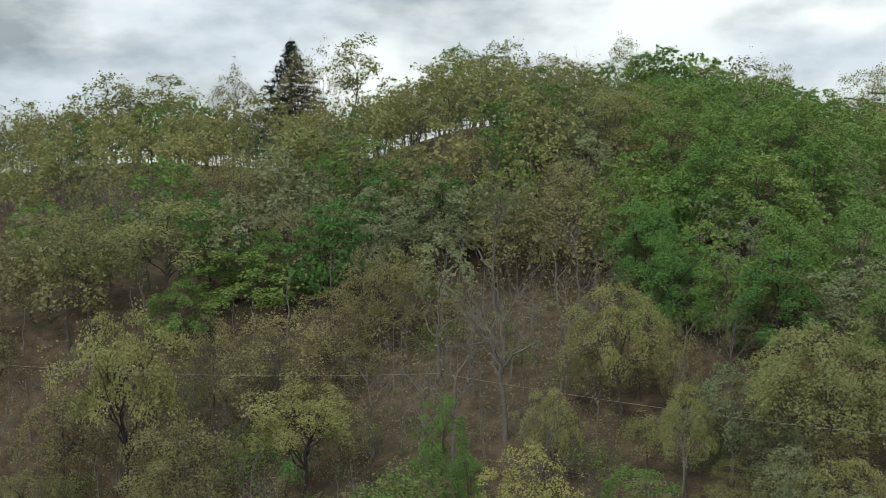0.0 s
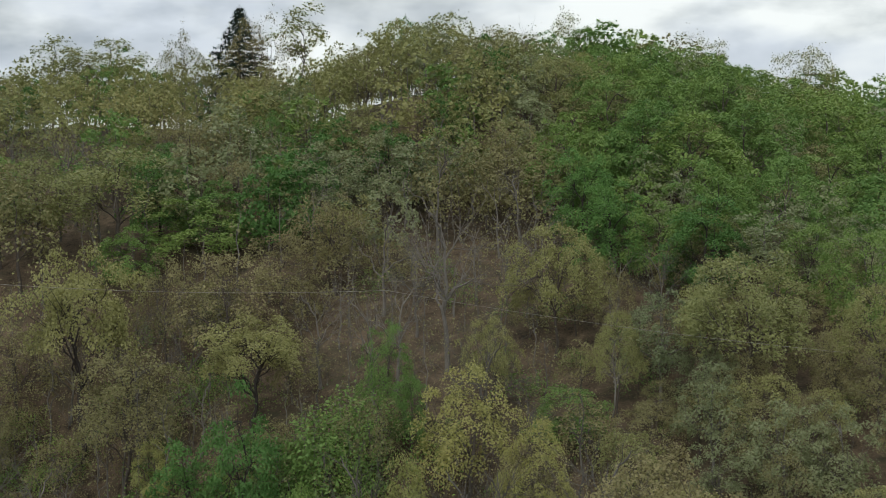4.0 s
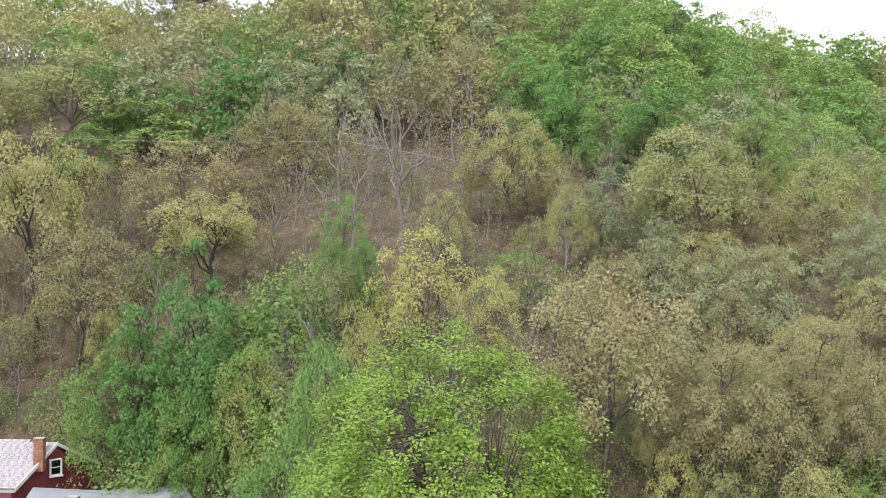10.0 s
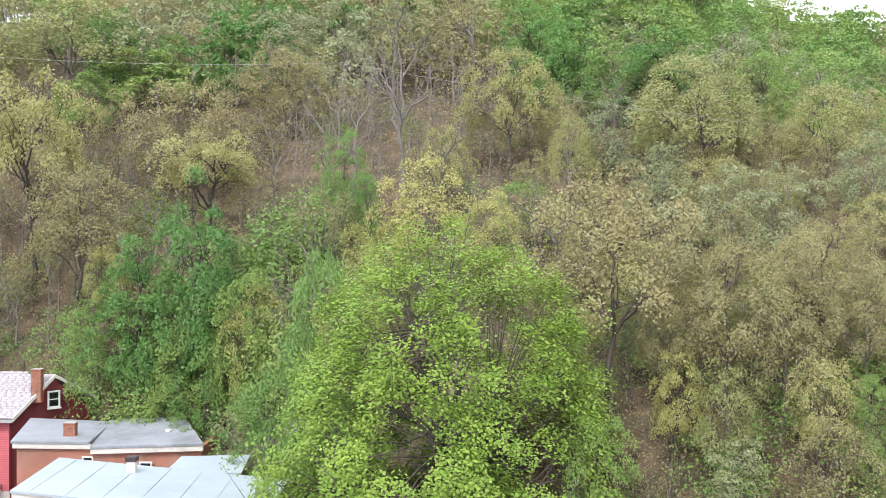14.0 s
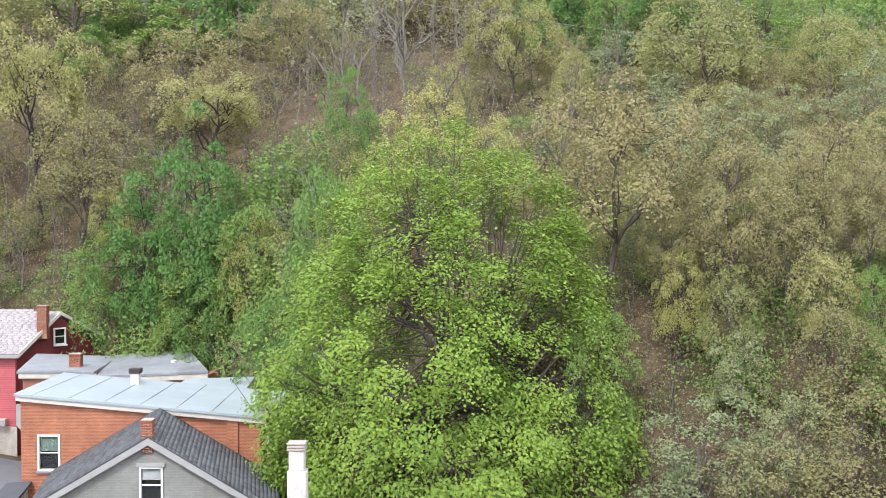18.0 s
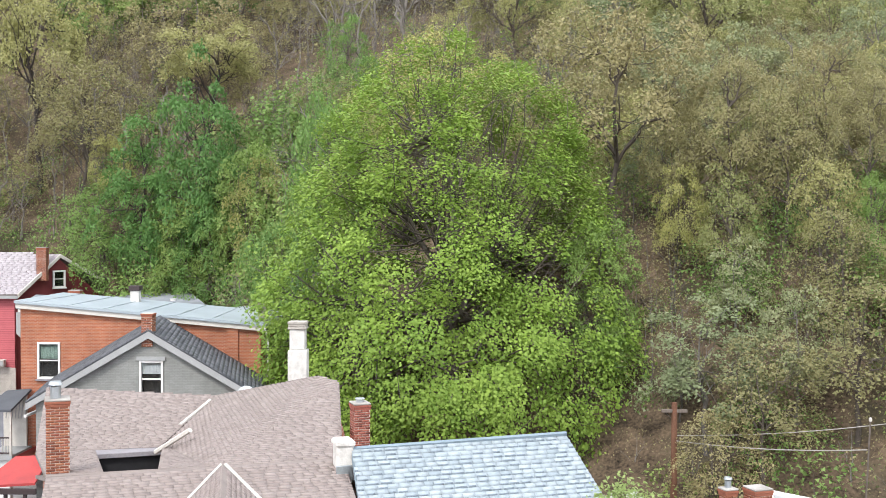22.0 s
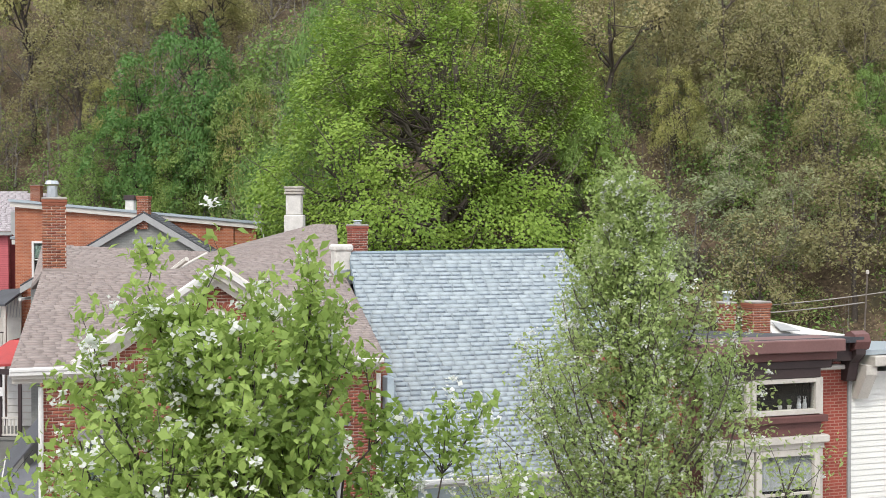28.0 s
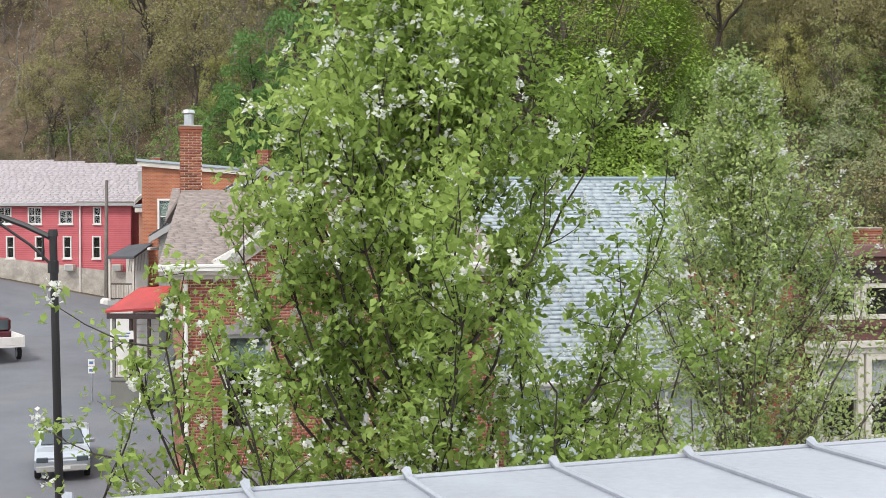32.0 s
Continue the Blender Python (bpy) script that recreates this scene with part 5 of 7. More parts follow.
part("side_wall", box((gl[0], gy0 + 0.3, 0), (gl[0] + 0.3, 46.6, 7.7)), GRAY_BRICK, h5)
part("side_wall", box((gr[0] - 0.3, gy0 + 0.3, 0), (gr[0], 46.6, 7.6)), GRAY_BRICK, h5)
part("rear_wall", slab([(gl[0] + 0.3, 46.3, 0), (gr[0] - 0.3, 46.3, 0), (gr[0] - 0.3, 46.3, gr[1] - 0.1), (ga[0], 46.3, ga[1] - 0.25), (gl[0] + 0.3, 46.3, gl[1] - 0.1)], (0, 0.3, 0)), GRAY_BRICK, h5)
# the ridge runs back askew to the orange wall
gb = (-14.15, 50.95, 11.21)
for side, foot, sd_, lb in ((1, gr, 31, "charcoal shingle roof"), (-1, gl, 32, "")):
    f0 = (foot[0] + 0.35 * side, gy0 - 0.25, foot[1] - 0.12)
    f1 = (foot[0] + 0.35 * side + gb[0] - ga[0], 50.95, foot[1] - 0.12 + gb[2] - ga[1] - 0.1)
    t0 = (ga[0], gy0 - 0.25, ga[1] + 0.1)
    shingles("roof", [f0, f1, gb, t0] if side > 0 else [f1, f0, t0, gb], h5, CHARCOAL, TAR, tab=0.3, row=0.2, deep=0.025, seed=sd_, label=lb)
for a, b in ((gl, ga), (gr, ga)):
    d = -0.35 if a is gl else 0.35
    part("bargeboard", slab([(a[0] + d, gy0 - 0.28, a[1] - 0.18), (b[0], gy0 - 0.28, b[1] + 0.05), (b[0], gy0 - 0.28, b[1] - 0.24), (a[0] + d, gy0 - 0.28, a[1] - 0.45)], (0, 0.1, 0)), GREYTRIM, h5)
window(h5, -13.2, gy0 - 0.02, 8.32, 1.0, 1.55, WHITE, 0.09, fill=CURTAIN, fill_part=0.35, hood=GREYTRIM)
brick_stack(h5, "chimney", (-13.08, 44.2, 10.45), (-12.64, 44.75, 11.82), CHIM_BRICK, cap=False)
part("vent_pipe", rod([(-9.9, gy0 - 0.05, 8.35), (-9.9, gy0 + 0.02, 8.35)], 0.07, 8), GALV, h5)
part("gutter", rod([(gl[0] - 0.38, gy0 - 0.2, 7.55), (gl[0] - 0.38, 46.7, 7.55)], 0.07, 6), WHITE, h5)
# small side roof by its left corner
dish = thing("satellite_dish", "grey satellite dish on the rear roof", "satellite dish", Matrix.Translation((-8.2, 41.5, 8.85)), "")
part("dish", rod([(0, 0, 0), (0.02, -0.06, 0.02), (0.03, -0.1, 0.04)], [0.04, 0.3, 0.38], 14), GALV, dish)
part("mast", rod([(0, 0.02, -0.9), (0, 0.02, 0)], 0.03, 6), GALV, dish)
part("arm", rod([(0, -0.05, -0.2), (0.02, -0.5, 0.05)], 0.02, 6), GALV, dish)

# ---- orange brick house with the white metal roof ----
h6 = thing("orange_house", "orange brick house with a sloping white metal roof", "house", None, "houses behind")
oy = 51.1
wall_cut("wall", [(-20.85, 0), (-9.4, 0), (-9.4, 10.62), (-20.85, 11.7)], oy, 0.3, [(-20.04, -18.96, 8.16, 9.89)], ORANGE_BRICK, h6, "orange brick wall")
part("side_wall", slab([(-20.85, oy + 0.3, 0), (-20.85, 58.5, 0), (-20.85, 58.5, 11.3), (-20.85, oy + 0.3, 11.35)], (0.3, 0, 0)), ORANGE_BRICK, h6)
part("side_wall", slab([(-9.4, oy + 0.3, 0), (-9.4, 58.5, 0), (-9.4, 58.5, 10.3), (-9.4, oy + 0.3, 10.3)], (-0.3, 0, 0)), ORANGE_BRICK, h6)
part("rear_wall", box((-20.5, 58.3, 0), (-9.7, 58.5, 10.3)), ORANGE_BRICK, h6)
part("pilaster", box((-10.95, oy - 0.12, 0), (-10.45, oy, 10.6)), ORANGE_BRICK, h6)
part("roof", slab([(-21.05, oy - 0.3, 11.77), (-9.1, oy - 0.3, 10.69), (-9.1, 59.0, 10.6), (-21.6, 59.0, 11.66)], (0, 0, 0.12)), METAL_ROOF, h6, "white metal roof")
part("cornice", slab([(-21.0, oy - 0.22, 11.53), (-9.15, oy - 0.22, 10.47), (-9.15, oy - 0.22, 10.68), (-21.0, oy - 0.22, 11.75)], (0, 0.2, 0)), CREAM, h6)
part("bracket", slab([(-21.1, oy + 0.1, 11.3), (-21.1, oy + 0.1, 10.3), (-20.9, oy + 0.1, 10.1), (-20.87, oy + 0.1, 11.3)], (0, 0.25, 0)), GREYTRIM, h6)
for k in range(7):
    x = -20.2 + k * 1.7
    z, zb = 11.885 - (x + 21.05) * 0.0904, 11.775 - (x + 21.2) * 0.0848
    part("roof_seam", slab([(x, oy - 0.3, z), (x + 0.03, oy - 0.3, z), (x - 0.37, 59.0, zb), (x - 0.4, 59.0, zb)], (0, 0, 0.025)), METAL_ROOF, h6)
window(h6, -20.05, oy - 0.02, 8.15, 1.1, 1.75, WHITE, 0.1, fill=SHADE_GREEN, fill_part=0.45, sill=PURPLEGREY)
part("vent_shaft", box((-17.35, 57.0, 11.2), (-16.9, 57.45, 12.0), 0.02), STUCCO, h6, "white rendered vent stack")
part("vent_cap", box((-17.42, 56.93, 12.0), (-16.83, 57.52, 12.25), 0.02), DARKTRIM, h6)
part("chimney", box((-9.75, 52.3, 4), (-9.35, 52.8, 11.7), 0.03), STONE, h6, "grey rendered chimney against the end wall")
part("gutter", rod([(-9.15, oy - 0.3, 10.62), (-9.0, oy - 0.2, 10.1), (-9.05, oy, 6)], 0.05, 6), WHITE, h6)

# ---- free white chimney ----
wc = thing("white_chimney", "tall white rendered chimney with a worn banded cap", "chimney", Matrix.Translation((-5.75, 38.9, 0)))
part("shaft", box((-0.36, -0.3, 4.0), (0.34, 0.3, 10.95), 0.03), STUCCO, wc)
part("shaft", box((-0.3, -0.26, 10.95), (0.26, 0.26, 11.7), 0.03), STUCCO, wc)
for k in range(3):
    part("band", box((-0.36 + 0.02 * (k % 2), -0.32, 11.7 + k * 0.1), (0.32 - 0.02 * (k % 2), 0.32, 11.79 + k * 0.1), 0.02), STONE, wc)

# ---- low house behind the orange one ----
h7 = thing("far_brick_house", "low brick house with a grey felt roof and cream cornice", "house", None, "houses behind")
fy = 72.8
wall_cut("wall", [(-29.3, 0), (-24.2, 0), (-24.2, 9.75), (-29.3, 9.75)], fy, 0.3, [(-24.94, -24.21, 7.51, 8.99)], OLD_BRICK, h7)
part("wall", slab([(-24.2, fy, 0), (-16.9, fy - 0.5, 0), (-16.9, fy - 0.5, 9.85), (-24.2, fy, 9.45)], (0, 0.3, 0)), OLD_BRICK, h7)
part("side_wall", box((-17.2, fy - 0.2, 0), (-16.9, 79, 9.7)), OLD_BRICK, h7)
part("side_wall", box((-29.3, fy + 0.3, 0), (-29.0, 79, 9.7)), OLD_BRICK, h7)
part("roof", slab([(-29.6, fy - 0.3, 9.85), (-24.4, fy - 0.3, 9.85), (-24.9, 79.5, 10.0), (-30.9, 79.5, 10.2)], (0, 0, 0.15)), GREY_ROOF, h7, "grey felt roof")
part("roof", slab([(-24.3, fy - 0.35, 9.55), (-16.7, fy - 0.85, 9.95), (-19.8, 79.5, 10.45), (-25.2, 79.5, 10.1)], (0, 0, 0.15)), GREY_ROOF, h7, "grey felt roof")
part("cornice", box((-29.5, fy - 0.25, 9.5), (-24.3, fy, 9.83), 0.03), CREAM, h7)
part("cornice", slab([(-24.3, fy - 0.3, 9.2), (-16.75, fy - 0.8, 9.6), (-16.75, fy - 0.8, 9.93), (-24.3, fy - 0.3, 9.53)], (0, 0.28, 0)), CREAM, h7)
window(h7, -24.95, fy - 0.02, 7.5, 0.75, 1.5, WHITE, 0.09)
window(h7, -21.0, fy - 0.6, 7.3, 0.85, 1.5, WHITE, 0.09)
brick_stack(h7, "chimney", (-26.6, 74, 9.7), (-25.85, 74.6, 10.95), CHIM_BRICK)
part("roof_vent", rod([(-19.9, 75.5, 10.1), (-19.9, 75.5, 10.35)], [0.18, 0.22], 8), WHITE, h7)
lean = part("lean_to_roof", slab([(-17.0, 63.0, 9.95), (-12.4, 62.6, 10.15), (-12.6, 66.5, 10.4), (-16.8, 66.5, 10.25)], (0, 0, 0.12)), METAL_ROOF, h7, "pale metal lean-to roof")
part("lean_to_wall", box((-16.9, 63.2, 0), (-12.6, 66.3, 9.9)), OLD_BRICK, h7)

# ---- red house up the side road ----
h8 = thing("red_house", "long red clapboard house with pinkish roof on a stone base", "house", None, "houses behind")
ry = 79.3
UP8 = [(x - (0.1 if x != -35.3 else 0), 8.72, 0.62 if x == -35.3 else 1.1, 1.05 if x == -37.9 else 1.3) for x in (-45.2, -42.75, -40.35, -37.9, -35.3)]
LOW8 = [(x, 6.12, 0.68, 1.7) for x in (-44.4, -42.2, -39.9, -37.7, -35.4)]
wall_cut("wall", [(-48, 2.5), (-32.4, 2.5), (-32.4, 10.35), (-48, 10.35)], ry, 0.3, [(x + 0.01, x + w - 0.01, z + 0.01, z + h - 0.01) for x, z, w, h in UP8 + LOW8], RED_SIDING, h8, "red clapboard wall")
# the side wall's red is set far darker than the front siding
part("side_wall", slab([(-32.4, ry + 0.3, 2.5), (-27.9, ry + 4.9, 2.5), (-27.9, ry + 4.9, 10.2), (-30.2, ry + 2.5, 13.0), (-32.4, ry + 0.3, 10.3)], (-0.25, 0.2, 0)), material("siding_red_side", (0.16, 0.035, 0.035), 0.85, vary=0.12, scale=1.5, fine=20), h8)
part("stone_base", slab([(-48, ry - 0.12, 1), (-32.3, ry - 0.12, 1), (-32.3, ry - 0.12, 5.05), (-36, ry - 0.12, 5.4), (-42.7, ry - 0.12, 6.2), (-48, ry - 0.12, 6.5)], (0, 0.11, 0)), STONE, h8, "pale stone and render base")
shingles("roof", [(-48.5, ry - 0.5, 10.25), (-31.9, ry - 0.5, 10.35), (-30.0, ry + 2.6, 13.15), (-43.6, ry + 4.5, 12.85), (-47.0, ry + 4.5, 12.8)], h8, PINK_ROOF, TAUPE_M, tab=0.5, row=0.22, deep=0.004, tilt=0.004, seed=41, label="pinkish grey shingle roof")
part("roof", slab([(-30.0, ry + 2.6, 13.1), (-43.6, ry + 4.5, 12.8), (-43.6, ry + 9.5, 9.5), (-26.0, ry + 7.2, 10.4)], (0, 0, -0.12)), TAUPE_M, h8)
part("bargeboard", slab([(-32.0, ry - 0.45, 10.15), (-30.0, ry + 2.55, 12.95), (-30.0, ry + 2.55, 13.2), (-32.0, ry - 0.45, 10.45)], (0.12, -0.1, 0)), CREAM, h8)
part("bargeboard", slab([(-30.0, ry + 2.55, 12.95), (-27.6, ry + 5.0, 11.0), (-27.6, ry + 5.0, 11.25), (-30.0, ry + 2.55, 13.2)], (0.12, -0.1, 0)), CREAM, h8)
part("fascia", box((-48.4, ry - 0.55, 10.08), (-31.95, ry - 0.45, 10.3), 0.01), GREYTRIM, h8)
window(h8, -30.3, ry + 2.0, 10.75, 0.95, 1.25, WHITE, 0.1, turn=radians(45))
brick_stack(h8, "chimney", (-31.2, ry + 1.1, 11.3), (-30.5, ry + 1.7, 13.7), CHIM_BRICK)
for x, z, w, h in UP8:
    window(h8, x, ry - 0.02, z, w, h, WHITE, 0.09, mullion=w > 1)
for x, z, w, h in LOW8:
    window(h8, x, ry - 0.02, z, w, h, WHITE, 0.1)
part("downspout", rod([(-36.3, ry - 0.1, 10.2), (-36.3, ry - 0.15, 3.6)], 0.07, 6), WHITE, h8)
part("downspout", rod([(-36.4, ry - 0.1, 10.2), (-35.5, ry - 0.1, 10.3)], 0.06, 6), WHITE, h8)
for x in (-37.0, -33.3):
    a = thing("air_conditioner", "pale window air conditioner against the house base", "air conditioner", Matrix.Translation((x, ry - 0.36, 5.2)))
    part("case", box((-0.35, -0.3, 0), (0.35, 0.22, 0.5), 0.03), CREAM, a)
    part("grille", box((-0.28, -0.32, 0.06), (0.28, -0.3, 0.44)), GREYTRIM, a)
pole = thing("utility_pole", "grey wooden utility pole with a white base beside the road", "utility pole", Matrix.Translation((-33.0, 76, land_z(-33, 76))))
part("post", rod([(0, 0, -0.3), (0.1, 0, 9.0)], [0.17, 0.12], 8), BARK_PALE, pole)
part("footing", rod([(0, 0, 0), (0, 0, 0.35), (0, 0, 0.5)], [0.5, 0.45, 0.25], 8), WHITE, pole)

# ---- porch beside the orange house and the red awning ----
po = thing("porch", "cream two-level porch with lattice, railing and small grey roof", "porch", None)
part("roof", slab([(-21.6, 48.5, 7.1), (-20.3, 48.5, 7.1), (-20.3, 51.0, 7.7), (-21.5, 51.0, 7.6)], (0, 0, -0.12)), CHARCOAL, po, "small grey roof")
part("floor", box((-21.65, 48.6, 4.75), (-20.3, 51.0, 4.98), 0.01), GREYTRIM, po)
for x in (-21.62, -20.45):
    part("post", box((x, 48.65, 4.98), (x + 0.11, 48.76, 7.05), 0.01), CREAM, po)
part("back_wall", box((-21.6, 50.85, 1), (-20.5, 51.0, 7.4)), CREAM, po)
part("lower_wall", box((-21.6, 48.75, 0.9), (-20.45, 50.8, 4.75), 0.01), WHITE, po, "white painted lower wall")
for k in range(7):
    part("lattice_slat", slab([(-21.5 + k * 0.15, 50.82, 6.3), (-21.47 + k * 0.15, 50.82, 6.3), (-21.37 + k * 0.15, 50.82, 7.2), (-21.4 + k * 0.15, 50.82, 7.2)], (0, 0.02, 0)), GREYTRIM, po)
for z in (5.05, 5.75):
    part("rail", box((-21.5, 48.66, z), (-20.45, 48.72, z + 0.06)), DARKTRIM, po)
for k in range(8):
    part("baluster", box((-21.45 + k * 0.13, 48.67, 5.1), (-21.42 + k * 0.13, 48.71, 5.76)), CREAM, po)
PORCH_GREY = material("porch_grey_paint", (0.17, 0.17, 0.155), 0.8, vary=0.1, scale=1.5, fine=30, bump=0.1)
aw = thing("red_roofed_porch", "small porch with a red metal roof and white posts", "porch", None)
part("roof", slab([(-19.35, 42.7, 4.85), (-17.0, 42.7, 5.0), (-16.9, 44.2, 5.85), (-18.4, 44.2, 5.75)], (0, 0, 0.1)), RED_METAL, aw, "red painted metal roof")
part("roof", slab([(-19.35, 42.7, 4.85), (-18.4, 44.2, 5.75), (-18.4, 47.5, 5.75), (-19.4, 47.5, 4.85)], (0, 0, 0.1)), RED_METAL, aw)
part("eave", box((-19.3, 42.75, 4.6), (-17.0, 42.9, 4.82), 0.01), DARKTRIM, aw)
for x in (-19.1, -18.35, -17.55):
    part("post", box((x, 42.85, 2.0), (x + 0.13, 42.98, 4.65), 0.01), PORCH_GREY if x < -19 else DARKTRIM, aw)
part("base", box((-19.15, 42.8, 0.3), (-17.3, 46.5, 1.95), 0.01), PORCH_GREY, aw, "grey painted base wall")
part("deck", box((-19.2, 42.75, 1.95), (-17.3, 46.6, 2.07), 0.01), PORCH_GREY, aw)
for k in range(9):
    part("siding_board", box((-19.0, 45.4 + 0.004 * k, 2.1 + k * 0.29), (-17.4, 45.5, 2.37 + k * 0.29), 0.004), WHITE, aw)
for k in range(10):
    part("baluster", box((-18.95 + k * 0.15, 42.9, 2.15), (-18.9 + k * 0.15, 42.94, 2.8)), CREAM, aw)
for z in (2.12, 2.8):
    part("rail", box((-19.0, 42.87, z), (-17.45, 42.97, z + 0.07)), CREAM, aw)
sg = thing("sign", "small white sign with illegible blue bars on the porch", "sign", Matrix.Translation((-19.0, 42.6, 3.75)))
part("board", box((0, 0, 0), (0.95, 0.03, 0.36), 0.005), WHITE, sg)
SIGNBLUE = material("sign_blue", (0.08, 0.14, 0.3), 0.6)
for k, (a, b, z) in enumerate(((0.1, 0.8, 0.22), (0.15, 0.75, 0.1))):
    part("bar", box((a, -0.006, z), (b, -0.001, z + 0.06)), SIGNBLUE, sg)

# ---- notice on a post at the road side ----
ps = thing("road_sign", "small white two-panel road sign on a grey post", "sign", Matrix.Translation((-20.5, 44.0, land_z(-20.5, 44))))
part("post", rod([(0, 0, -0.1), (0, 0, 1.95)], 0.03, 8), GALV, ps)
for z in (1.33, 1.66):
    pn = part("panel", box((-0.15, -0.05, z), (0.15, -0.03, z + 0.3), 0.004), WHITE, ps)
    part("bar", box((-0.09, -0.056, z + 0.08), (0.09, -0.051, z + 0.2)), SIGNBLUE, pn, "dark bar")
part("awning", slab([(-8.08, 11.0, 3.25), (-8.08, 14.8, 3.3), (-7.05, 14.8, 4.5), (-7.05, 11.0, 4.5)], (0, 0, 0.07)), CHARCOAL, h1, "dark blue-grey shingled awning over the side door")
part("awning_edge", box((-8.13, 10.95, 3.12), (-8.05, 14.85, 3.27), 0.01), WHITE, h1)

# ---- street trees in blossom and the great maple ----
def pear(name, label, seed, x, y, top, profile, limbs, n_leaf, leaf, n_bloom, leafmat, r0, oval, bark):
    """A street pear: steep limbs rising off a straight trunk to fill an egg-shaped outline, leaves and blossom on spurs."""
    r = np.random.default_rng(seed)
    pz, pr = [p[0] for p in profile], [p[1] for p in profile]
    V, Q, base, spurs = [], [], 0, []
    nt = 14
    trunk = np.stack([np.cumsum(r.normal(0, 0.012, nt)), np.cumsum(r.normal(0, 0.012, nt)), np.linspace(0, top - 0.25, nt)], 1)
    base = tube(trunk, np.linspace(r0, r0 * 0.12, nt), 9, V, Q, base)
    for k in range(limbs):
        zt = pz[0] + (top - pz[0]) * ((k + r.random()) / limbs) ** 0.9
        az = k * 2.4 + r.normal(0, 0.3)
        rr = np.interp(zt, pz, pr) * r.uniform(0.55, 1.05)
        zb = max(pz[0] * 0.55, zt - 0.35 - rr * r.uniform(1.0, 1.5))
        p0 = np.array([np.interp(zb, trunk[:, 2], trunk[:, 0]), np.interp(zb, trunk[:, 2], trunk[:, 1]), zb])
        p2 = np.array([math.cos(az) * rr, math.sin(az) * rr, zt])
        lb = arc(r, p0, p0 + np.array([p2[0] - p0[0], p2[1] - p0[1], (zt - zb) * 0.45]) * np.array([0.8, 0.8, 1.0]), p2, 7, 0.02)
        lr = r0 * 0.16 + rr * 0.006
        base = tube(lb, np.linspace(lr, lr * 0.25, 8), 5, V, Q, base)
        for m in range(13 if oval else 9):
            q = lb[r.integers(1, 8)]
            d = (lb[-1] - lb[0]) / np.linalg.norm(lb[-1] - lb[0]) * 0.6 + r.normal(0, 0.55, 3) + np.array([0, 0, 0.3])
            sb = branch(r, q, d / np.linalg.norm(d), (0.16 + 0.16 * rr) * r.uniform(0.7, 1.5), 3, 0.15, 0.12)
            base = tube(sb, np.linspace(lr * 0.35, lr * 0.12, 4), 3, V, Q, base)
            spurs += [sb[1], sb[2], sb[3], sb[3]]
            for o in range(2):
                e = sb[r.integers(1, 4)]
                d = r.normal(0, 0.7, 3) + np.array([0, 0, 0.4])
                tw = np.stack([e, e + d / np.linalg.norm(d) * (0.08 + 0.05 * rr) * r.uniform(0.7, 1.5)])
                base = tube(tw, np.array([lr * 0.16, lr * 0.08]), 3, V, Q, base)
                spurs += [tw[1]]
    spurs = np.array(spurs)
    e = thing(name, label, "tree", Matrix.Translation((x, y, 0.15)), "street trees in blossom")
    child("trunk", mesh_of("trunk", np.concatenate(V), np.concatenate(Q), bark, True), e)
    # leaves stand in rosettes round each spur
    k = r.integers(0, len(spurs), n_leaf)
    at = spurs[k] + r.normal(0, leaf * (0.8 if oval else 1.9), (n_leaf, 3))
    lv = leaf_quads(r, at, leaf, flat=0.25, slim=0.62, droop=0.45) if oval else leaf_quads(r, at, leaf, flat=0.3, slim=0.55, droop=0.3)
    child("crown", mesh_of("crown", *lv, leafmat), e)
    hub = spurs[r.integers(0, len(spurs), n_bloom)]
    hub = hub + r.normal(0, leaf * 0.6, (n_bloom, 3)) + hub * np.array([1, 1, 0]) / (np.linalg.norm(hub[:, :2], axis=1)[:, None] + 0.1) * leaf * 0.7 + np.array([0, 0, leaf * 0.4])
    pet = np.repeat(hub, 14, 0) + r.normal(0, leaf * 0.38, (n_bloom * 14, 3))
    child("blossom", mesh_of("blossom", *leaf_quads(r, pet, leaf * 0.5, flat=0.2, slim=0.95), L_BLOOM), e, "white blossom clusters")
    return e


pear("flowering_tree", "flowering pear with fresh green leaves and fading white blossom", 71, -0.6, 2.3, 9.92,
     [(4.5, 1.2), (6.3, 1.95), (7.4, 1.9), (8.0, 1.6), (8.8, 1.12), (9.4, 0.75), (9.92, 0.45)], 112, 92000, 0.057, 1900, L_PEAR, 0.06, True, BARK_DARK)
pear("flowering_tree", "pale green flowering pear covered in small white blossom", 93, 3.15, 15.4, 10.95,
     [(2.2, 2.3), (4.0, 3.15), (6.0, 2.85), (8.0, 1.95), (9.0, 1.35), (10.0, 0.7), (10.95, 0.15)], 150, 74000, 0.082, 2200, L_PALE, 0.11, False, BARK)

mw, ml = dome(57, height=16.6, clear=-3.6, radius=9.2, limbs=19, pads=460, leaves=165000, leaf=0.155, quads=True, r0=0.4, fork=0.2, low=-0.9, twigs=1, gaps=0.02, inner=0.2, thick=0.3, lumps=0.06, pad=1.15,
              outline=[(0, 8.0), (0.15, 9.2), (0.35, 8.9), (0.5, 8.0), (0.7, 6.8), (0.84, 5.7), (0.94, 3.8), (1, 1.8)])
maple = thing("maple_tree", "great spreading maple in bright yellow-green spring leaf behind the houses", "tree", Matrix.Translation((-0.5, 53.6, land_z(-0.5, 53.6) - 0.1)))
child("trunk", mesh_of("trunk", *mw, BARK, True), maple)
child("crown", mesh_of("crown", *ml, L_MAPLE), maple)

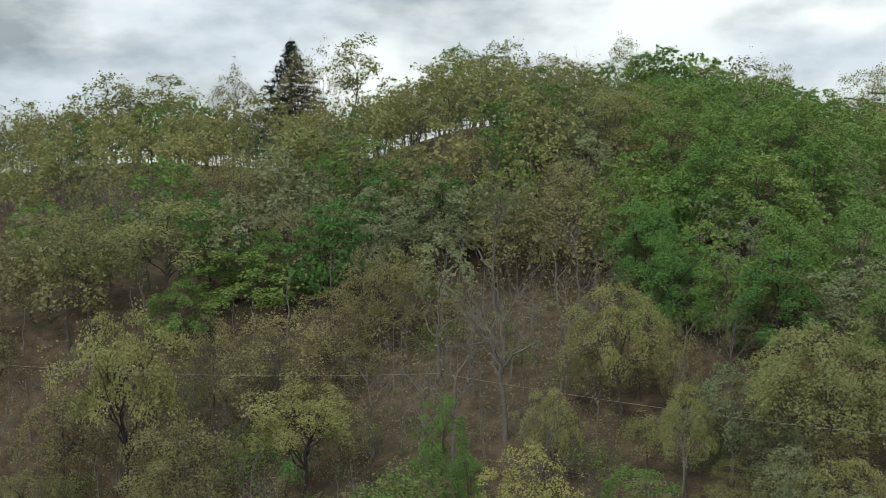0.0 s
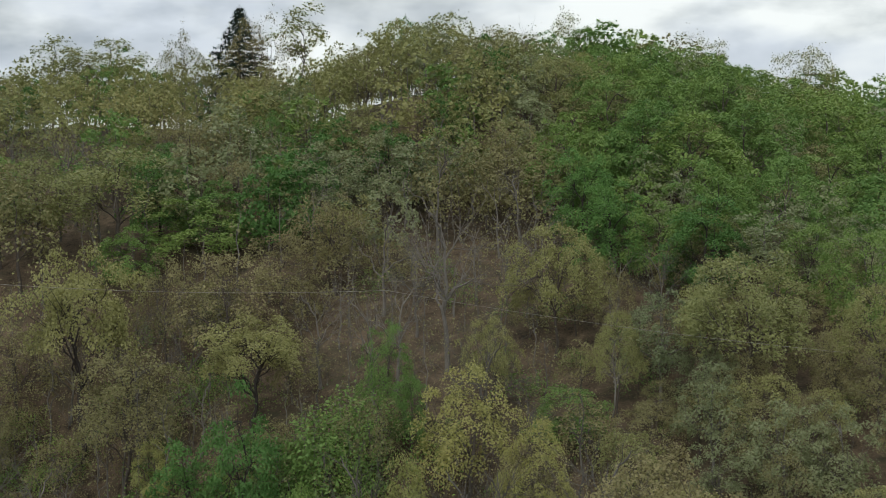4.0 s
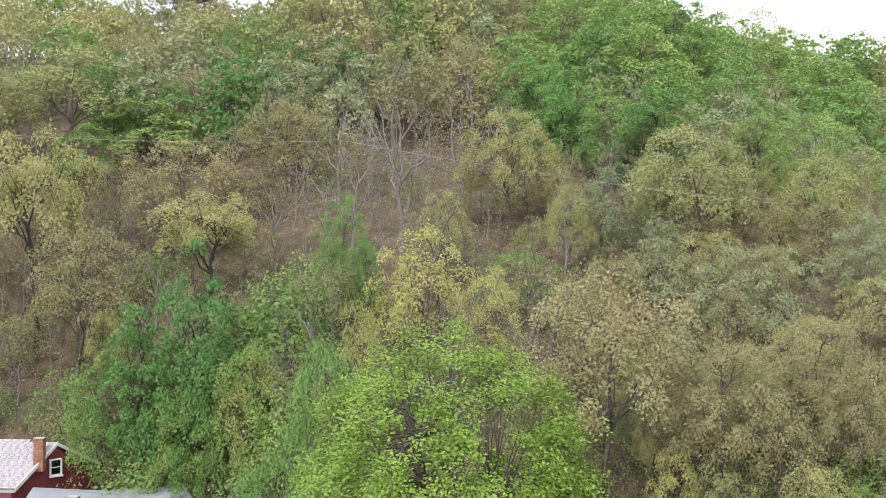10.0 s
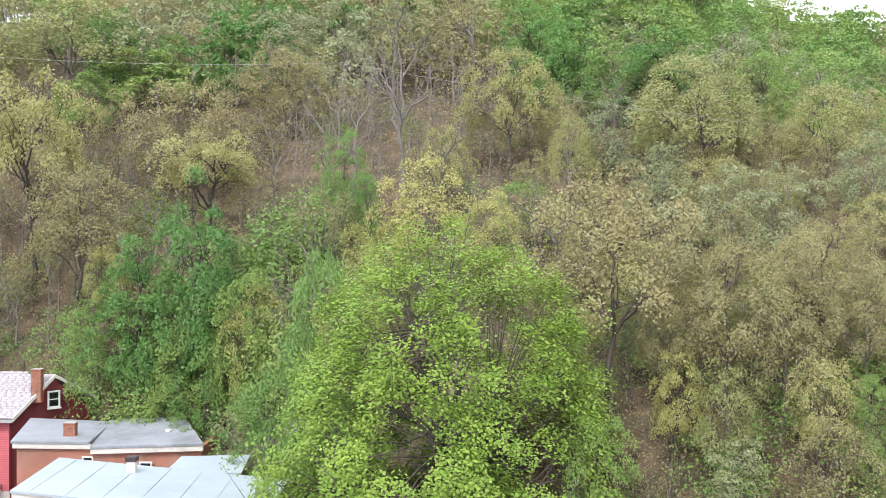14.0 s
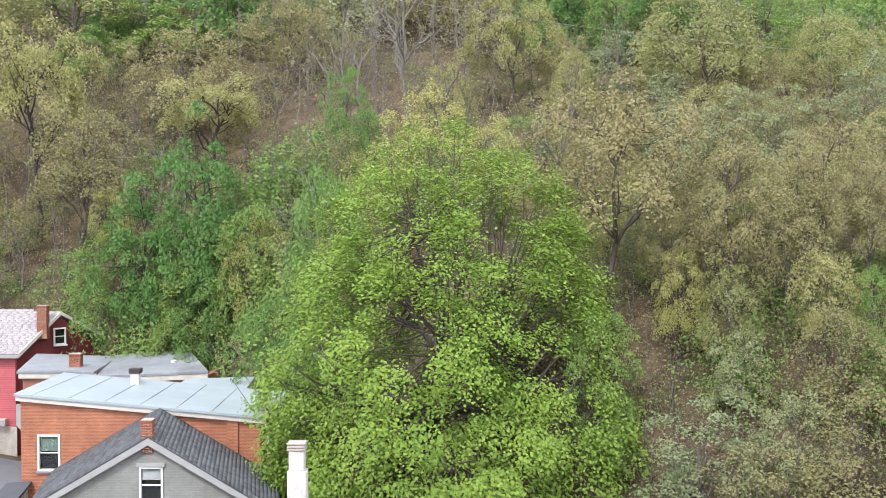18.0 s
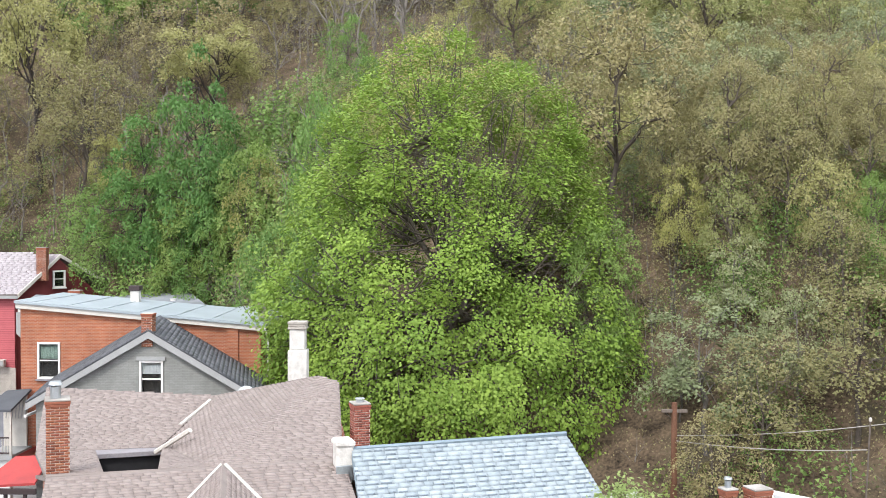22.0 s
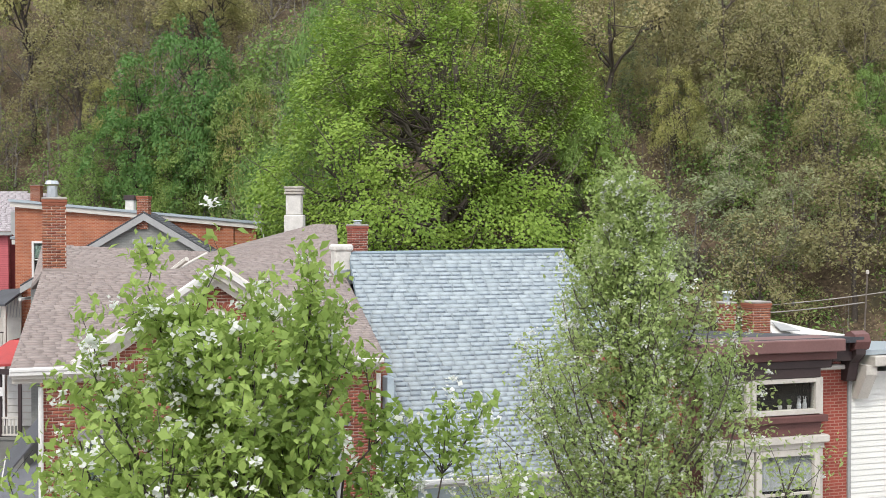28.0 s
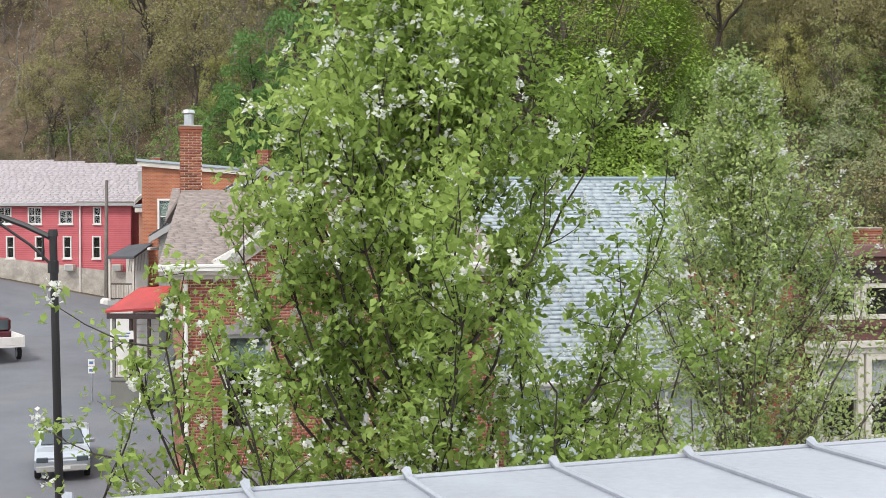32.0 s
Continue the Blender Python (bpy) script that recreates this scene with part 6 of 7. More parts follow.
# ---- the flat-roofed building under the camera ----
FG = Matrix.Translation((0.35, -0.32, 0)) @ Matrix.Rotation(radians(26), 4, "Z")
fg = thing("flat_roof_building", "brick building with a silver-painted standing seam metal roof", "house", FG)
part("wall", box((-9, -13, -0.3), (9, -0.15, 7.45)), OLD_BRICK, fg)
part("roof", box((-9.2, -13.2, 7.45), (9.2, 0.0, 7.6), 0.015), FG_METAL, fg, "silver-painted sheet metal roof")
part("drip_edge", box((-9.2, 0.0, 7.4), (9.2, 0.03, 7.61), 0.008), FG_METAL, fg)
for k in range(31):
    x = -8.87 + k * 0.58
    bm = rod([(x, -13.1, 7.615), (x + 0.01, -6, 7.61), (x, -0.05, 7.61), (x, 0.0, 7.63)], [0.011, 0.012, 0.013, 0.02], 6)
    part("roof_seam", bm, FG_METAL, fg)

# ---- street lamp ----
lp = thing("street_lamp", "black metal street lamp with a braced side arm", "street lamp", Matrix.Translation((-5.6, 8.0, 0.1)))
part("post", rod([(0.1, 0, 0), (0.02, 0, 5.5), (-0.03, 0, 8.32)], [0.075, 0.05, 0.045], 10), BLACK, lp)
part("post_cap", rod([(-0.03, 0, 8.3), (-0.03, 0, 8.38)], [0.06, 0.05], 10), BLACK, lp)
part("arm", rod([(-0.02, 0, 8.27), (-0.35, 0, 8.42), (-0.9, 0, 8.62), (-1.3, 0, 8.66)], 0.035, 8), BLACK, lp)
part("brace", rod([(-0.02, 0, 7.95), (-0.3, 0, 8.2), (-0.75, 0, 8.5)], 0.018, 6), BLACK, lp)
part("bracket", rod([(-0.03, 0, 7.88), (-0.03, 0, 8.02)], 0.065, 8), BLACK, lp)
part("hook", rod([(-0.15, 0, 8.3), (-0.15, 0, 8.12), (-0.15, 0, 8.02)], [0.008, 0.02, 0.014], 6), BLACK, lp)
lantern = part("lantern", rod([(-1.3, 0, 8.66), (-1.3, 0, 8.6), (-1.3, 0, 8.35), (-1.3, 0, 8.25)], [0.05, 0.2, 0.24, 0.1], 12), BLACK, lp)

# ---- vehicles ----
CAR_PAINT = material("car_paint_silver", (0.45, 0.49, 0.53), 0.3, metal=0.5, vary=0.03, scale=2, fine=20, bump=0.0, spec=0.5)
CAR_GLASS = material("car_glass_dark", (0.06, 0.08, 0.09), 0.08, vary=0.03, bump=0.0, spec=0.6)
RUBBER = material("tyre_rubber", (0.02, 0.02, 0.02), 0.9)
LIGHT_RED = material("tail_light_red", (0.35, 0.02, 0.02), 0.3)


def wheel(parent, x, y, r=0.32):
    w = part("wheel", rod([(x - 0.1, y, r), (x - 0.08, y, r), (x + 0.08, y, r), (x + 0.1, y, r)], [r * 0.9, r, r, r * 0.9], 18), RUBBER, parent)
    part("rim", rod([(x - 0.11, y, r), (x + 0.11, y, r)], r * 0.6, 12), GALV, w)


def car(m, label):
    c = thing("car", label, "car", m, "parked vehicles")
    prof = [(-2.15, 0.35), (-2.2, 0.75), (-1.95, 0.95), (-1.2, 1.0), (-0.45, 1.42), (0.75, 1.46), (1.55, 1.05), (2.1, 0.95), (2.2, 0.6), (2.15, 0.35)]
    bm = slab([(-0.86, y, z) for y, z in prof], (1.72, 0, 0))
    bmesh.ops.bevel(bm, geom=bm.edges[:], offset=0.06, segments=2, affect="EDGES")
    part("body", bm, CAR_PAINT, c)
    part("windscreen", slab([(-0.68, -1.13, 1.06), (0.68, -1.13, 1.06), (0.6, -0.5, 1.42), (-0.6, -0.5, 1.42)], (0, -0.02, 0.02)), CAR_GLASS, c)
    part("rear_window", slab([(-0.66, 1.5, 1.1), (0.66, 1.5, 1.1), (0.6, 0.82, 1.45), (-0.6, 0.82, 1.45)], (0, 0.02, 0.02)), CAR_GLASS, c)
    for s_ in (-1, 1):
        part("side_window", slab([(s_ * 0.865, -0.95, 1.05), (s_ * 0.865, 1.3, 1.08), (s_ * 0.865, 0.7, 1.38), (s_ * 0.865, -0.4, 1.36)], (s_ * 0.012, 0, 0)), CAR_GLASS, c)
        part("headlight", box((s_ * 0.62 - 0.18, -2.22, 0.66), (s_ * 0.62 + 0.18, -2.1, 0.82), 0.02), CAR_GLASS, c)
        part("mirror", box((s_ * 0.95 - 0.09, -0.75, 1.0), (s_ * 0.95 + 0.09, -0.62, 1.12), 0.02), CAR_PAINT, c)
        part("tail_light", box((s_ * 0.68 - 0.12, 2.12, 0.7), (s_ * 0.68 + 0.12, 2.2, 0.9), 0.02), LIGHT_RED, c)
        for y in (-1.35, 1.35):
            wheel(c, s_ * 0.78, y)
    part("bumper", box((-0.8, -2.26, 0.35), (0.8, -2.16, 0.55), 0.03), GREYTRIM, c)
    part("plate", box((-0.25, -2.275, 0.42), (0.25, -2.262, 0.53)), WHITE, c)
    return c


car(Matrix.Translation((-17.0, 33.3, land_z(-17, 33) + 0.05)) @ Matrix.Rotation(radians(24), 4, "Z"), "silver car parked on the grey side road")
tk = thing("pickup_truck", "maroon pickup truck with a white load bed on the side road", "truck", Matrix.Translation((-30.3, 54.6, land_z(-29.5, 54.6) + 0.12)) @ Matrix.Rotation(radians(38), 4, "Z"), "parked vehicles")
MAROON = material("truck_maroon", (0.07, 0.015, 0.02), 0.4, vary=0.05, bump=0.0)
bm = box((-0.95, 0.6, 0.5), (0.95, 4.2, 1.35), 0.08)
box((-0.88, 0.7, 1.35), (0.88, 2.4, 2.05), 0.12, bm)
part("cab", bm, MAROON, tk)
part("rear_window", box((-0.7, 0.68, 1.45), (0.7, 0.7, 1.95)), CAR_GLASS, tk)
bm = box((-0.95, -2.4, 0.75), (0.95, 0.55, 0.85))
for lo, hi in (((-0.95, -2.4, 0.85), (-0.85, 0.55, 1.35)), ((0.85, -2.4, 0.85), (0.95, 0.55, 1.35)), ((-0.85, -2.4, 0.85), (0.85, -2.3, 1.3))):
    box(lo, hi, 0.02, bm)
part("load_bed", bm, WHITE, tk, "white load bed")
for x in (-0.82, 0.82):
    for y in (-1.4, 3.2):
        wheel(tk, x, y, 0.38)
cone = thing("traffic_cone", "small orange traffic cone on the truck bed", "cone", Matrix.Translation((-29.5, 53.2, land_z(-29.5, 54.6) + 0.97)))
part("cone_body", rod([(0, 0, 0.03), (0, 0, 0.6)], [0.17, 0.03], 12), material("cone_orange", (0.5, 0.1, 0.04), 0.6), cone)
part("base", box((-0.22, -0.22, 0), (0.22, 0.22, 0.03)), RUBBER, cone)

# ---- poles and wires ----
up = thing("utility_pole", "brown wooden utility pole with crossarm below the wooded slope", "utility pole", Matrix.Translation((8.5, 42, land_z(8.5, 42))))
uz = 8.6 - land_z(8.5, 42)
part("post", rod([(0, 0, -0.5), (0, 0, uz)], [0.15, 0.11], 8), material("pole_brown", (0.16, 0.08, 0.05), 0.9, vary=0.2), up)
part("crossarm", box((-0.5, -0.06, uz - 0.4), (0.5, 0.06, uz - 0.28), 0.01), BARK, up)
up2 = thing("utility_pole", "thin leaning service mast behind the roofs", "utility pole", Matrix.Translation((13.8, 36, land_z(13.8, 36))))
part("post", rod([(-0.1, 0, -0.5), (0.25, 0, 9.0 - land_z(13.8, 36))], 0.03, 8), BARK, up2)
part("insulator", box((0.2, -0.05, 8.9 - land_z(13.8, 36)), (0.3, 0.05, 9.05 - land_z(13.8, 36)), 0.03), CREAM, up2)
WIRE = material("wire_pale", (0.35, 0.33, 0.3), 0.7, vary=0.05, bump=0.0)


def cable(label, a, b, sag, r):
    a, b = Vector(a), Vector(b)
    pts = [a.lerp(b, k / 14) - Vector((0, 0, sag * 4 * (k / 14) * (1 - k / 14))) for k in range(15)]
    tagged(part("cable", rod(pts, r, 5), WIRE), label, "cable")


cable("thin pale power cable strung across the wooded slope", (-40, 75, 36.2), (-8, 75, 35.3), 0.5, 0.011)
cable("thin pale power cable strung across the wooded slope", (-8, 75, 35.3), (22, 75, 31.2), 0.3, 0.011)
cable("service cable between pole and mast", (8.5, 42, 7.1), (13.95, 36, 7.95), 0.15, 0.02)
cable("service cable from the pole along the slope", (8.5, 42, 7.3), (19, 40, 8.6), 0.25, 0.02)


# trees that can be told apart: kind, x, y, height, width factor; slope by slope
WOOD_LEFT = [
    ("high_olive", -38.0, 99.0, 19.7, 0.73), ("tan", -32.6, 106.5, 10.9, 0.68), ("high_olive", -21.1, 93.0, 10.1, 1.23), ("deep_green", -19.4, 81.0, 16.2, 0.58),
    ("deep_green", -24.1, 83.0, 12.6, 0.76), ("full_green", -27.8, 84.5, 9.0, 0.79), ("full_green", -19.9, 80.5, 7.8, 0.93), ("tan", -18.3, 114.0, 10.1, 0.89),
    ("full_green", -9.5, 88.5, 8.0, 0.60), ("full_green", -7.4, 85.0, 5.8, 0.62), ("tan", -27.7, 106.0, 7.9, 0.93), ("tan", -21.9, 109.0, 9.0, 1.07),
    ("thin_bare", -16.1, 94.5, 9.0, 0.97), ("bare", -28.9, 101.5, 9.9, 0.68), ("thin_bare", -38.9, 101.5, 11.0, 0.85), ("thin_bare", -29.8, 90.0, 12.2, 0.68),
    ("gold", -28.1, 88.5, 6.0, 0.75), ("thin_bare", -30.3, 103.0, 11.9, 0.66)]
WOOD_MIDDLE = [
    ("bare", -5.1, 96.0, 15.3, 0.95), ("olive", 4.1, 98.0, 11.1, 0.88), ("olive", -1.3, 89.5, 8.0, 0.66), ("gold", -2.6, 81.5, 11.4, 0.87),
    ("gold", 2.0, 74.0, 8.1, 0.76), ("gold", -7.0, 74.0, 10.5, 0.59), ("full_green", -7.7, 63.0, 19.3, 0.36), ("gold", -14.5, 78.5, 10.6, 0.58),
    ("full_green", -15.1, 78.5, 12.1, 0.58), ("full_green", -18.0, 78.5, 8.7, 0.77), ("full_green", -11.3, 66.0, 10.1, 0.58), ("sage", -15.7, 76.0, 6.9, 0.83),
    ("full_green", 4.5, 83.5, 4.5, 1.47), ("tan", 8.9, 97.5, 7.0, 0.66), ("bare", 13.3, 98.0, 8.1, 0.96), ("bare", -8.3, 103.0, 10.0, 0.81),
    ("thin_bare", -0.3, 98.0, 11.1, 0.68), ("thin_bare", -2.8, 100.0, 10.0, 0.77), ("tan", 1.3, 75.0, 5.9, 0.96)]
WOOD_RIGHT = [
    ("tan", 8.1, 58.0, 13.0, 0.90), ("tan", 13.7, 55.5, 9.5, 0.78), ("olive", 17.9, 86.0, 12.4, 1.00), ("olive", 27.0, 84.0, 8.7, 0.96),
    ("full_green", 40.3, 122.0, 14.0, 1.08), ("sage", 26.5, 72.0, 8.0, 0.88), ("sage", 11.8, 88.5, 9.0, 0.92), ("sage", 20.7, 71.0, 8.0, 0.87),
    ("tan", 18.7, 57.5, 8.9, 0.82), ("tan", 20.0, 54.0, 8.0, 0.69), ("olive", 12.8, 52.0, 6.0, 0.74), ("gold", 10.8, 54.0, 5.8, 0.65),
    ("olive", 17.0, 50.5, 5.9, 0.68), ("full_green", 18.9, 49.5, 5.2, 0.58), ("full_green", 6.5, 50.0, 7.7, 0.58), ("tan", 16.0, 54.0, 7.0, 0.78),
    ("tan", 5.6, 58.5, 6.9, 0.64), ("sage", 14.1, 78.5, 8.0, 0.89), ("olive", 8.4, 87.0, 7.9, 0.68), ("tan", 10.9, 56.5, 8.0, 0.58),
    ("sage", 17.6, 72.0, 8.0, 0.95)]
WOOD_UPPER = [
    ("full_green", 6.8, 124.5, 11.0, 0.87), ("deep_green", 9.7, 108.5, 9.9, 0.97), ("full_green", 15.6, 132.0, 11.0, 1.02), ("full_green", 19.8, 126.0, 11.1, 1.16),
    ("full_green", 27.7, 134.5, 11.0, 1.25), ("full_green", 13.9, 107.0, 8.0, 0.94), ("deep_green", 17.5, 102.0, 9.0, 1.23), ("sage", 23.2, 101.5, 9.0, 1.36),
    ("full_green", 38.1, 136.5, 11.0, 1.26), ("full_green", 45.3, 169.5, 13.0, 1.32), ("full_green", 39.7, 177.5, 12.0, 1.43), ("full_green", 25.9, 143.0, 12.0, 1.15),
    ("full_green", 12.5, 141.5, 10.9, 1.10), ("deep_green", 7.5, 116.0, 9.9, 1.01), ("full_green", 19.2, 140.0, 12.0, 0.99), ("full_green", 47.3, 151.5, 11.9, 1.29),
    ("full_green", 25.6, 99.0, 8.1, 0.90), ("full_green", 29.2, 93.5, 9.1, 0.93), ("full_green", 19.5, 109.5, 9.9, 0.99), ("full_green", 26.1, 110.0, 10.0, 0.99),
    ("tan", -0.0, 130.0, 10.0, 0.95), ("sage", -8.6, 133.0, 8.9, 1.08), ("sage", -19.2, 124.0, 10.0, 1.35), ("sage", -15.0, 131.0, 10.1, 1.17)]
WOOD_UPPERLEFT = [
    ("full_green", -30.2, 144.0, 10.0, 0.62), ("full_green", -25.8, 130.5, 9.0, 0.69), ("full_green", -32.4, 119.5, 7.0, 1.84), ("full_green", -38.6, 115.0, 7.0, 1.16),
    ("olive", -41.9, 120.5, 12.0, 1.36), ("olive", -51.2, 122.0, 11.1, 1.12), ("tan", -40.7, 142.5, 9.9, 1.09), ("deep_green", -38.7, 125.0, 9.0, 1.10),
    ("full_green", -61.9, 134.0, 8.9, 1.02), ("deep_green", -41.0, 133.5, 8.9, 1.07), ("tan", -30.5, 126.5, 9.0, 0.89), ("full_green", -31.5, 122.5, 8.0, 0.95),
    ("sage", -22.4, 134.0, 9.1, 1.23), ("olive", -19.0, 144.0, 9.9, 1.15), ("tan", -17.3, 113.0, 8.9, 0.96)]
WOOD_CREST = [
    ("full_green", -19.1, 209.5, 17.0, 0.61), ("sage", -12.0, 206.0, 17.0, 0.91), ("tan", -2.1, 210.5, 15.0, 0.93), ("olive", 10.8, 205.5, 17.0, 0.66),
    ("full_green", 14.1, 204.0, 14.0, 0.90), ("tall", -33.8, 185.0, 20.0, 1.12), ("tan", -40.8, 185.0, 20.0, 0.58), ("olive", 34.1, 200.0, 15.0, 0.78),
    ("thin_bare", 31.4, 203.5, 16.0, 0.98), ("tan", -53.4, 185.0, 16.3, 0.66), ("tan", -17.2, 213.5, 10.0, 1.76), ("tan", -5.6, 154.0, 10.0, 1.26),
    ("olive", 6.1, 151.0, 10.0, 1.28), ("tan", -20.9, 165.5, 11.0, 0.95), ("sage", 2.0, 216.0, 14.0, 1.16), ("tall", -73.6, 185.0, 15.3, 1.47),
    ("tall", -65.5, 186.0, 14.6, 1.55), ("olive", -69.4, 185.0, 13.0, 0.96), ("full_green", 25.2, 231.5, 10.0, 1.90), ("tan", 27.1, 228.5, 14.0, 0.93),
    ("olive", 59.6, 239.5, 19.4, 0.77)]
KEY = WOOD_LEFT + WOOD_MIDDLE + WOOD_RIGHT + WOOD_UPPER + WOOD_UPPERLEFT + WOOD_CREST
for n_, (kind, x, y, h, wide) in enumerate(KEY):
    plant(kind, n_, x, y, h / PROTOS[kind][0][2], n_ * 1.7, wide=wide)

# the rest of the wood, kind by kind over the slope
rng = np.random.default_rng(11)
taken = [(k[1], k[2]) for k in KEY]


def mix_at(x, y):
    """The chances of each kind at a place on the hill."""
    s = y + 0.6 * x
    right = float(smooth(2, 14, x - 0.04 * (y - 100)))
    mid = float(smooth(75, 85, s) * smooth(128, 108, s)) * (1 - right)
    high = float(smooth(105, 125, s))
    w = {"full_green": 0.12 + 2.4 * right * high, "deep_green": 0.05 + 0.12 * high, "sage": 0.25, "olive": 0.28 + 0.1 * (1 - right) - 0.2 * mid, "tan": 0.3, "bare": 0.12 + 0.25 * mid, "thin_bare": 0.15 + 1.0 * mid}
    if mid > 0.5:
        w["full_green"] = w["deep_green"] = 0.02
    ks = list(w)
    p = np.array([w[k] for k in ks])
    return ks, p / p.sum()


def town(x, y):
    """Where houses, yards and the side road leave no room for trees."""
    return y < 60 or (x < -11 and y < 67.5) or (x < -16.5 and y < 80) or (x < -26 and y < 90)


count = 0
spots = {}
lower = {}
shrubs = {}
for tries in range(10500):
    y = 40 + 165 * rng.random() ** 0.85
    x = -(0.56 * y + 5) + rng.random() * (0.99 * y + 10)
    if land_z(x, y) < 3 or (x < -9 and town(x, y)) or (-11 < x < 8.5 and y < 66) or (x > 0 and y < 41):
        continue
    near = 2.6 if y < 112 and x < 4 else 2.5 if y < 66 else 3.0 if y < 112 else 3.1 if x < 0 and y > 138 else 3.4
    if any((x - a) ** 2 + (y - b) ** 2 < near * near for a, b in taken):
        continue
    taken.append((x, y))
    turn, i_ = rng.uniform(0, 6.28), int(rng.integers(9))
    if y < 112:
        # open brown slope with thin stems; low olive and tan trees to the east
        east = x > 6 + 0.1 * (y - 60)
        kind = ("tan", "olive", "sage", "tan", "thin_bare")[i_ % 5] if east else ("thin_bare", "thin_bare", "bare", "thin_bare", "tan", "thin_bare")[i_ % 6]
        tall = rng.uniform(0.3, 0.52) if east or kind == "tan" else rng.uniform(0.45, 0.85)
        if count < 110 and y < 90:
            plant(kind, i_, x, y, tall, turn, wide=rng.uniform(0.8, 1.15))
            count += 1
        else:
            lower.setdefault(kind, []).append((i_, x, y, tall, turn))
        continue
    ks, p = mix_at(x, y)
    kind = ks[rng.choice(len(ks), p=p)]
    tall = rng.uniform(0.45, 0.65) if x > 4 else rng.uniform(0.6, 0.95)
    if x < 5 and y > 140:
        kind = ("tall", "thin_bare", kind, "tall", kind)[int(rng.integers(5))]
        tall = rng.uniform(0.6, 1.0) if kind in ("tall", "thin_bare") else rng.uniform(0.55, 0.85)
    spots.setdefault(kind, []).append((i_, x, y, tall, turn))
# brush and thin straight trees on the slope above the red house
for tries in range(80):
    x, y = rng.uniform(-48, -24), rng.uniform(87.5, 104)
    if tries < 14:
        plant("thin_bare" if tries % 4 else "tan", tries, x, y, rng.uniform(0.7, 1.0), tries * 1.9)
    else:
        shrubs.setdefault("shrub" if tries % 2 == 0 else "twiggy_shrub", []).append((tries, x, y, rng.uniform(0.6, 1.5), tries * 1.3))
# brush and thin saplings on the steep bank behind the yards
for tries in range(330):
    x, y = rng.uniform(-34, -9), rng.uniform(67, 88)
    if town(x, y):
        continue
    if tries < 45:
        plant("thin_bare" if tries % 3 else "sage", tries, x, y, rng.uniform(0.4, 0.7) if tries % 3 else rng.uniform(0.2, 0.4), tries * 1.1)
    else:
        shrubs.setdefault("twiggy_shrub" if x < -24 and tries % 3 else "shrub", []).append((tries, x, y, rng.uniform(0.8, 1.9), tries * 1.3))
for tries in range(420):
    y = 39 + 75 * rng.random()
    x = (rng.random() * 2 - 1) * (0.41 * y + 4)
    if land_z(x, y) < 3.5 or (x < -9 and town(x, y)) or (x > 0 and y < 39) or (abs(x) < 5 and y < 54):
        continue
    kind = "shrub" if rng.random() < 0.4 else "twiggy_shrub"
    shrubs.setdefault(kind, []).append((int(rng.integers(9)), x, y, rng.uniform(0.5, 1.2), rng.uniform(0, 6.28)))

for tries in range(130):
    x, y = rng.uniform(6.5, 27), rng.uniform(40.5, 60)
    if land_z(x, y) > 3:
        shrubs.setdefault("twiggy_shrub" if tries % 3 else "shrub", []).append((tries, x, y, rng.uniform(0.5, 1.2), tries * 1.3))

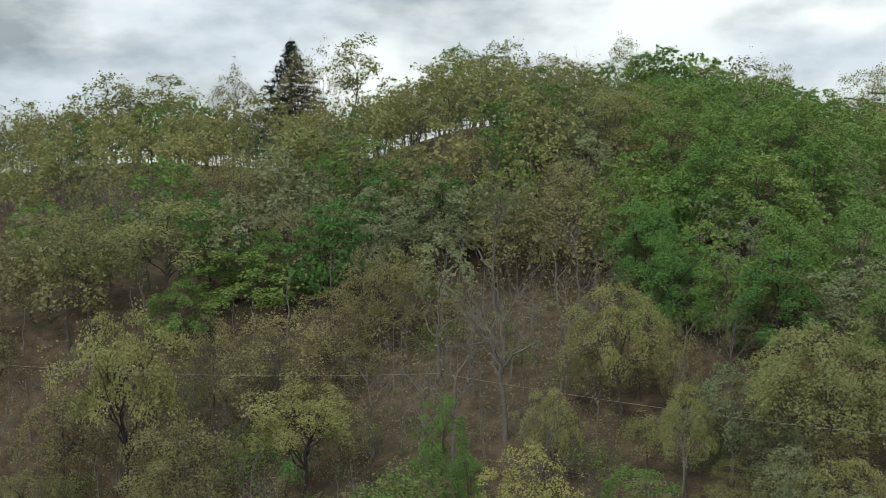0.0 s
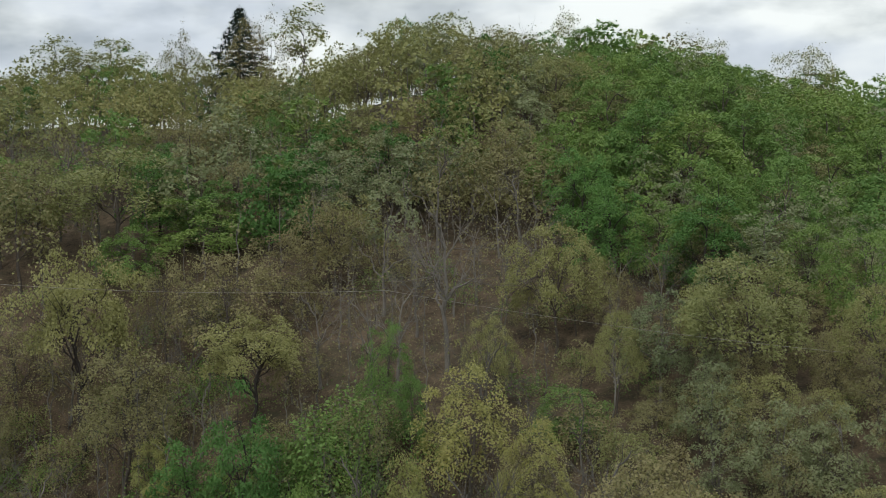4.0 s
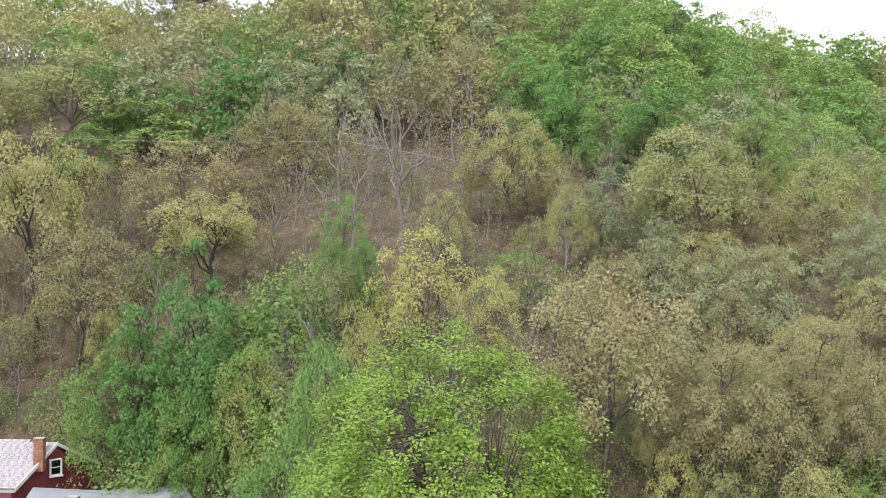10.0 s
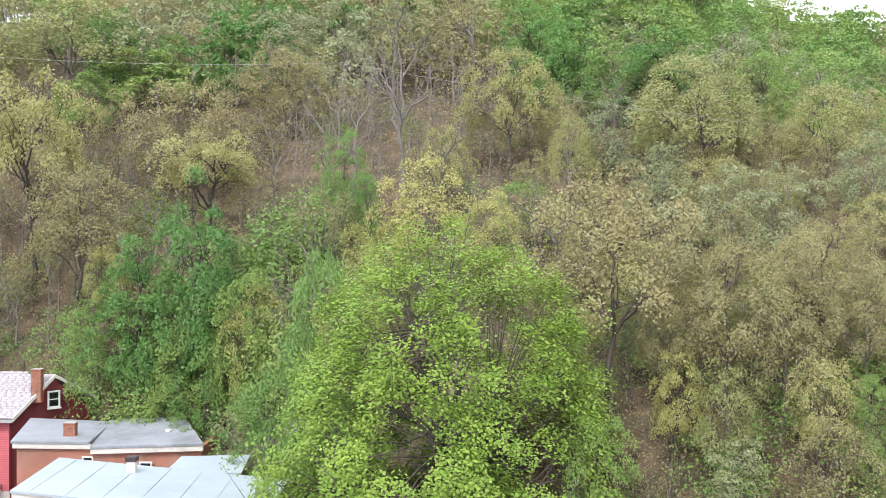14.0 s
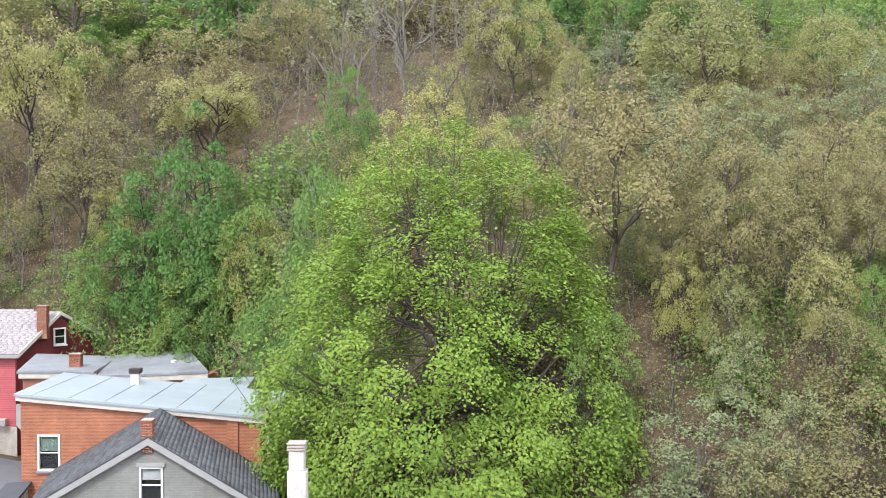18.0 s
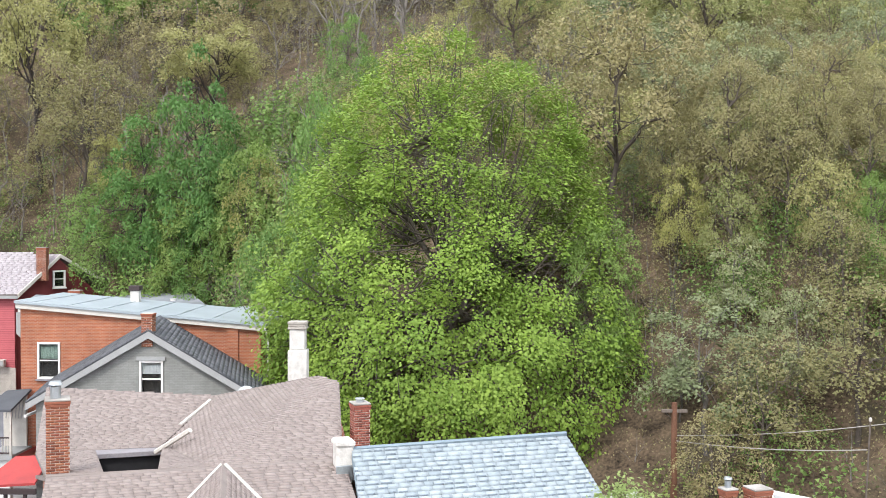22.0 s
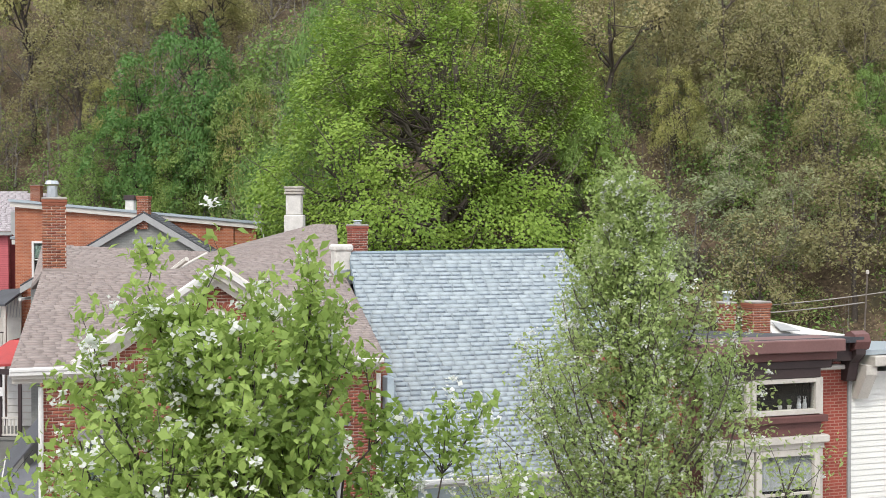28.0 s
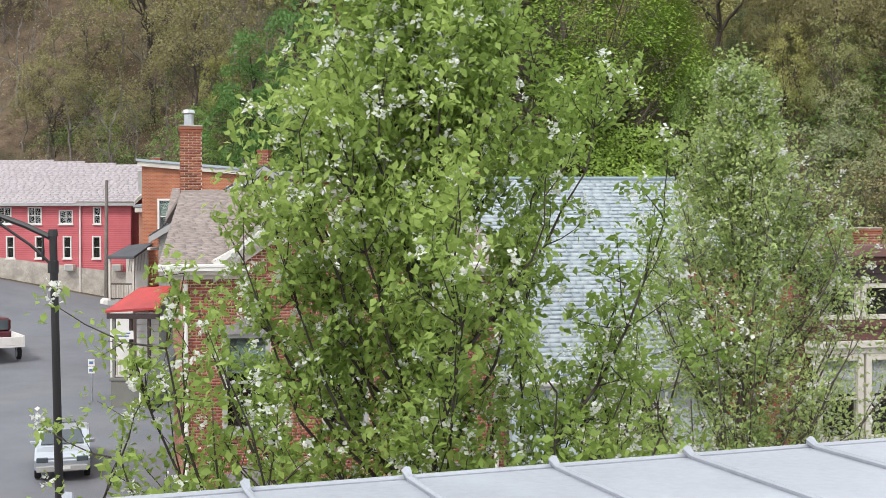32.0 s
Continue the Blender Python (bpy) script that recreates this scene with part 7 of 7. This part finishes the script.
# far wood along the crest: nobody could count it
def scatter(name, label, spots, thin, wood_share):
    """Many trees realised in one object for each kind of wood."""
    groups = [(kind, all_[k::3]) for kind, all_ in spots.items() for k in range(3)]
    for kind, list_ in groups:
        for which, nm in ((0, "trunks"), (1, "crowns")):
            VV, QQ, base = [], [], 0
            for (i, x, y, sc, turn) in list_:
                me = PROTOS[kind][i % len(PROTOS[kind])][which]
                if me is None:
                    continue
                co = np.empty(len(me.vertices) * 3, np.float32)
                me.vertices.foreach_get("co", co)
                n = 4 if which == 0 else 3
                q = np.empty(len(me.polygons) * n, np.int32)
                me.loops.foreach_get("vertex_index", q)
                co, q = co.reshape(-1, 3), q.reshape(-1, n)
                if which == 0:
                    keep = q[:max(64, int(len(q) * wood_share))]
                else:
                    keep = q[::thin]
                    c0 = co.reshape(-1, 3, 3)
                    co = (c0.mean(1, keepdims=True) + (c0 - c0.mean(1, keepdims=True)) * math.sqrt(thin) ** 0.9).reshape(-1, 3)
                used = np.unique(keep)
                remap = np.zeros(len(co), np.int32)
                remap[used] = np.arange(len(used))
                co, keep = co[used], remap[keep]
                c, s_ = math.cos(turn), math.sin(turn)
                p = np.stack([co[:, 0] * c - co[:, 1] * s_, co[:, 0] * s_ + co[:, 1] * c, co[:, 2]], 1) * sc + np.array([x, y, land_z(x, y) - 0.2])
                VV.append(p)
                QQ.append(keep + base)
                base += len(p)
            if VV:
                o = new(f"{name}_{nm}", mesh_of(name, np.concatenate(VV), np.concatenate(QQ), PROTOS[kind][0][which].materials[0]))
                tagged(o, label, "woodland", kind="stuff")


scatter("upper_wood", "spring woodland of mixed bare and leafing trees on the upper slope", spots, 4, 0.3)
scatter("lower_wood", "thin bare and budding trees on the brown middle slope", lower, 2, 0.6)
scatter("undergrowth", "low shrubs and brambles in the leaf litter", shrubs, 2, 0.4)
spots = {}
for tries in range(300):
    y = 200 + 90 * rng.random()
    x = -(0.56 * y + 5) + rng.random() * (0.99 * y + 10)
    if (x < 0 and (y > 205 or rng.random() < 0.5)) or (x < 20 and y > 235):
        continue
    ks, p = mix_at(x, y)
    kind = ks[rng.choice(len(ks), p=p)]
    spots.setdefault(kind, []).append((int(rng.integers(9)), x, y, rng.uniform(0.8, 1.15), rng.uniform(0, 6.28)))
scatter("far_wood", "distant spring woodland along the crest of the hill", spots, 5, 0.25)
sp_w, sp_l = spruce_mesh(5, 22, 13)
sp = thing("spruce", "tall dark spruce standing above the crest of the hill", "tree", Matrix.Translation((-45, 190, land_z(-45, 190) - 0.3)))
child("trunk", mesh_of("trunk", *sp_w, BARK_DARK, True), sp)
child("crown", mesh_of("crown", *sp_l, L_SPRUCE), sp)
